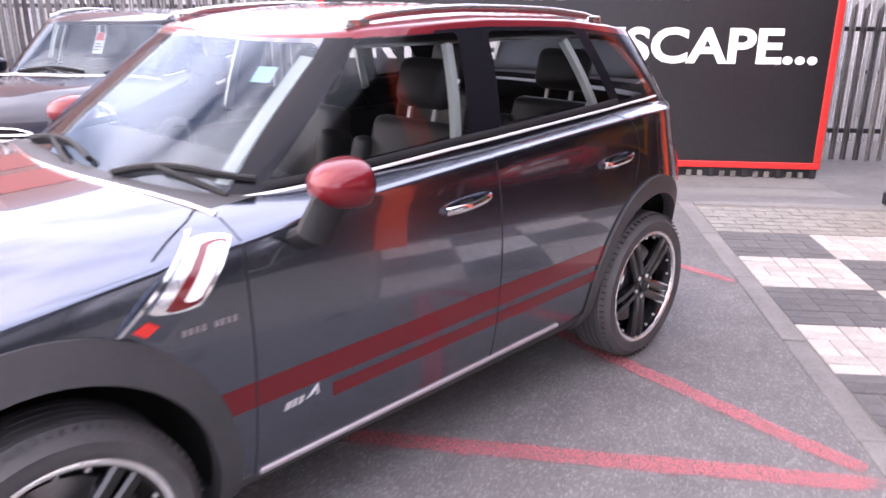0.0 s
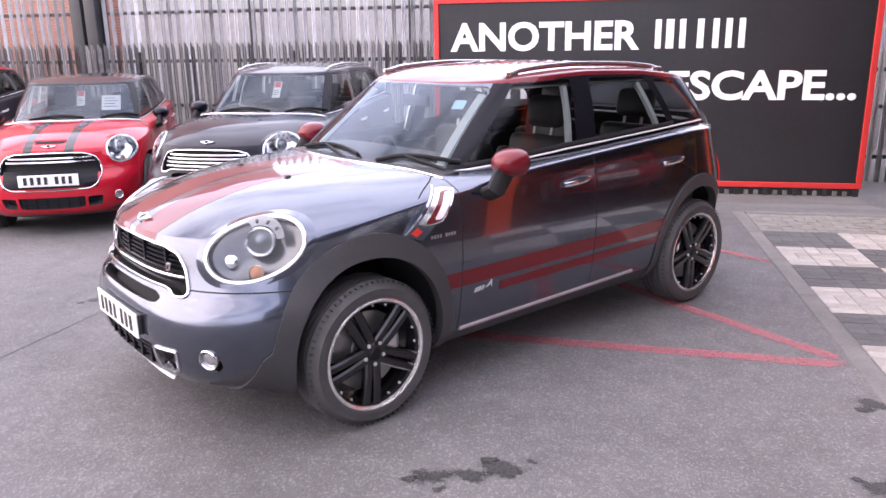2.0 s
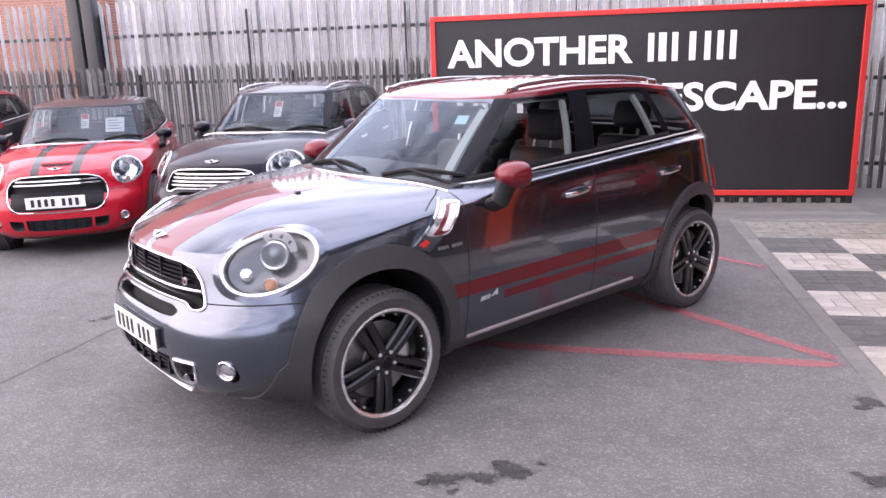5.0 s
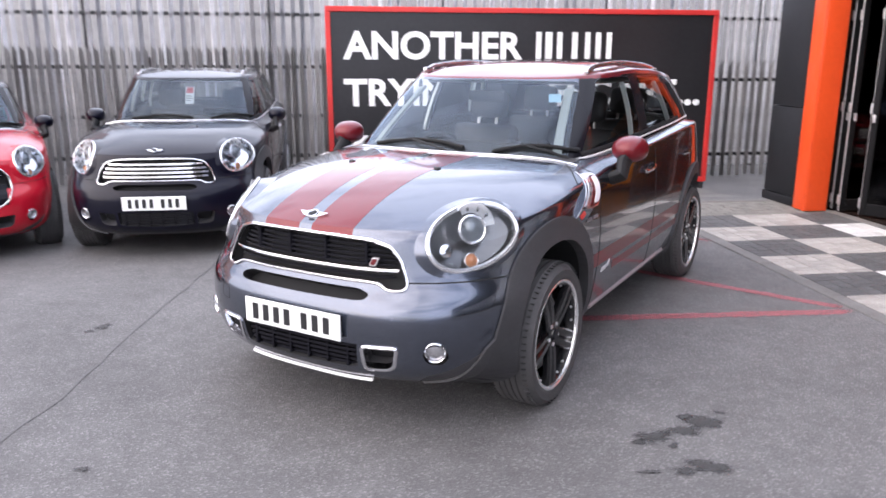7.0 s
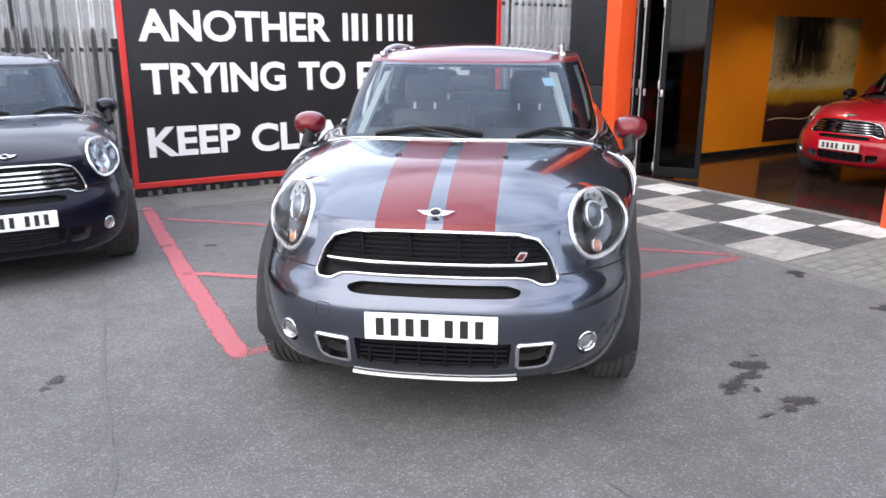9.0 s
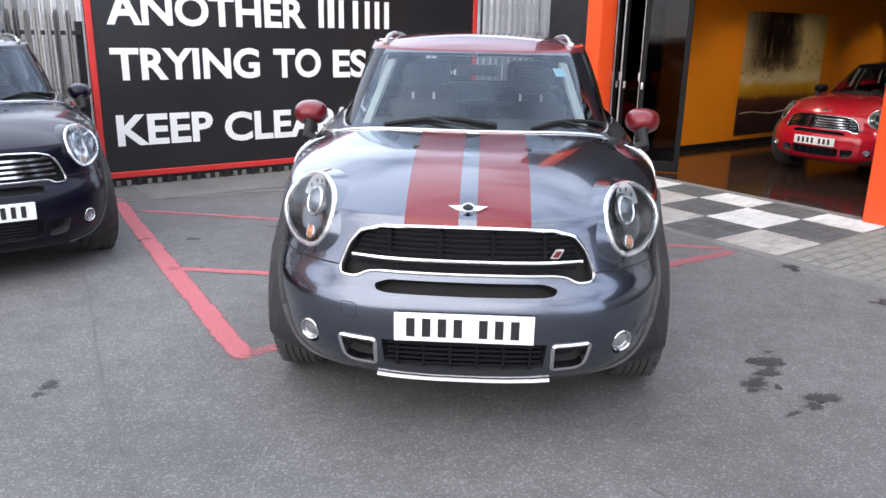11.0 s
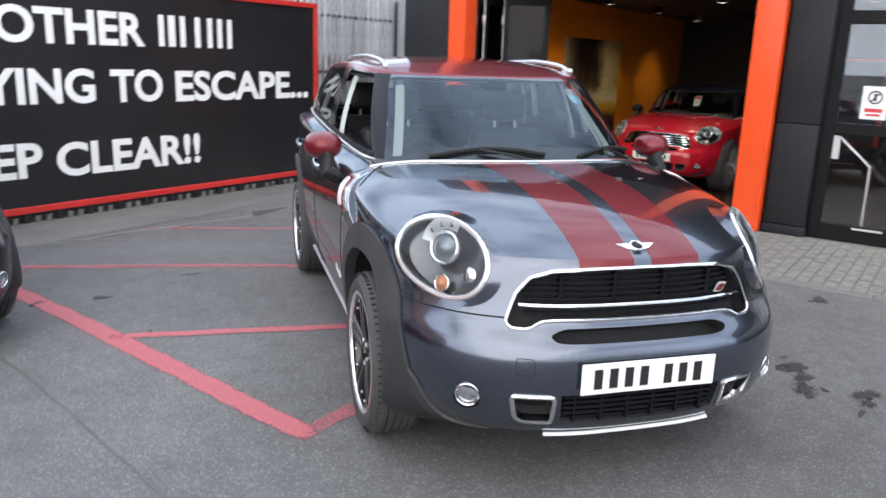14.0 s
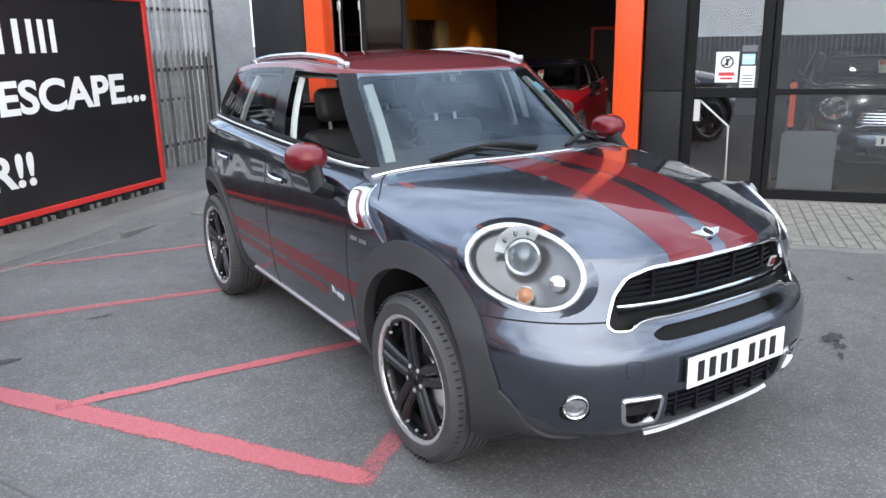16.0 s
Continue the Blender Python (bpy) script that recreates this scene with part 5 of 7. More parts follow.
    def cut_lamp(self, poly, tag, only):
        o, u, v, n = self.lamp_axes(1)
        bm = self.bm
        k = len(poly)
        for i in range(k):
            A = o + u * poly[i][0] + v * poly[i][1]
            B = o + u * poly[(i + 1) % k][0] + v * poly[(i + 1) % k][1]
            d = (B - A).normalized()
            geo = set()
            for f in bm.faces:
                c = f.calc_center_median() - A
                c -= n * c.dot(n)
                if -0.03 < c.dot(d) < (B - A).length + 0.03 and (c - d * c.dot(d)).length < 0.05 and f.normal.dot(n) > 0.2 and f[self.tag] in only:
                    geo.add(f)
                    geo.update(f.edges)
                    geo.update(f.verts)
            if geo:
                bmesh.ops.bisect_plane(bm, geom=list(geo), dist=1e-5, plane_co=A, plane_no=d.cross(n))
        for f in bm.faces:
            if f[self.tag] not in only or f.normal.dot(n) < 0.2:
                continue
            c = f.calc_center_median() - o
            x, y = c.dot(u), c.dot(v)
            odd = False
            for i in range(k):
                a, b = poly[i], poly[(i + 1) % k]
                if (a[1] > y) != (b[1] > y) and x < (b[0] - a[0]) * (y - a[1]) / (b[1] - a[1]) + a[0]:
                    odd = not odd
            if odd and abs(x) < 0.3:
                f[self.tag] = tag

    def retag(self, test, tag, only):
        for f in self.bm.faces:
            if f[self.tag] in only and test(f.calc_center_median()):
                f[self.tag] = tag

    def panel(self, name, tag, material, parent, label="", mirror=0, out=0.0, rim=0.0, T=None, flare=None):
        """The faces with a tag as one mesh. mirror 0: both halves in one; 1: left; -1: right. out: lifted off the hull; rim: depth of the edge turned in."""
        idx, verts, faces = {}, [], []
        for f in self.bm.faces:
            if f[self.tag] != tag:
                continue
            row = []
            for v in f.verts:
                if v.index not in idx or idx[v.index][0] is not v:
                    pass
                key = v
                if key not in idx:
                    idx[key] = len(verts)
                    verts.append(v.co.copy())
                row.append(idx[key])
            faces.append(row)
        if not verts:
            return None
        normals = [self.normal(v) for v in verts]
        verts = [v + n * out for v, n in zip(verts, normals)]
        if flare:
            verts = [Vector((flare(v), v.y, v.z)) for v in verts]
        if mirror == -1:
            verts = [Vector((-v.x, v.y, v.z)) for v in verts]
            normals = [Vector((-n.x, n.y, n.z)) for n in normals]
            faces = [f[::-1] for f in faces]
        elif mirror == 0:
            k = len(verts)
            back = {}
            v2, n2 = list(verts), list(normals)
            for i, v in enumerate(verts):
                if abs(v.x) < 2e-4:
                    back[i] = i
                else:
                    back[i] = len(v2)
                    v2.append(Vector((-v.x, v.y, v.z)))
                    n2.append(Vector((-normals[i].x, normals[i].y, normals[i].z)))
            faces = faces + [[back[i] for i in f][::-1] for f in faces]
            verts, normals = v2, n2
        if rim:
            count = {}
            for f in faces:
                for a, b in zip(f, f[1:] + f[:1]):
                    count[(a, b)] = count.get((a, b), 0) + 1
            edge = [(a, b) for (a, b) in count if (b, a) not in count]
            lowered = {}
            for a, b in edge:
                for q in (a, b):
                    if q not in lowered:
                        lowered[q] = len(verts)
                        verts.append(verts[q] - normals[q] * rim)
                        normals.append(None)
            skirt = [[b, a, lowered[a], lowered[b]] for a, b in edge]
        else:
            skirt = []
        if T is not None:
            verts = [T(v) for v in verts]
        me = bpy.data.meshes.new(name)
        me.from_pydata([tuple(v) for v in verts], [], faces)
        if not skirt:
            ob = link_mesh(name, me, material, parent, label, 0)
            me.normals_split_custom_set_from_vertices([tuple(n) for n in normals])
            return ob
        # panel and skirt: keep the smooth face, sharp at the fold
        nf = len(faces)
        me2 = bpy.data.meshes.new(name)
        me2.from_pydata([tuple(v) for v in verts], [], faces + skirt)
        bpy.data.meshes.remove(me)
        ob = link_mesh(name, me2, material, parent, label, 0)
        loops = []
        for i, p in enumerate(me2.polygons):
            for v in p.vertices:
                loops.append(tuple(normals[v]) if i < nf else tuple(p.normal))
        me2.normals_split_custom_set(loops)
        return ob


def squircle(cx, cz, a, b, n=3.0, k=36, turn=0.0, lean=0.0):
    out = []
    c, s = math.cos(radians(turn)), math.sin(radians(turn))
    for i in range(k):
        t = 2 * math.pi * i / k
        u = a * math.copysign(abs(math.cos(t)) ** (2 / n), math.cos(t))
        v = b * math.copysign(abs(math.sin(t)) ** (2 / n), math.sin(t))
        u += lean * v
        out.append((cx + c * u - s * v, cz + s * u + c * v))
    return out


def dense(poly, step=0.02, closed=True):
    out = []
    n = len(poly)
    for i in range(n if closed else n - 1):
        (x0, y0), (x1, y1) = poly[i], poly[(i + 1) % n]
        k = max(1, int(math.hypot(x1 - x0, y1 - y0) / step))
        out += [(x0 + (x1 - x0) * j / k, y0 + (y1 - y0) * j / k) for j in range(k)]
    if not closed:
        out.append(poly[-1])
    return out


def rounded(poly, r=0.03, n=5):
    """Rounds the corners of a closed polygon."""
    out = []
    k = len(poly)
    for i in range(k):
        p, a, b = Vector(poly[i]), Vector(poly[i - 1]), Vector(poly[(i + 1) % k])
        ra, rb_ = min(r, (a - p).length * 0.45), min(r, (b - p).length * 0.45)
        s, e = p + (a - p).normalized() * ra, p + (b - p).normalized() * rb_
        for j in range(n + 1):
            t = j / n
            q = s * (1 - t) ** 2 + p * (2 * t * (1 - t)) + e * t * t
            out.append((q.x, q.y))
    return out


def half_rounded(poly, r=0.02, n=3):
    """Rounds the inner corners of an open half outline."""
    full = rounded(poly, r, n)
    return [poly[0]] + full[n + 1:-(n + 1)] + [poly[-1]]


GRILLE = half_rounded([(0.0, 0.888), (0.18, 0.886), (0.33, 0.879), (0.415, 0.855), (0.462, 0.80), (0.502, 0.70), (0.488, 0.680), (0.43, 0.678), (0.385, 0.702), (0.34, 0.706), (0.0, 0.706)], 0.018, 3)
SLOT = half_rounded([(0, 0.680), (0.30, 0.680), (0.358, 0.662), (0.345, 0.641), (0.30, 0.635), (0, 0.633)], 0.02, 3)
LOWGRILLE = [(0, 0.452), (0.322, 0.452), (0.312, 0.345), (0.24, 0.333), (0, 0.327)]
DUCT = rounded([(0.345, 0.446), (0.494, 0.450), (0.474, 0.362), (0.445, 0.343), (0.345, 0.338)], 0.018, 4)
HEADLAMP = squircle(0.0, 0.0, 0.212, 0.131, 2.12, 44, 20, -0.08)
LAMP_AT = (0.690, 0.891)
MOUTH = half_rounded([(0.0, 0.888), (0.18, 0.886), (0.33, 0.879), (0.43, 0.845), (0.486, 0.77), (0.496, 0.67), (0.455, 0.575), (0.38, 0.530), (0.0, 0.522)], 0.03, 3)
FOG = squircle(0.628, 0.415, 0.040, 0.046, 2.0, 24)


def symmetric(poly):
    """A half polygon that starts and ends on x = 0, closed over both sides."""
    return poly + [(-x, z) for x, z in poly[::-1] if x > 1e-6]


def prepared_hulls():
    """Cuts both hulls once; tags name the panels."""
    body, cab = Hull(body_hull(), 45), Hull(cabin_hull(), 28)
    b = body
    # 0: all; panels by side view
    b.retag(lambda c: True, 0, (1,))
    b.cut([(0, 0.1), (0, 0.712), (1.0, 0.712), (1.0, 0.1)], "front", 11)
    b.cut([(-2.3, 0.1), (-2.3, 0.712), (-1.0, 0.712), (-1.0, 0.1)], "side", 11)
    b.retag(lambda c: c.y < -1.0 and c.z < 0.712, 11, (0,))
    b.retag(lambda c: c.y > -0.98, 0, (11,))
    diag = [(-1.145, 0.70), (-1.145, 0.83), (-0.895, 1.09), (-0.80, 1.2), (0.4, 1.3), (0.4, 0.70)]
    b.cut(diag, "side", 12, (0, 11))
    b.retag(lambda c: c.y < -0.8 and c.z >= 0.712 - 1e-3, 10, (0,))
    b.retag(lambda c: c.y < -0.5 and c.x < 0.70 and c.z > 1.0, 10, (0, 12))
    b.retag(lambda c: True, 13, (0, 12))
    b.cut([(-1.145, 0.70), (-1.145, 0.83), (-0.895, 1.09), (-0.80, 1.25), (-0.775, 1.25), (-0.778, 0.70)], "side", 12, (13,))
    b.cut([(-0.778, 0.2), (-0.775, 1.25), (0.185, 1.25), (0.232, 0.93), (0.245, 0.2)], "side", 14, (13, 11, 12))
    b.cut([(0.245, 0.2), (0.232, 0.93), (0.185, 1.25), (1.00, 1.25), (1.10, 1.10), (1.135, 1.0), (1.13, 0.90), (1.05, 0.82), (0.5, 0.2)], "side", 15, (13,))
    b.cut([(0.5, 0.2), (1.05, 0.82), (0.9, 0.6), (0.8, 0.2)], "side", 15, (13,))
    b.cut([(-0.9, 0.0), (-0.9, 0.318), (0.95, 0.318), (0.95, 0.0)], "side", 16, (11, 13, 14, 15))
    for yc in (AXLE_F, AXLE_R):
        (A2, B2), (A1, B1) = ((0.472, 0.545), (0.405, 0.435)) if yc < 0 else ((0.436, 0.508), (0.392, 0.426))

        def arch(a, b2, n):
            return [(yc + a * math.cos(math.pi * i / n), HUB_Z + 0.02 + b2 * math.sin(math.pi * i / n)) for i in range(n + 1)]
        b.cut([(yc + A2, 0.16)] + arch(A2, B2, 30) + [(yc - A2, 0.16)], "side", 17 if yc < 0 else 18)
        b.cut([(yc + A1, 0.0)] + arch(A1, B1, 26) + [(yc - A1, 0.0)], "side", 99)
    # black lower corner of the bumper ahead of the front wheel and the tail's lower part
    b.cut([(-1.86, 0.0), (-1.86, 0.27), (-1.80, 0.42), (-1.74, 0.475), (-1.6, 0.49), (-1.6, 0.0)], "side", 17, (11,))
    b.retag(lambda c: c.y > 1.5 and c.z < 0.45, 28, (13,))
    b.retag(lambda c: c.z < 0.262 and c.y < -1.4, 19, (11,))
    b.retag(lambda c: -0.9 < c.y < 0.3 and c.z > 0.3, 14, (13,))
    b.retag(lambda c: 0.2 < c.y < 0.9 and c.z > 0.3, 15, (13,))
    b.cut([(0.92, 0.455), (0.80, 0.435), (0.72, 0.372), (0.655, 0.333), (0.57, 0.305), (0.50, 0.25), (0.50, 0.1), (0.92, 0.1)], "front", 19, (11,))
    # two painted stripes along the foot of the doors, the lower one starting behind the small badge
    for z0, z1, y0 in ((0.556, 0.636, -1.0), (0.482, 0.530, -0.515)):
        for old, new_tag in ((12, 40), (13, 40), (11, 40), (14, 41), (15, 42)):
            b.cut([(y0, z0), (y0, z1), (1.0, z1), (1.0, z0)], "side", new_tag, (old,))
    b.retag(lambda c: c.y > 0.5, 42, (40,))
    # openings of the nose
    b.cut(GRILLE, "front", 20, (10, 11))
    b.cut(SLOT, "front", 21, (11,))
    b.cut(LOWGRILLE, "front", 22, (11,))
    b.cut(DUCT, "front", 23, (11,))
    b.cut(HEADLAMP, "lamp", 24, (10, 11, 12, 17))
    b.cut(FOG, "front", 25, (11, 17))
    # rear edge of the bonnet under the windscreen
    rear = [(0.0, -0.935), (0.25, -0.922), (0.45, -0.893), (0.6, -0.855), (0.70, -0.815), (0.80, -0.79)]
    b.cut(rear + [(0.80, 0.5), (0.0, 0.5)], "top", 26, (10,))
    b.retag(lambda c: c.y > -0.8 and c.z > 1.02 and c.x < 0.66, 26, (10, 13, 14, 15))
    b.retag(lambda c: -0.46 < c.y < 1.42 and c.z > 1.02 and c.x < 0.70, 99, (26, 10, 13))
    # bonnet stripes
    b.cut([(0.035, -2.2), (0.035, -0.8), (0.262, -0.8), (0.240, -2.2)], "top", 27, (10,))
    b.cut([(0.155, -2.2), (0.165, -0.8), (0.3, -0.8), (0.3, -2.2)], "top", 43, (27,))

    c = cab
    c.retag(lambda p: True, 30, (1,))
    c.cut([(-1.2, 1.43), (-0.34, 1.476), (0.0, 1.482), (0.4, 1.488), (0.9, 1.474), (1.3, 1.44), (1.9, 1.37), (1.9, 1.8), (-1.2, 1.8)], "side", 30, (0,))
    c.retag(lambda p: p.z > 1.476 and p.y < 0, 30, (0,))
    c.cut([(0, 1.476), (0.9, 1.476), (0.9, 1.7), (0, 1.7)], "front", 30, (0,))
    c.cut([(-1.2, 0.9), (-0.79, 1.05), (-0.245, 1.50), (-0.9, 1.60)], "side", 31, (0,))
    c.retag(lambda p: p.y < -0.80 or (p.x < 0.5 and p.y < 0), 31, (0,))
    scr = rounded([(0.0, 1.02), (0.655, 1.05), (0.668, 1.10), (0.560, 1.440), (0.53, 1.462), (0.0, 1.470)], 0.02, 3)
    c.cut([(0, 1.0)] + [p for p in scr] + [(0, 1.47)], "front", 32, (31, 0, 30))
    c.cut(rounded([(-0.590, 1.122), (-0.200, 1.468), (0.215, 1.475), (0.165, 1.155)], 0.025, 3), "side", 33, (0, 31))
    c.cut(rounded([(0.335, 1.165), (0.375, 1.474), (0.905, 1.462), (1.045, 1.195)], 0.03, 3), "side", 34, (0,))
    c.cut(rounded([(1.115, 1.200), (0.985, 1.455), (1.20, 1.432), (1.44, 1.215)], 0.02, 3), "side", 35, (0,))
    c.retag(lambda p: p.y > 1.62 and p.x < 0.52 and 1.2 < p.z < 1.42, 36, (0,))
    # a taller cabin, with the top of the screen a little further back
    lift = ((-0.6, 0.014), (-0.2, 0.026), (0.2, 0.036), (0.7, 0.038), (1.3, 0.032), (1.9, 0.022))

    def taller(p):
        k = min(1.0, max(0.0, (p.z - 1.10) / 0.36))
        return Vector((p.x, p.y + 0.04 * k * smoothstep(0.4, -0.3, p.y), p.z + keyed(lift, p.y) * k))
    c.reshape(taller)
    # what is cut off from the rear wing by the doors and arches is the tailgate
    left = {f for f in b.bm.faces if f[b.tag] == 13}
    isles = []
    while left:
        stack, isle = [left.pop()], []
        while stack:
            f = stack.pop()
            isle.append(f)
            for e in f.edges:
                for g in e.link_faces:
                    if g in left:
                        left.remove(g)
                        stack.append(g)
        isles.append(isle)
    isles.sort(key=len)
    for isle in isles[:-1]:
        for f in isle:
            f[b.tag] = 29
    return body, cab


def wheel(parent, x, y, s, black, spokes=5, R=TYRE_R):
    """A wheel with its outer face towards s: tyre, rim, spokes, cap and brake."""
    root = empty("wheel")
    root.parent = parent
    root.matrix_basis = Matrix.Translation((x, y, HUB_Z)) @ (Matrix() if s > 0 else Matrix.Rotation(math.pi, 4, "Z"))
    W = 0.108
    RR = R * 0.752
    prof = [(-W + 0.006, RR - 0.01), (-W, RR + 0.012), (-W - 0.004, RR + 0.05), (-W + 0.008, R - 0.028), (-W + 0.03, R - 0.006)]
    tread = []
    for i in range(5):
        a = -W + 0.032 + i * (2 * W - 0.064) / 5
        b = a + (2 * W - 0.064) / 5
        tread += [(a + 0.004, R), (b - 0.004, R), (b - 0.0035, R - 0.008), (b + 0.0035, R - 0.008)]
    prof += tread[:-2]
    prof += [(W - 0.03, R - 0.006), (W - 0.008, R - 0.028), (W + 0.004, RR + 0.05), (W + 0.001, RR + 0.03), (W + 0.003, RR + 0.022), (W, RR + 0.012), (W - 0.006, RR - 0.01)]
    part("tyre", lathe(prof, 96), M_RUBBER, root)
    # darker bars on the shoulders, standing for the shade in the cross grooves
    sip = bmesh.new()
    for i in range(72):
        a = 2 * math.pi * i / 72
        for sx in (-1, 1):
            add_box(sip, sx * (W - 0.034), sx * (W - 0.012), -0.0022, 0.0022, R - 0.010, R - 0.003, m=Matrix.Rotation(a, 4, "X"))
    part("tread_groove_shade", sip, M_TREADGAP, root)["kind"] = "stuff"
    part("rim_lip", lathe([(W - 0.010, RR - 0.002), (W - 0.001, RR + 0.004), (W + 0.001, RR - 0.002), (W - 0.004, RR - 0.012), (W - 0.014, RR - 0.014)], 72), M_RIMLIP if black else M_SILVERRIM, root)
    metal = M_BLACKRIM if black else M_SILVERRIM
    part("rim_barrel", lathe([(W - 0.014, RR - 0.014), (W - 0.022, RR - 0.026), (W - 0.05, RR - 0.034), (-0.02, RR - 0.05), (-W + 0.01, RR - 0.02)], 72), metal, root)
    for i in range(spokes):
        bm = bmesh.new()
        a = 2 * math.pi * i / spokes + radians(-43 if s > 0 else -67)
        for k in (-1, 1):
            pts, nor = [], []
            for t in np.linspace(0, 1, 7):
                rr = 0.050 + (RR - 0.020 - 0.050) * t
                off = k * (0.021 + 0.008 * t)
                xx = W - 0.036 + 0.020 * math.sin(math.pi * 0.5 * t) - 0.006 * t
                pts.append(Vector((xx, -off * math.cos(a) - rr * math.sin(a) * 1.0, -off * math.sin(a) + rr * math.cos(a))))
                nor.append((1, 0, 0))
            sweep(bm, pts, nor, [(-0.024, -0.020), (0.024, -0.020), (0.0215, 0.004), (0.012, 0.012), (-0.012, 0.012), (-0.0215, 0.004)])
        part("spoke", bm, metal, root)
    part("hub", lathe([(W - 0.060, 0.075), (W - 0.034, 0.070), (W - 0.024, 0.055), (W - 0.022, 0.034), (W - 0.014, 0.032), (W - 0.012, 0.0)], 36), metal, root)
    part("centre_cap", lathe([(W - 0.0125, 0.030), (W - 0.009, 0.026), (W - 0.008, 0.0)], 24), M_GLOSSBLACK if black else M_SATIN, root)
    for i in range(5):
        a = 2 * math.pi * i / 5 + radians(54)
        bb = lathe([(W - 0.036, 0.010), (W - 0.020, 0.009), (W - 0.020, 0.0)], 10)
        bmesh.ops.translate(bb, vec=(0, 0.052 * math.cos(a), 0.052 * math.sin(a)), verts=bb.verts)
        part("bolt", bb, M_SATIN, root)
    if black:
        for i in range(20):
            a = 2 * math.pi * i / 20
            rv = lathe([(W - 0.030, 0.0055), (W - 0.021, 0.005), (W - 0.020, 0.0)], 8)
            bmesh.ops.translate(rv, vec=(0, (RR - 0.030) * math.cos(a), (RR - 0.030) * math.sin(a)), verts=rv.verts)
            part("rivet", rv, M_SATIN, root)
    part("brake_disc", lathe([(0.028, 0.0), (0.028, 0.085), (0.020, 0.09), (0.020, RR - 0.075), (0.0, RR - 0.075)], 48), M_DISC, root)
    cal = box(0.008, 0.05, 0.075, 0.16, -0.085, 0.085, 0.018, 2)
    part("brake_caliper", cal, M_SATIN, root)
    return root


def seat(parent, x, y, back_y, wide=0.48):
    root = empty("seat")
    root.parent = parent
    root.matrix_basis = Matrix.Translation((x, y, 0.0))
    w = wide / 2
    part("cushion", box(-w, w, -0.26, 0.26, 0.52, 0.68, 0.055, 3), M_SEAT, root)
    tilt = Matrix.Translation((0, 0.24, 0.62)) @ Matrix.Rotation(radians(-14), 4, "X")
    part("backrest", box(-w, w, -0.06, 0.07, 0.0, 0.56, 0.05, 3, tilt), M_SEAT, root)
    for k in (-1, 1):
        part("bolster", box(k * w - 0.045, k * w + 0.045, -0.11, 0.06, 0.04, 0.46, 0.04, 3, tilt), M_SEAT, root)
        part("headrest_post", box(k * 0.07 - 0.008, k * 0.07 + 0.008, -0.005, 0.012, 0.54, 0.64, m=tilt), M_SATIN, root)
    part("headrest", box(-0.14, 0.14, -0.055, 0.055, 0.605, 0.80, 0.05, 3, tilt), M_SEAT, root)
    return root


def plate_bars(parent, y, z0, z1, w, groups=((4, 3))):
    """Number plate: a white board with plain dark bars."""
    p = part("number_plate", box(-w / 2, w / 2, y - 0.008, y, z0, z1, 0.003, 1), M_PLATE, parent, "white number plate with plain dark bars")
    h = z1 - z0
    n = sum(groups)
    step = (w - 0.07) / (n + 0.7)
    x = -w / 2 + 0.035
    for gi, g in enumerate(groups):
        for i in range(g):
            part("bar", box(x + 0.012, x + step - 0.016, y - 0.0105, y - 0.0085, z0 + h * 0.18, z1 - h * 0.18), M_PLATEINK, p)
            x += step
        x += step * 0.6
    return p


def hull_band(H, name, pts, view, section, material, parent, label="", closed=False, s=1, lift=0.0, T=None, step=0.02):
    """Trim swept over the hull along a line given in one view."""
    P, N = [], []
    for a, b in dense(pts, step, closed):
        p = H.front(a, b) if view == "front" else H.lamp_point(a, b, s) if view == "lamp" else H.side(a, b, s) if view == "side" else H.top(a, b)
        n = H.normal(p)
        if view == "side" and s < 0:
            pass
        p = p + n * lift
        if P and (P[-1] - p).length < 0.004:
            continue
        P.append(p)
        N.append(n)
    bm = bmesh.new()
    sweep(bm, P, N, section, closed)
    if T is not None:
        for v in bm.verts:
            v.co = T(v.co)
    return part(name, bm, material, parent, label)


def hull_sheet(H, name, poly, view, depth, material, parent, label="", n=14, T=None):
    """A patch of the hull set back by depth, a little larger than the opening it lies behind."""
    lo = (min(p[0] for p in poly), min(p[1] for p in poly))
    hi = (max(p[0] for p in poly), max(p[1] for p in poly))
    bm = bmesh.new()
    rows = []
    for i in range(n + 1):
        row = []
        for j in range(n + 1):
            a, b = lo[0] + (hi[0] - lo[0]) * i / n, lo[1] + (hi[1] - lo[1]) * j / n
            p = H.front(a, b)
            row.append(bm.verts.new(p - H.normal(p) * depth))
        rows.append(row)
    for r0, r1 in zip(rows, rows[1:]):
        for j in range(n):
            bm.faces.new((r0[j], r0[j + 1], r1[j + 1], r1[j]))
    if T is not None:
        for v in bm.verts:
            v.co = T(v.co)
    return part(name, bm, material, parent, label)


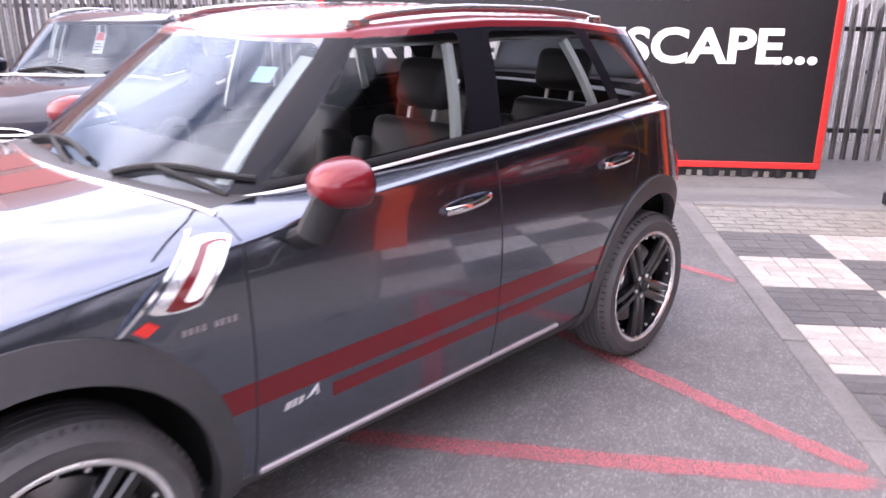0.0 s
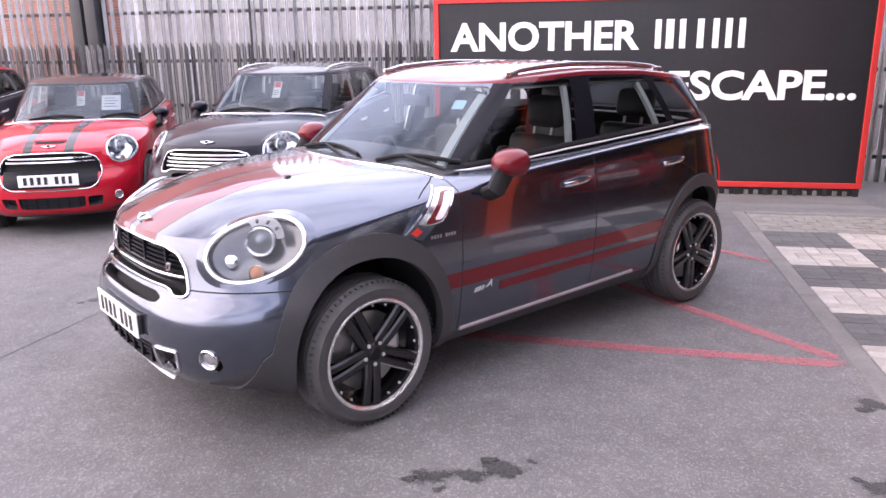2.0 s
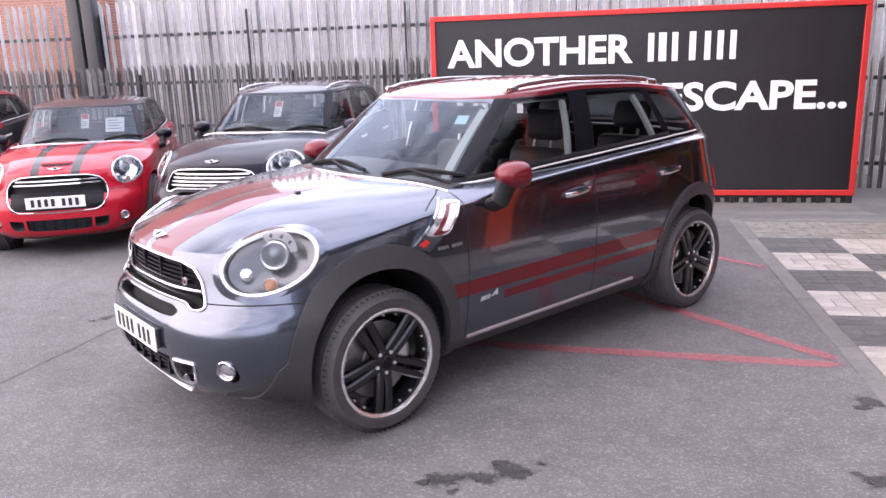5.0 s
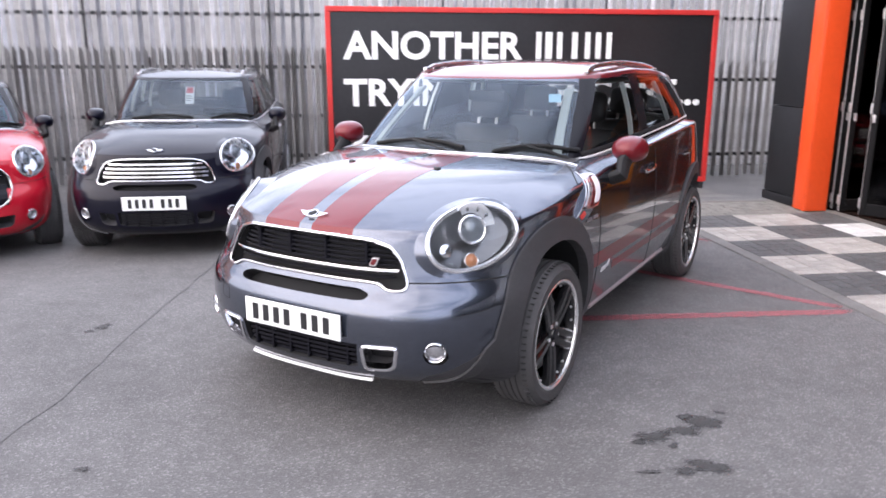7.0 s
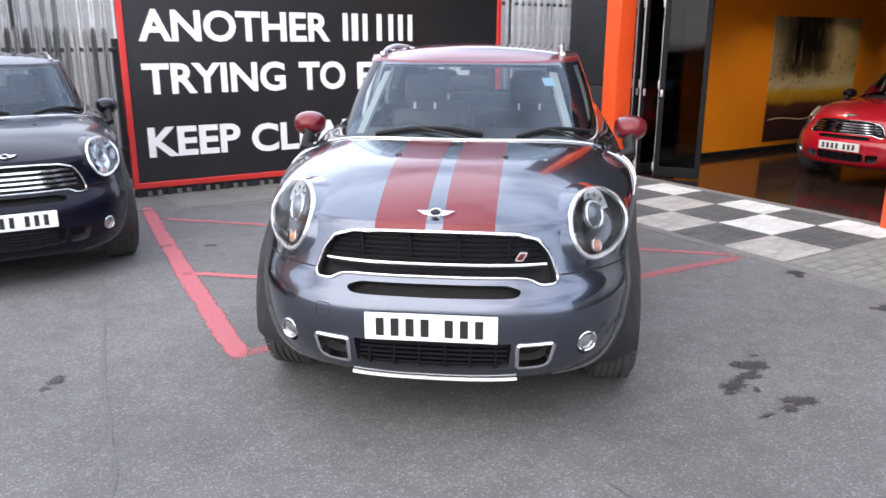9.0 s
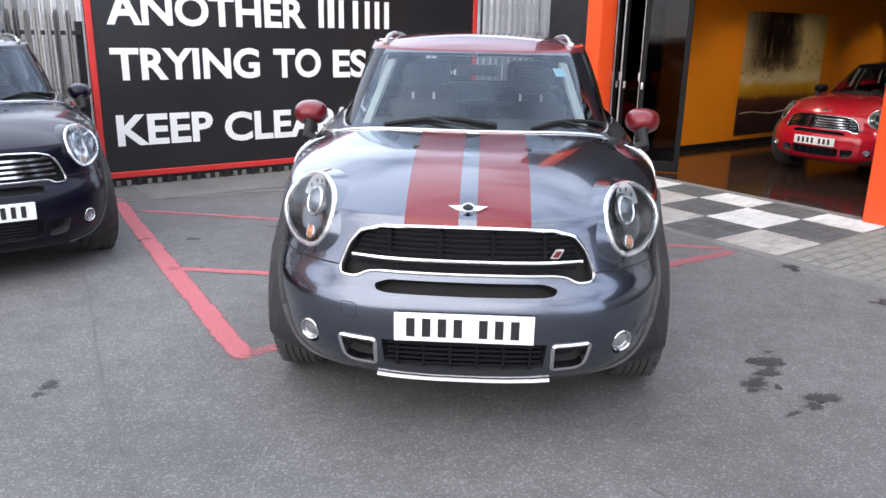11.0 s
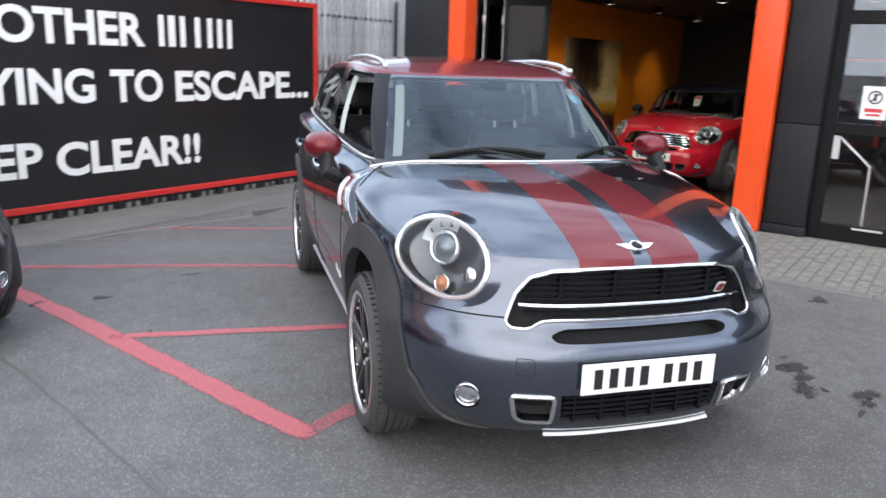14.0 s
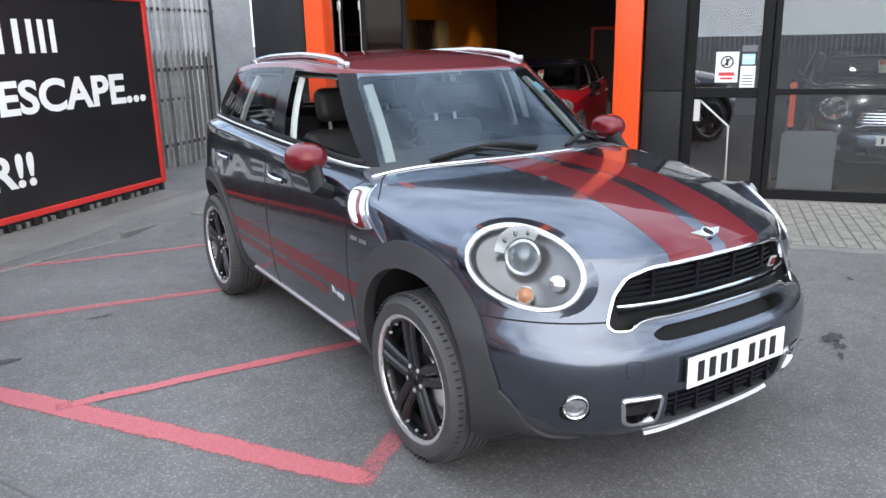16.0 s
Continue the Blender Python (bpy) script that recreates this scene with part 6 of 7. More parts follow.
def build_car(name, label, paint, roof, mirror_paint, style, category="car", scale=(1, 1, 1), stripes=None, black_wheels=True, detail=True, cladding=True):
    """One car with its nose to -y. style: "sport" has a mesh grille and chromed ducts, "slat" chrome slats, "hatch" slats and round lamps."""
    B, K = HULLS
    root = tagged(empty(name), label, category)
    sx, sy, sz = scale
    one = scale == (1, 1, 1)

    def T(v):
        return Vector((v.x * sx, v.y * sy, v.z * sz)) if not one else v

    def trim(n_, bm, material, parent=root, lab=""):
        if not one:
            for v in bm.verts:
                v.co = T(v.co)
        return part(n_, bm, material, parent, lab)
    arch_mat = M_PLASTIC if cladding else paint
    bonnet = B.panel("bonnet", 10, paint, root, T=T)
    wide = stripes if style == "sport" else None
    B.panel("bonnet_stripe", 27, wide or paint, bonnet, "painted bonnet stripes" if wide else "", out=0.0006 if wide else 0.0, T=T)
    B.panel("bonnet_stripe", 43, stripes or paint, bonnet, "painted bonnet stripes" if stripes else "", out=0.0006 if stripes else 0.0, T=T)
    bumper = B.panel("front_bumper", 11, paint, root, T=T)
    B.panel("cowl", 26, M_PLASTIC, root, "black plastic cowl under the wipers", T=T)
    B.panel("bumper_underside", 19, M_PLASTIC, root, "black plastic bumper underside", T=T)
    B.panel("rear_bumper", 28, M_PLASTIC, root, "black plastic rear bumper", T=T)
    K.panel("roof", 30, roof, root, "", T=T)
    K.panel("windscreen_frame", 31, M_GLOSSBLACK if style in ("hatch", "jcw") else paint, root, T=T)
    K.panel("windscreen", 32, M_WINDSCREEN, root, "clear windscreen", T=T).visible_shadow = False
    K.panel("pillar_trim", 0, M_GLOSSBLACK, root, "gloss black window pillars", T=T)
    rw = K.panel("rear_window", 36, M_SIDEGLASS, root, T=T)
    if rw:
        rw.visible_shadow = False
    for s in (1, -1):
        B.panel("sill", 16, M_PLASTIC, root, "black plastic sill", mirror=s, T=T)
        B.panel("front_wing", 12, paint, root, mirror=s, T=T)
        B.panel("rear_wing", 13, paint, root, mirror=s, T=T)
        B.panel("rear_quarter", 29, paint, root, mirror=s, T=T)
        fd = B.panel("front_door", 14, paint, root, mirror=s, T=T)
        rd = B.panel("rear_door", 15, paint, root, mirror=s, T=T)
        for t, owner in ((40, root), (41, fd), (42, rd)):
            B.panel("side_stripe", t, wide or paint, owner, "dark red painted side stripe" if wide else "", mirror=s, out=0.0006 if wide else 0.0, T=T)
        for d, t in ((fd, 33), (rd, 34)):
            if detail and s < 0 and t == 33:
                continue  # this window is wound down
            K.panel("window", t, M_SIDEGLASS, d, "tinted side window", mirror=s, T=T).visible_shadow = False
        K.panel("quarter_window", 35, M_SIDEGLASS, root, "dark quarter window", mirror=s, T=T).visible_shadow = False
        def flare(v):
            """The lip of the front arch stands out ahead of the tyre."""
            r = math.hypot((v.y - AXLE_F) / 0.405, (max(v.z, HUB_Z) - HUB_Z - 0.02) / 0.435)
            w = max(0.0, min(1.0, (1.17 - r) / 0.17)) ** 0.7 * max(0.0, min(1.0, (AXLE_F - 0.05 - v.y) / 0.25)) * max(0.0, min(1.0, (v.z - 0.16) / 0.14))
            return v.x + max(0.0, 0.882 - v.x) * w
        for t in (17, 18):
            B.panel("wheel_arch_trim", t, arch_mat, root, "black plastic wheel arch" if cladding else "", mirror=s, out=0.012 if cladding else 0.004, rim=0.05, T=T, flare=flare if cladding and t == 17 else None)
        # liners, handles, seams
        for yc in (AXLE_F, AXLE_R):
            bm = bmesh.new()
            arcs = [(yc + 0.425 * math.cos(radians(-9 + 198 * i / 28)), HUB_Z + 0.02 + 0.448 * math.sin(radians(-9 + 198 * i / 28))) for i in range(29)]
            for xa, xb in ((0.45, 0.865),):
                r0 = [bm.verts.new((s * xa, a, b)) for a, b in arcs]
                r1 = [bm.verts.new((s * max(0.6, min(xb, abs(B.side(a, b).x) - 0.025)), a, b)) for a, b in arcs]
                for i in range(len(arcs) - 1):
                    bm.faces.new((r0[i], r0[i + 1], r1[i + 1], r1[i]))
                bm.faces.new(r0)
            trim("wheel_liner", bm, M_DARKHOLE)
        for d, y0, z0 in ((fd, 0.055, 0.970), (rd, 0.955, 0.985)):
            P = []
            for i in range(9):
                y = y0 - 0.105 + 0.21 * i / 8
                p = B.side(y, z0 + 0.002 * i, s)
                P.append(p + Vector((s * (0.010 + 0.022 * math.sin(math.pi * i / 8) ** 0.6), 0, 0)))
            hb = bmesh.new()
            sweep(hb, P, [(0, 0, 1)] * 9, oval(0.010, 0.014, 10))
            trim("handle", hb, M_CHROME if detail else M_SATIN, d, "chrome door handle")
            if detail:
                # dark disc on the uncut door skin, for the shade of the handle cup
                cp = B.side(y0, z0 - 0.004, s)
                trim("handle_cup_shade", disc(bmesh.new(), cp + Vector((s * 0.002, 0, 0)), Vector((0, 1, 0)), Vector((0, 0, 1)), 0.05, 0.026, 20, 0.001 * s), M_DARKHOLE, d)
        # dark strips stand for the shade in the shut lines; the panels meet closed
        SEC = oval(0.0032, 0.0022, 6)
        hull_band(B, "door_gap_shade", [(-0.778, 0.325), (-0.776, 0.7), (-0.775, 1.07)], "side", SEC, M_GAPSHADE_SEAL, root, s=s, T=T)
        hull_band(B, "door_gap_shade", [(0.243, 0.325), (0.236, 0.8), (0.232, 0.93), (0.210, 1.11)], "side", SEC, M_GAPSHADE_SEAL, root, s=s, T=T)
        hull_band(B, "door_gap_shade", [(0.995, 1.175), (1.08, 1.13), (1.128, 1.05), (1.136, 0.96), (1.115, 0.885)], "side", SEC, M_GAPSHADE_SEAL, root, s=s, T=T)
        shut = [B.tree.find_nearest(Vector((0.887, -1.132, 0.872)).lerp(Vector((0.748, -0.858, 1.070)), i / 8) if i < 8 else Vector((0.748, -0.858, 1.070)).lerp(Vector((0.690, -0.795, 1.090)), (i - 8) / 4))[0] for i in range(13)]
        shut = [Vector((q.x * s, q.y, q.z)) for q in shut]
        sbm = bmesh.new()
        sweep(sbm, [q + B.normal(q) * 0.001 for q in shut], [B.normal(q) for q in shut], SEC)
        trim("bonnet_gap_shade", sbm, M_GAPSHADE_SEAL)
        # window line
        belt_pts = [(y, keyed(BELT, y) + 0.010) for y in np.linspace(-0.765, 1.46, 40)]
        hull_band(K, "window_line_trim", belt_pts, "side", oval(0.0055, 0.004, 8), M_LIPSILVER, root, "chrome strip along the window line", s=s, lift=0.004, T=T, step=0.05)
        bl2 = [(y, keyed(BELT, y) + 0.032) for y in np.linspace(-0.60, 1.10, 30)]
        hull_band(K, "window_rubber", bl2, "side", oval(0.012, 0.003, 6), M_GAPSHADE_SEAL, root, s=s, lift=0.002, T=T, step=0.05)
        # sill strip
        sp = [(-0.76, 0.322), (0.1, 0.330), (0.66, 0.338)]
        if cladding and style == "sport":
            hull_band(B, "sill_strip", sp, "side", [(-0.011, -0.01), (0.011, -0.01), (0.009, 0.004), (0.004, 0.007), (-0.004, 0.007), (-0.009, 0.004)], M_SILLSTRIP, root, "satin silver sill strip", s=s, lift=0.004, T=T, step=0.06)
        # mirror
        stem_bm = bmesh.new()
        foot = B.side(-0.585, 0.985, s)
        sweep(stem_bm, [foot + Vector((-s * 0.03, 0, 0)), foot + Vector((s * 0.05, -0.01, 0.035)), Vector((s * 0.925, -0.545, 1.075)), Vector((s * 0.945, -0.530, 1.12))],
              [(0, -1, 0.3)] * 4, oval(0.036, 0.060, 14))
        stem = trim("mirror_stem", stem_bm, M_STEM, fd, "black plastic mirror stem")
        mb = bmesh.new()
        bmesh.ops.create_icosphere(mb, subdivisions=4, radius=1)
        for v in mb.verts:
            x, y, z = v.co
            back = 0.085 if y > 0 else 0.118
            q = Vector((math.copysign(abs(x) ** 0.85, x) * 0.094, y * back, math.copysign(abs(z) ** 0.88, z) * 0.070))
            if y > 0.35:
                q.y = 0.085 * 0.35 + (y - 0.35) * 0.012
            q = Matrix.Rotation(radians(-10 * s), 3, "Z") @ q
            v.co = q + Vector((s * 0.940, -0.475, 1.145))
        shell = trim("mirror_shell", mb, mirror_paint, fd, "glossy mirror cap")
        mg = bmesh.new()
        disc(mg, Vector((0, 0, 0)), Vector((1, 0, 0)), Vector((0, 0, 1)), 0.080, 0.060, 24, -0.002)
        bmesh.ops.transform(mg, matrix=Matrix.Translation((s * 0.945, -0.434, 1.145)) @ Matrix.Rotation(radians(-10 * s), 4, "Z"), verts=mg.verts)
        trim("mirror_glass", mg, M_LAMPSILVER, fd)
        # lamps
        c0, u0, v0, n0 = B.lamp_axes(s)
        edge = B.lamp_rings(s)[0]
        mid0 = sum(edge, Vector((0, 0, 0))) / len(edge)
        # lens: a shallow dome over the rim
        lens_bm = bmesh.new()
        rings = []
        for f in (1.0, 0.9, 0.75, 0.55, 0.3, 0.1):
            rings.append([lens_bm.verts.new(mid0 + (p - mid0) * f + n0 * (0.006 + 0.020 * (1 - f * f))) for p in edge])
        for r0, r1 in zip(rings, rings[1:]):
            for j in range(len(r0)):
                lens_bm.faces.new((r0[j], r0[(j + 1) % len(r0)], r1[(j + 1) % len(r0)], r1[j]))
        lens_bm.faces.new(rings[-1])
        lamp = trim("headlamp", lens_bm, M_LENS, root, "headlamp with chrome ring")
        lamp.visible_shadow = False
        # painted surround that rises from the bonnet to the rim
        sur = bmesh.new()
        rings = [[sur.verts.new(p + n0 * (0.001 if i else -0.002)) for p in ring] for i, ring in enumerate(B.lamp_rings(s, (1.26, 1.19, 1.12, 1.06, 1.02, 1.0)))]
        for r0, r1 in zip(rings, rings[1:]):
            for j in range(len(r0)):
                sur.faces.new((r0[j], r0[(j + 1) % len(r0)], r1[(j + 1) % len(r0)], r1[j]))
        trim("lamp_surround", sur, paint, root)
        rb1 = bmesh.new()
        sweep(rb1, edge, [n0] * len(edge), [(-0.012, -0.010), (-0.0115, 0.002), (-0.006, 0.007), (0.004, 0.007), (0.009, 0.003), (0.010, -0.008)], True)
        trim("chrome_ring", rb1, M_LAMPRING, lamp, "chrome lamp ring")
        bowl = bmesh.new()
        rings = []
        for f, dp in ((1.0, 0.004), (0.985, 0.03), (0.93, 0.06), (0.6, 0.075), (0.02, 0.08)):
            rings.append([bowl.verts.new(mid0 + (p - mid0) * f - n0 * dp) for p in edge])
        for r0, r1 in zip(rings, rings[1:]):
            for j in range(len(r0)):
                bowl.faces.new((r0[j], r0[(j + 1) % len(r0)], r1[(j + 1) % len(r0)], r1[j]))
        trim("bowl", bowl, M_LAMPBOWL if style == "sport" else M_LAMPSILVER, lamp)

        def lamp_unit(n_, du, dv, r, dp, material, ring=True, dome=0.02):
            c = mid0 + u0 * du + v0 * dv - n0 * dp
            uu, vv = (u0, v0) if u0.cross(v0).dot(n0) > 0 else (v0, u0)
            trim(n_, disc(bmesh.new(), c, uu, vv, r, r, 24, dome), material, lamp)
            if ring:
                rb2 = bmesh.new()
                sweep(rb2, [c + u0 * (r * 1.12 * math.cos(2 * math.pi * i / 28)) + v0 * (r * 1.12 * math.sin(2 * math.pi * i / 28)) for i in range(28)], [n0] * 28, oval(r * 0.15, r * 0.24, 8), True)
                trim("lamp_bezel", rb2, M_LAMPRING, lamp)
        lamp_unit("projector", 0.014, 0.032, 0.052, 0.026, M_LENSBALL, True, 0.030)
        # silver crown over the projector, pierced by dark slots
        crown, ring_in, ring_out = bmesh.new(), [], []
        for k in range(15):
            a = radians(8 + 112 * k / 14)
            er = u0 * math.cos(a) + v0 * math.sin(a)
            c = mid0 + u0 * 0.014 + v0 * 0.032
            ring_in.append(crown.verts.new(c + er * 0.071 - n0 * 0.034))
            ring_out.append(crown.verts.new(c + er * (0.104 + 0.012 * math.sin(math.pi * k / 14)) - n0 * 0.018))
        for k in range(14):
            crown.faces.new((ring_in[k], ring_in[k + 1], ring_out[k + 1], ring_out[k]))
        bmesh.ops.solidify(crown, geom=crown.faces[:], thickness=0.004)
        crown = trim("reflector_crown", crown, M_PETAL, lamp, "silver reflector crown with dark slots")
        for k in range(3):
            a = radians(38 + 30 * k)
            er, et = u0 * math.cos(a) + v0 * math.sin(a), v0 * math.cos(a) - u0 * math.sin(a)
            c = mid0 + u0 * 0.014 + v0 * 0.032 + er * 0.090 - n0 * 0.0245
            trim("reflector_slot", disc(bmesh.new(), c, *((er, et) if er.cross(et).dot(n0) > 0 else (et, er)), *((0.012, 0.007) if er.cross(et).dot(n0) > 0 else (0.007, 0.012)), 12, 0.004), M_LAMPBOWL, lamp)
        lamp_unit("indicator", -0.004, -0.100, 0.027, 0.026, M_AMBER, True, 0.020)
        lamp_unit("side_light", -0.112, -0.050, 0.028, 0.030, M_LAMPSILVER, False, 0.006)
        fg = B.front(s * 0.628, 0.432)
        f0 = B.normal(B.front(0.0, 0.415))
        fn = B.normal(fg)
        fn = (fn * 0.7 + Vector((f0.x, f0.y, 0)).normalized() * 0.3).normalized()
        fg = fg + fn * 0.004
        fu = Vector((0, 0, 1)).cross(fn).normalized()
        fv = fn.cross(fu)
        fog = trim("fog_lamp", disc(bmesh.new(), fg - fn * 0.010, fu, fv, 0.038, 0.038, 28, 0.008), M_FOGLENS, root, "round front fog lamp")
        frb = bmesh.new()
        sweep(frb, [fg + fu * (0.043 * math.cos(2 * math.pi * i / 32)) + fv * (0.043 * math.sin(2 * math.pi * i / 32)) - fn * 0.008 for i in range(32)], [fn] * 32, oval(0.005, 0.012, 8), True)
        trim("fog_ring", frb, M_CHROME, fog)
        trim("fog_housing", disc(bmesh.new(), fg - fn * 0.03, fu, fv, 0.048, 0.048, 24, 0.0), M_DARKHOLE, fog)
        if detail:
            # wing scuttle: chromed parallelogram with clear lens and red tip
            def quad(n_, pts, dp, material, parent, lab="", h=0.008):
                bm = bmesh.new()
                lo, hi = [], []
                for y, z in pts:
                    p = B.side(y, z, s)
                    nn = B.normal(p)
                    lo.append(bm.verts.new(p + nn * dp))
                    hi.append(bm.verts.new(p + nn * (dp + h)))
                bm.faces.new(hi)
                for i in range(len(lo)):
                    j = (i + 1) % len(lo)
                    bm.faces.new((lo[i], lo[j], hi[j], hi[i]))
                return trim(n_, bm, material, parent, lab)
            face_c = [Vector(c) for c in ((0.888, -1.132, 0.874), (0.892, -1.025, 0.833), (0.831, -0.783, 1.046), (0.776, -0.878, 1.060))]
            face_n = (face_c[1] - face_c[0]).cross(face_c[3] - face_c[0]).normalized()
            face_n = face_n if face_n.x > 0 else -face_n

            def on_face(f, g):
                return (face_c[0] * (1 - f) + face_c[1] * f) * (1 - g) + (face_c[3] * (1 - f) + face_c[2] * f) * g
            rise = []
            for g in (0.2, 0.3, 0.4, 0.5, 0.6, 0.7, 0.8):
                for f in (0.0, 0.3, 0.6, 0.9):
                    q_ = on_face(f, g)
                    hit_ = B.tree.ray_cast(q_ + face_n * 0.3, -face_n)[0]
                    rise.append((hit_ - q_).dot(face_n) / (4 * g * (1 - g)) if hit_ is not None else 0.0)
            swell = max(0.004, max(rise)) + 0.001

            def patch(n_, c, dp, h, material, parent, lab="", nu=4, nv=10, soft=0.0):
                """A plate on the raised face between four corners (across, up), front bottom first; soft rounds them."""
                bm = bmesh.new()
                lo, hi = [], []
                for a in range(nv + 1):
                    for b_ in range(nu + 1):
                        f, g = b_ / nu, a / nv
                        g += soft * (0.5 - g) * abs(2 * f - 1) ** 3
                        fx = (c[0][0] * (1 - f) + c[1][0] * f) * (1 - g) + (c[3][0] * (1 - f) + c[2][0] * f) * g
                        gx = (c[0][1] * (1 - f) + c[1][1] * f) * (1 - g) + (c[3][1] * (1 - f) + c[2][1] * f) * g
                        p = on_face(fx, gx) + face_n * (swell * 4 * max(0.0, gx) * max(0.0, 1 - gx))
                        nn = (face_n + Vector((0, 0, 0.5)) * (gx - 0.4)).normalized()
                        top_, low_ = p + nn * (dp + h), p + nn * (dp - 0.02)
                        hi.append(bm.verts.new((top_.x * s, top_.y, top_.z)))
                        lo.append(bm.verts.new((low_.x * s, low_.y, low_.z)))
                w_ = nu + 1
                for a in range(nv):
                    for b_ in range(nu):
                        k = a * w_ + b_
                        bm.faces.new((hi[k], hi[k + 1], hi[k + 1 + w_], hi[k + w_]))
                rim_ = [b_ for b_ in range(nu)] + [nu + a * w_ for a in range(nv)] + [nv * w_ + nu - b_ for b_ in range(nu)] + [(nv - a) * w_ for a in range(nv)]
                for q in range(len(rim_)):
                    a, b_ = rim_[q], rim_[(q + 1) % len(rim_)]
                    bm.faces.new((lo[a], lo[b_], hi[b_], hi[a]))
                return trim(n_, bm, material, parent, lab)
            sc = patch("wing_scuttle", ((0, 0), (1, 0), (1, 1), (0, 1)), 0.0, 0.003, paint, root, "chromed wing scuttle with side indicator")
            patch("chrome_strip", ((0.01, 0.0), (0.10, 0.01), (0.09, 1.0), (0.01, 1.0)), 0.003, 0.003, M_CHROME, sc, "chrome strip beside the bonnet", 2)
            patch("lens_frame", ((0.22, 0.165), (1.16, 0.265), (0.985, 0.98), (0.135, 0.93)), 0.003, 0.006, M_LAMPRING, sc, "chrome frame of the side indicator", 6, 12, 0.10)
            patch("lens_backing", ((0.50, 0.195), (1.08, 0.300), (0.935, 0.930), (0.375, 0.850)), 0.0092, 0.001, M_DARKRED, sc, "dark red lens backing", 6, 12, 0.10)
            patch("lens", ((0.72, 0.300), (1.02, 0.330), (0.895, 0.885), (0.565, 0.845)), 0.0102, 0.003, M_INDLENS, sc, "clear side indicator lens", 6, 12, 0.12)
            if s > 0:
                patch("reflector", ((0.24, 0.050), (0.60, 0.022), (0.65, 0.116), (0.33, 0.140)), 0.003, 0.003, M_INDRED, sc, "red marker reflector", 2, 2)
            for k in range(9):
                if k != 4:
                    y = -0.970 + 0.0175 * k
                    quad("badge_bar", [(y, 0.830), (y, 0.846), (y + 0.010, 0.846), (y + 0.010, 0.830)], 0.0005, M_BADGE, root, "small silver badge bars", 0.003)
            for y, z, w in ((-0.690, 0.505, 0.02), (-0.665, 0.507, 0.014), (-0.643, 0.508, 0.014)):
                quad("badge_bar", [(y, z), (y + 0.008, z + 0.022), (y + w + 0.008, z + 0.024), (y + w, z + 0.002)], 0.0005, M_SATIN, root, "small silver badge bars", 0.003)
            quad("badge_bar", [(-0.612, 0.514), (-0.572, 0.552), (-0.568, 0.516), (-0.577, 0.516), (-0.579, 0.534), (-0.592, 0.522)], 0.0005, M_SATIN, root, "small silver badge bars", 0.003)
        # roof rail
        if style in ("sport", "slat"):
            pr_, nr_ = [], []
            for i in range(26):
                f = i / 25
                y = -0.16 + 1.42 * f
                p = K.top(s * (0.548 + 0.012 * math.sin(math.pi * f)), y)
                lift = 0.014 * min(1, math.sin(math.pi * f) * 5) + 0.006
                pr_.append(p + Vector((0, 0, lift)))
                nr_.append(Vector((0, 0, 1)))
            rbm = bmesh.new()
            sweep(rbm, pr_, nr_, oval(0.012, 0.015, 10))
            trim("roof_rail", rbm, M_RAIL, root, "silver roof rail")
            for f in (0.03, 0.97):
                p = K.top(s * 0.552, -0.16 + 1.42 * f)
                trim("rail_foot", box(p.x - 0.015, p.x + 0.015, p.y - 0.05, p.y + 0.05, p.z - 0.01, p.z + 0.024, 0.008, 2), M_RAIL, root)
        wheel(root, s * 0.786 * sx, AXLE_F * sy, s, black_wheels)
        wheel(root, s * 0.786 * sx, AXLE_R * sy, s, black_wheels)
        # inner pillar trims
        for ya, za, yb, zb, inset in ((0.150, 1.12, 0.205, 1.47, 0.045), (1.005, 1.15, 0.87, 1.46, 0.045)):
            P = [K.side(ya + (yb - ya) * t, za + (zb - za) * t, s) for t in np.linspace(0, 1, 8)]
            pb = bmesh.new()
            sweep(pb, [p - Vector((s * inset, 0, 0)) for p in P], [Vector((s, 0, 0.2))] * 8, [(-0.020, -0.012), (0.020, -0.012), (0.015, 0.01), (-0.015, 0.01)])
            trim("pillar_lining", pb, M_LIGHTTRIM, root, "pale grey inner pillar lining")
        if not detail:
            continue
        ap = bmesh.new()
        P = [K.front(s * (0.652 - 0.105 * t), 1.09 + 0.355 * t) for t in np.linspace(0, 1, 8)]
        sweep(ap, [p + Vector((-s * 0.052, 0.040, -0.008)) for p in P], [Vector((s * 0.4, -1, 0.3))] * 8, [(-0.026, -0.01), (0.026, -0.01), (0.023, 0.008), (-0.023, 0.008)])
        trim("pillar_lining", ap, M_LIGHTTRIM, root, "pale grey inner pillar lining")

    # chrome along the rear of the bonnet
    line = [(x, -0.935 + 0.155 * (abs(x) / 0.745) ** 2.2) for x in np.linspace(-0.752, 0.752, 61)]
    hull_band(B, "bonnet_edge_trim", line, "top", oval(0.006, 0.006, 8), M_CHROME, root, "chrome strip below the windscreen", lift=0.003, T=T, step=0.05)
    # bumper seam, the shade of its gap drawn as a dark strip
    SEC = oval(0.0032, 0.0022, 6)
    for s in (1, -1):
        hull_band(B, "bumper_gap_shade", [(s * x, 0.712) for x in np.linspace(0.50, 0.835, 24)], "front", SEC, M_GAPSHADE_SEAL, root, T=T)
    # grille, on a near-black back sheet that stands for the shade behind it
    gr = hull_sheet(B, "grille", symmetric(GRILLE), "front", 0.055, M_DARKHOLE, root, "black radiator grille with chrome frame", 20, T)
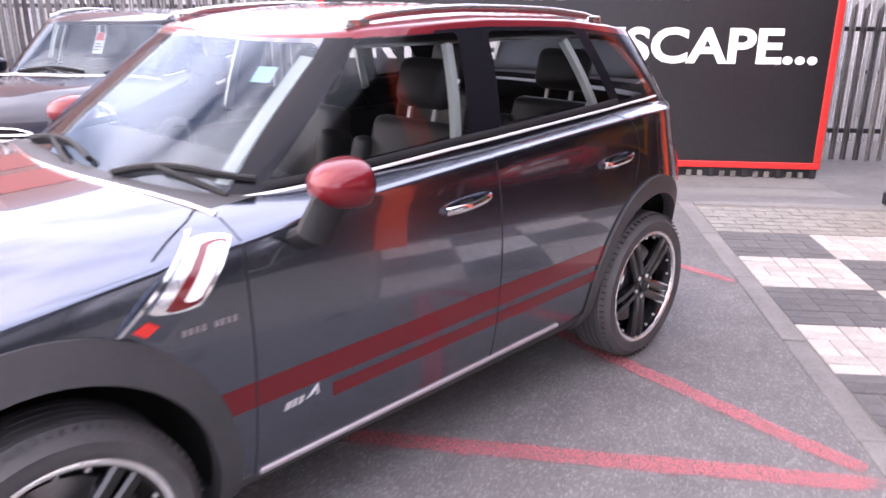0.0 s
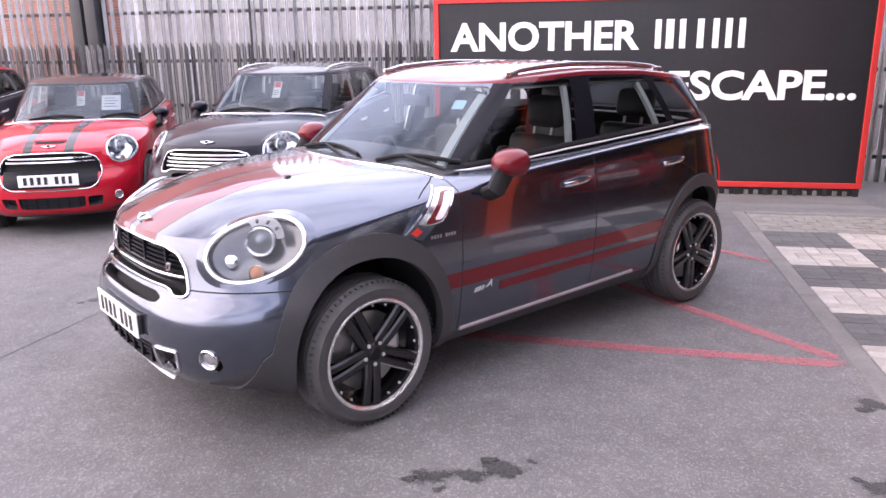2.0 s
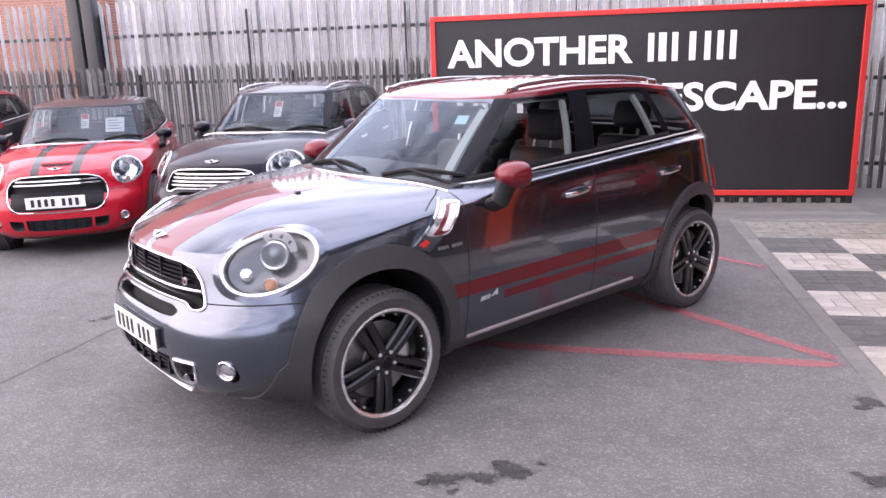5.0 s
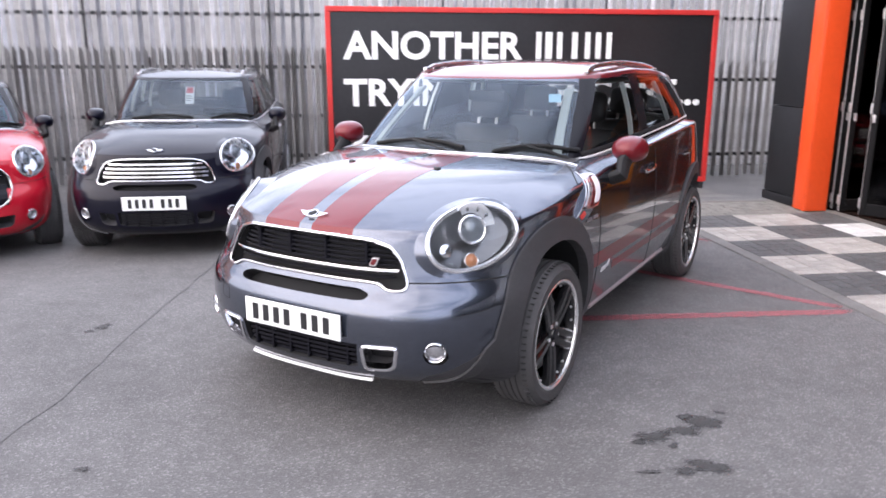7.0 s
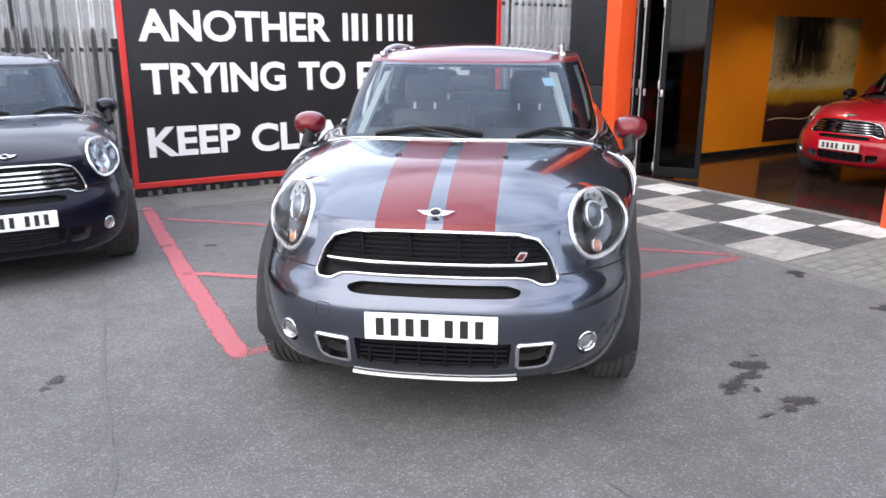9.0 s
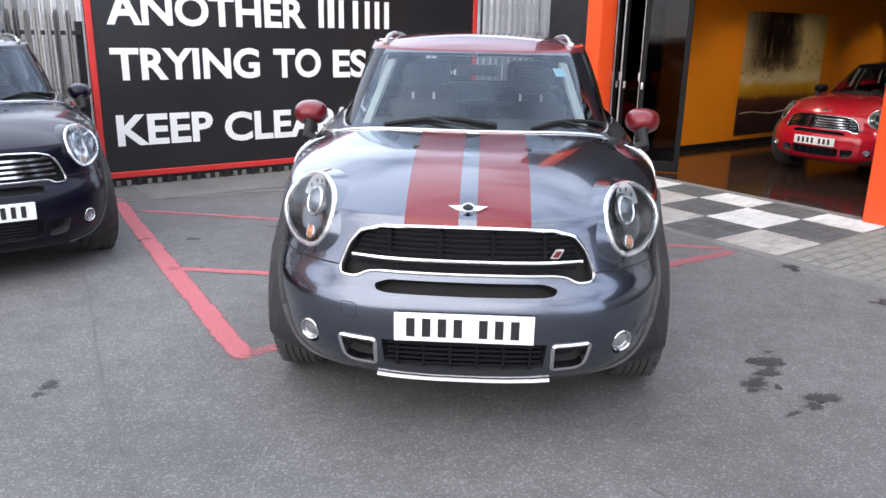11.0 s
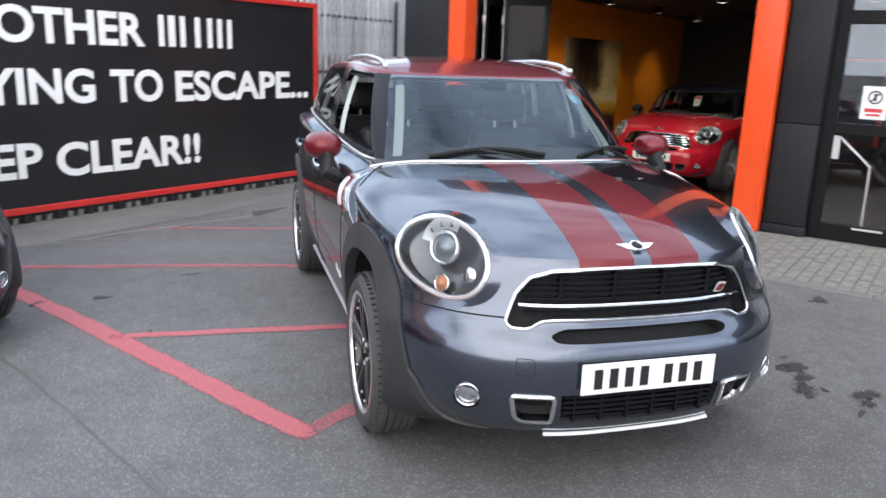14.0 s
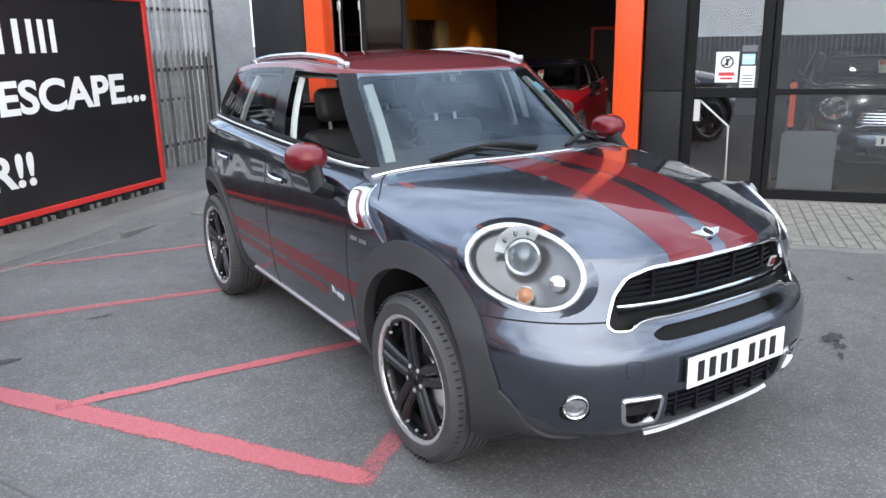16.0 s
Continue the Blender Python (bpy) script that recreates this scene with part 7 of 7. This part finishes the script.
    hull_band(B, "chrome_frame", symmetric(MOUTH if style == "jcw" else GRILLE), "front", [(-0.007, -0.012), (-0.0065, 0.005), (-0.002, 0.008), (0.003, 0.008), (0.0065, 0.004), (0.007, -0.012)], M_CHROME, gr, "", True, lift=0.001, T=T)

    def bar_line(n_, z, x0, x1, section, material, depth, parent, lab=""):
        P, N = [], []
        for x in np.linspace(x0, x1, 25):
            p = B.front(x, z)
            nn = B.normal(p)
            nn.z = 0.1
            P.append(p - nn.normalized() * depth)
            N.append(nn.normalized())
        bm = bmesh.new()
        sweep(bm, P, N, section)
        return trim(n_, bm, material, parent, lab)
    if style == "sport":
        bar_line("chrome_bar", 0.757, -0.455, 0.455, [(-0.006, -0.01), (0.006, -0.01), (0.0055, 0.005), (0, 0.008), (-0.0055, 0.005)], M_CHROME, 0.010, gr)
        for z in (0.776, 0.796, 0.816, 0.836, 0.856):
            w = 0.44 - max(0, z - 0.80) * 0.7
            bar_line("slat", z, -w, w, [(-0.0045, -0.012), (0.0045, -0.012), (0.0045, 0.006), (-0.0045, 0.006)], M_GLOSSBLACK, 0.034, gr)
        for x in (-0.3, -0.1, 0.1, 0.3):
            p = B.front(x, 0.81)
            trim("divider", box(x - 0.008, x + 0.008, p.y + 0.022, p.y + 0.052, 0.770, 0.868, 0.003, 1), M_GLOSSBLACK, gr)
        bar_line("slat", 0.728, -0.44, 0.44, [(-0.005, -0.012), (0.005, -0.012), (0.005, 0.006), (-0.005, 0.006)], M_GLOSSBLACK, 0.030, gr)
        # small red and silver emblem on the mesh
        ep = B.front(0.350, 0.790)
        eb = slab(rounded([(-0.027, -0.019), (0.006, -0.019), (0.027, 0.019), (-0.006, 0.019)], 0.007, 3), 0.006)
        bmesh.ops.translate(eb, vec=(ep.x, ep.y + 0.002, 0.790), verts=eb.verts)
        em = trim("emblem", eb, M_SATIN, gr, "plain slanted silver emblem shape")
        eb = slab(rounded([(-0.019, -0.013), (0.004, -0.013), (0.020, 0.013), (-0.003, 0.013)], 0.004, 2), 0.006)
        bmesh.ops.translate(eb, vec=(ep.x - 0.001, ep.y - 0.002, 0.790), verts=eb.verts)
        trim("emblem_core", eb, M_DARKRED, em, "plain red core of the emblem")
    else:
        for z in ((0.738, 0.772, 0.806, 0.842) if style != "jcw" else (0.80, 0.838)):
            w = 0.45 - max(0, z - 0.78) * 0.75
            bar_line("chrome_bar", z, -w, w, [(-0.010, -0.008), (0.010, -0.008), (0.008, 0.007), (-0.008, 0.007)], M_CHROME, 0.018, gr)
    # the sporty hatch has a wide black insert round its plate
    if style == "jcw":
        hull_sheet(B, "grille_insert", [(-0.455, 0.545), (0.455, 0.545), (0.455, 0.715), (-0.455, 0.715)], "front", -0.003, M_GLOSSBLACK, root, "gloss black grille insert", 14, T)
        # near-black patch on the bonnet skin paints the shade of the scoop opening
        hull_sheet(B, "scoop_shade", [(-0.14, 0.972), (0.14, 0.972), (0.14, 0.988), (-0.14, 0.988)], "front", -0.004, M_DARKHOLE, bonnet, "dark patch for the shade inside the bonnet scoop", 8, T)
        hull_band(B, "scoop_lip", [(-0.155, 0.992), (0.155, 0.992)], "front", oval(0.014, 0.012, 8), paint, bonnet, "", False, lift=0.004, T=T)
    # slot and lower grille, the shade inside put into their near-black backs
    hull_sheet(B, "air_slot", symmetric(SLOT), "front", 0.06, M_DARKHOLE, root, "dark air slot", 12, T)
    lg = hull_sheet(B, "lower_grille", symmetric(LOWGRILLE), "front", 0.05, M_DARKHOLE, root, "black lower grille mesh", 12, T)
    for z in (0.350, 0.372, 0.394, 0.416, 0.438):
        bar_line("slat", z, -0.305, 0.305, [(-0.0055, -0.012), (0.0055, -0.012), (0.0055, 0.008), (-0.0055, 0.008)], M_GLOSSBLACK, 0.026, lg)
    for x in np.linspace(-0.26, 0.26, 6):
        p = B.front(float(x), 0.39)
        trim("divider", box(x - 0.006, x + 0.006, p.y + 0.012, p.y + 0.035, 0.338, 0.448, 0.002, 1), M_GLOSSBLACK, lg)
    for s in (1, -1):
        dm = [(x * s, z) for x, z in DUCT]
        dk = hull_sheet(B, "air_duct", dm, "front", 0.075, M_DARKHOLE, root, "side air duct with chrome frame" if style == "sport" else "dark side air duct", 8, T)
        if style == "sport":
            hull_band(B, "duct_frame", dm, "front", [(-0.0085, -0.03), (-0.008, 0.004), (0, 0.008), (0.008, 0.004), (0.0085, -0.03)], M_CHROME, dk, "chrome duct frame", True, lift=0.001, T=T)
        # recess side walls
        wall_bm = bmesh.new()
        e0 = [B.front(x, z) for x, z in dense(dm, 0.03)]
        ra = [wall_bm.verts.new(p) for p in e0]
        rb3 = [wall_bm.verts.new(p - B.normal(p) * 0.075) for p in e0]
        for j in range(len(ra)):
            wall_bm.faces.new((ra[j], ra[(j + 1) % len(ra)], rb3[(j + 1) % len(ra)], rb3[j]))
        trim("duct_wall", wall_bm, M_PLASTIC, dk)
    # walls painted near black, so the shade of the openings is in their colour
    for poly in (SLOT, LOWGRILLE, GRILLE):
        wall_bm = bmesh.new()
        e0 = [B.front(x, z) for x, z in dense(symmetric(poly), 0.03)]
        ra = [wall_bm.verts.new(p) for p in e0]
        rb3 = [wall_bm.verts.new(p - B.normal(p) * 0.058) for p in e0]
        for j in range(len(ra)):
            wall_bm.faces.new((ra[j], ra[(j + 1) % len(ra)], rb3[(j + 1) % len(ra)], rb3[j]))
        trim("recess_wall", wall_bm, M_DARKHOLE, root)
    if style == "sport":
        hull_band(B, "lip_strip", [(x, 0.262 + 0.016 * (x / 0.34) ** 2) for x in np.linspace(-0.345, 0.345, 32)], "front", oval(0.0040, 0.008, 10), M_LIPSILVER, root, "satin silver lip strip", lift=0.011, T=T)
        tp = [(-0.484, 0.531), (-0.422, 0.527), (-0.422, 0.586), (-0.484, 0.590)]
        hull_band(B, "tow_cover", rounded(tp, 0.012, 3), "front", oval(0.0016, 0.001, 6), M_GAPSHADE_SEAL, root, "dark gap line round the square tow eye cover", True, T=T, step=0.01)
    # number plate
    plate_y = min(B.front(0.0, 0.52).y, -2.11)
    pz0, pz1, pw = (0.463, 0.578, 0.535) if style in ("sport",) else (0.572, 0.690, 0.52) if style == "jcw" else (0.475, 0.590, 0.50)
    plate_bars(root, plate_y * sy - 0.012, pz0 * sz, pz1 * sz, pw)
    trim("plate_holder", box(-0.25, 0.25, plate_y - 0.010, plate_y + 0.05, pz0 + 0.01, pz1 - 0.01, 0.004, 1), M_PLASTIC)
    # winged badge as a plain shape
    bp0 = B.front(0.0, 0.945)
    bn = B.normal(bp0)
    bu = Vector((1, 0, 0))
    bv = bn.cross(bu).normalized() * -1
    bv = bv if bv.z > 0 else -bv
    wing = bmesh.new()
    lo = [bp0 + bu * x + bv * z for x, z in ((-0.078, 0.014), (-0.03, 0.016), (0.03, 0.016), (0.078, 0.014), (0.045, -0.012), (0.02, -0.020), (-0.02, -0.020), (-0.045, -0.012))]
    va, vb = [wing.verts.new(p + bn * 0.001) for p in lo], [wing.verts.new(p + bn * 0.009) for p in lo]
    wing.faces.new(vb)
    for i in range(8):
        j = (i + 1) % 8
        wing.faces.new((va[i], va[j], vb[j], vb[i]))
    bd = trim("bonnet_badge", wing, M_CHROME, bonnet, "plain winged chrome badge shape")
    trim("badge_centre", disc(bmesh.new(), bp0 + bn * 0.0095, bu, bv, 0.024, 0.024, 20, 0.003), M_GLOSSBLACK, bonnet)
    rim_bm = bmesh.new()
    sweep(rim_bm, [bp0 + bn * 0.010 + bu * (0.024 * math.cos(2 * math.pi * i / 24)) + bv * (0.024 * math.sin(2 * math.pi * i / 24)) for i in range(24)], [bn] * 24, oval(0.004, 0.004, 6), True)
    trim("badge_rim", rim_bm, M_CHROME, bonnet)
    # washers and wipers
    for s in (1, -1):
        p = B.top(s * 0.257, -1.35)
        trim("washer_jet", box(p.x - 0.014, p.x + 0.014, p.y - 0.012, p.y + 0.014, p.z - 0.004, p.z + 0.009, 0.004, 2), M_PLASTIC, bonnet)
    for x0, x1 in ((-0.47, 0.12), (0.30, 0.69)):
        P, N = [], []
        for t in np.linspace(0, 1, 14):
            x = x0 + (x1 - x0) * t
            z = 1.118 + 0.030 * math.sin(math.pi * t) + 0.012 * t
            p = K.front(x, z)
            n = K.normal(p)
            P.append(p + n * 0.016)
            N.append(n)
        wb = bmesh.new()
        sweep(wb, P, N, [(-0.007, -0.014), (0.007, -0.014), (0.009, 0.002), (0.003, 0.010), (-0.003, 0.010), (-0.009, 0.002)])
        wiper = trim("wiper", wb, M_STEM, root, "black wiper arm and blade")
        ab = bmesh.new()
        xa = x0 + (x1 - x0) * 0.42
        pa = K.front(xa, 1.146) + K.normal(K.front(xa, 1.146)) * 0.024
        pq = K.front(x1 - 0.02, 1.095)
        pb_ = pq + K.normal(pq) * 0.010
        sweep(ab, [pa, pa * 0.5 + pb_ * 0.5 + Vector((0, -0.006, 0.006)), pb_], [(0, -0.5, 1)] * 3, oval(0.008, 0.006, 8))
        trim("wiper_arm", ab, M_STEM, wiper)
    # cabin
    tub = box(-0.715, 0.715, -0.45, 1.50, 0.34, 1.02)
    bmesh.ops.delete(tub, geom=[f for f in tub.faces if f.calc_center_median().z > 1.0], context="FACES")
    trim("cabin_lining", tub, M_DASH, root, "dark cabin floor and door lining")
    trim("dashboard", box(-0.68, 0.68, -0.90, -0.44, 0.80, 1.055, 0.05, 3), M_DASH, root, "dark dashboard")
    trim("floor_pan", box(-0.70, 0.70, -1.0, 1.75, 0.22, 0.30, 0.02, 1), M_DARKHOLE)
    trim("bulkhead", box(-0.45, 0.45, -1.85, -0.90, 0.24, 0.80, 0.02, 1), M_DARKHOLE)
    for s in (1, -1):
        trim("door_lining", box(s * 0.70, s * 0.75, -0.72, 1.3, 0.30, 1.05, 0.02, 1), M_DASH)
    trim("parcel_shelf", box(-0.66, 0.66, 1.35, 1.70, 1.02, 1.07, 0.015, 1), M_DASH)
    trim("tail_panel", box(-0.62, 0.62, 1.66, 1.74, 0.3, 1.06, 0.02, 1), M_DASH)
    trim("headlining", box(-0.55, 0.55, -0.12, 1.35, 1.462, 1.475, 0.004, 1), M_LIGHTTRIM, root, "pale grey headlining")
    if detail:
        sw = bmesh.new()
        sweep(sw, [(0.175 * math.cos(2 * math.pi * i / 36), 0, 0.175 * math.sin(2 * math.pi * i / 36)) for i in range(36)], [(0, 1, 0)] * 36, oval(0.014, 0.014, 8), True)
        for a in (0, 180, 270):
            add_box(sw, 0.03, 0.17, -0.008, 0.008, -0.016, 0.016, m=Matrix.Rotation(radians(-a), 4, "Y"))
        add_box(sw, -0.06, 0.06, -0.02, 0.02, -0.05, 0.05, 0.015, 2)
        bmesh.ops.transform(sw, matrix=Matrix.Translation((-0.36, -0.36, 0.985)) @ Matrix.Rotation(radians(-24), 4, "X"), verts=sw.verts)
        trim("steering_wheel", sw, M_DASH, root, "dark steering wheel")
        rm = K.front(0.0, 1.425)
        trim("rear_view_mirror", box(-0.12, 0.12, rm.y + 0.075, rm.y + 0.11, 1.36, 1.425, 0.014, 2), M_DASH, root)
        sp_ = K.front(0.47, 1.40)
        stk = slab([(-0.035, -0.035), (0.035, -0.035), (0.035, 0.035), (-0.035, 0.035)], 0.001)
        sn = K.normal(sp_)
        bmesh.ops.transform(stk, matrix=Matrix.Translation(sp_ - sn * 0.006) @ sn.to_track_quat("-Y", "Z").to_matrix().to_4x4(), verts=stk.verts)
        trim("windscreen_sticker", stk, M_INKBLUE, root, "pale sticker inside the windscreen")
        for x, y in ((-0.36, -0.02), (0.36, -0.02), (-0.36, 0.88), (0.36, 0.88)):
            seat(root, x, y, 0)
        cd = box(-0.055, 0.055, -0.003, 0.003, -0.04, 0.04, 0.001, 1)
        bmesh.ops.transform(cd, matrix=Matrix.Translation((0.40, -0.62, 1.088)) @ Matrix.Rotation(radians(-50), 4, "X"), verts=cd.verts)
        trim("paper_slip", cd, M_PAPER, root, "white paper slip on the dashboard")
    else:
        def price_card(x, z, w, h, red):
            """A card hanging behind the windscreen, with a printed red head or plain grey lines."""
            m_ = Matrix.Translation((x, -0.40, z)) @ Matrix.Rotation(radians(-35), 4, "X")
            c_ = trim("hanging_card", box(-w, w, -0.003, 0.003, -h, h, 0.001, 1, m_), M_PAPER, root, "white price card behind the windscreen")
            if red:
                trim("card_head", box(-w * 0.8, w * 0.8, -0.0045, -0.0032, h * 0.25, h * 0.95, m=m_), M_INKRED, c_, "red card head")
            for k in range(3 if red else 4):
                zz = -h * 0.1 - k * h * 0.27 if red else h * 0.6 - k * h * 0.38
                trim("bar", box(-w * 0.7, w * (0.7 if k % 2 else 0.4), -0.0045, -0.0032, zz - h * 0.05, zz + h * 0.05, m=m_), M_GREYPANEL, c_)
        price_card(0.02, 1.33, 0.045, 0.10, True)
        if style == "jcw":
            price_card(0.36, 1.27, 0.11, 0.10, False)
        for x in (-0.36, 0.36):
            for yy in (0.0, 0.85):
                t = Matrix.Translation((x, yy + 0.22, 0.6)) @ Matrix.Rotation(radians(-14), 4, "X")
                trim("seat_back", box(-0.23, 0.23, -0.06, 0.07, 0.0, 0.56, 0.05, 2, t), M_SEAT)
                trim("headrest", box(-0.13, 0.13, -0.05, 0.05, 0.6, 0.78, 0.045, 2, t), M_SEAT)
    # tail lamps
    for s in (1, -1):
        p = B.side(1.72, 0.86, s)
        tl = bmesh.new()
        for q in range(1):
            P = [B.side(1.76, z, s) for z in np.linspace(0.76, 1.02, 8)]
            sweep(tl, [a + B.normal(a) * 0.004 for a in P], [B.normal(a) for a in P], oval(0.05, 0.016, 10))
        trim("tail_lamp", tl, M_INDRED, root, "red tail lamp")
    return root


M_LENSBALL = mat("projector_lens", (0.16, 0.18, 0.20), 0.03, metal=0.4, coat=0.5)
HULLS = prepared_hulls()

main_car = build_car("car", "dark grey metallic compact crossover with dark red roof, mirrors and stripes", M_GREYPAINT, M_REDROOF, M_REDROOF, "sport", stripes=M_REDROOF)
MAIN_PIVOT = Vector((-0.834, -0.994, 0.0))
main_car.matrix_world = Matrix.Translation(MAIN_PIVOT) @ Matrix.Rotation(radians(1.1), 4, "Z") @ Matrix.Translation(-MAIN_PIVOT) @ Matrix.Rotation(radians(-40), 4, "Z")

black_car = build_car("car", "black compact crossover with chrome slatted grille parked by the fence", M_BLACKPAINT, M_BLACKPAINT, M_BLACKPAINT, "slat", black_wheels=False, detail=False, scale=(0.928, 1.0, 0.972))
black_car.matrix_world = Matrix.Translation((-2.575, 3.62, ground_z(2.5))) @ Matrix.Rotation(radians(-0.7), 4, "Z")

HATCH = (0.965, 0.925, 0.905)
red_car = build_car("car", "red hatchback with black roof and bonnet stripes parked by the fence", M_REDPAINT, M_BLACKPAINT, M_BLACKPAINT, "jcw", scale=(0.90, 0.925, 0.92), stripes=M_STRIPEBLACK, detail=False, cladding=False)
red_car.matrix_world = Matrix.Translation((-4.92, 3.30, ground_z(2.6))) @ Matrix.Rotation(radians(23.5), 4, "Z")

show_car = build_car("car", "glossy red hatchback with chrome grille in the showroom", M_REDPAINT, M_BLACKPAINT, M_BLACKPAINT, "hatch", scale=(0.89, 0.855, 0.835), black_wheels=False, detail=False, cladding=False)
show_car.matrix_world = Matrix.Translation((7.62, 0.87, 0.006)) @ Matrix.Rotation(radians(-92), 4, "Z")

dark_car = build_car("car", "grey hatchback with chrome grille behind the shop window", M_GREYPAINT, M_BLACKPAINT, M_BLACKPAINT, "hatch", scale=HATCH, black_wheels=False, detail=False, cladding=False)
dark_car.matrix_world = Matrix.Translation((7.2, -3.5, 0.006)) @ Matrix.Rotation(radians(-90), 4, "Z")

side_car = build_car("car", "black compact crossover with red roof parked beside the red hatchback", M_BLACKPAINT, M_REDPAINT, M_REDPAINT, "slat", detail=False)
side_car.matrix_world = Matrix.Translation((-8.0, 4.3, ground_z(3.4))) @ Matrix.Rotation(radians(20), 4, "Z")
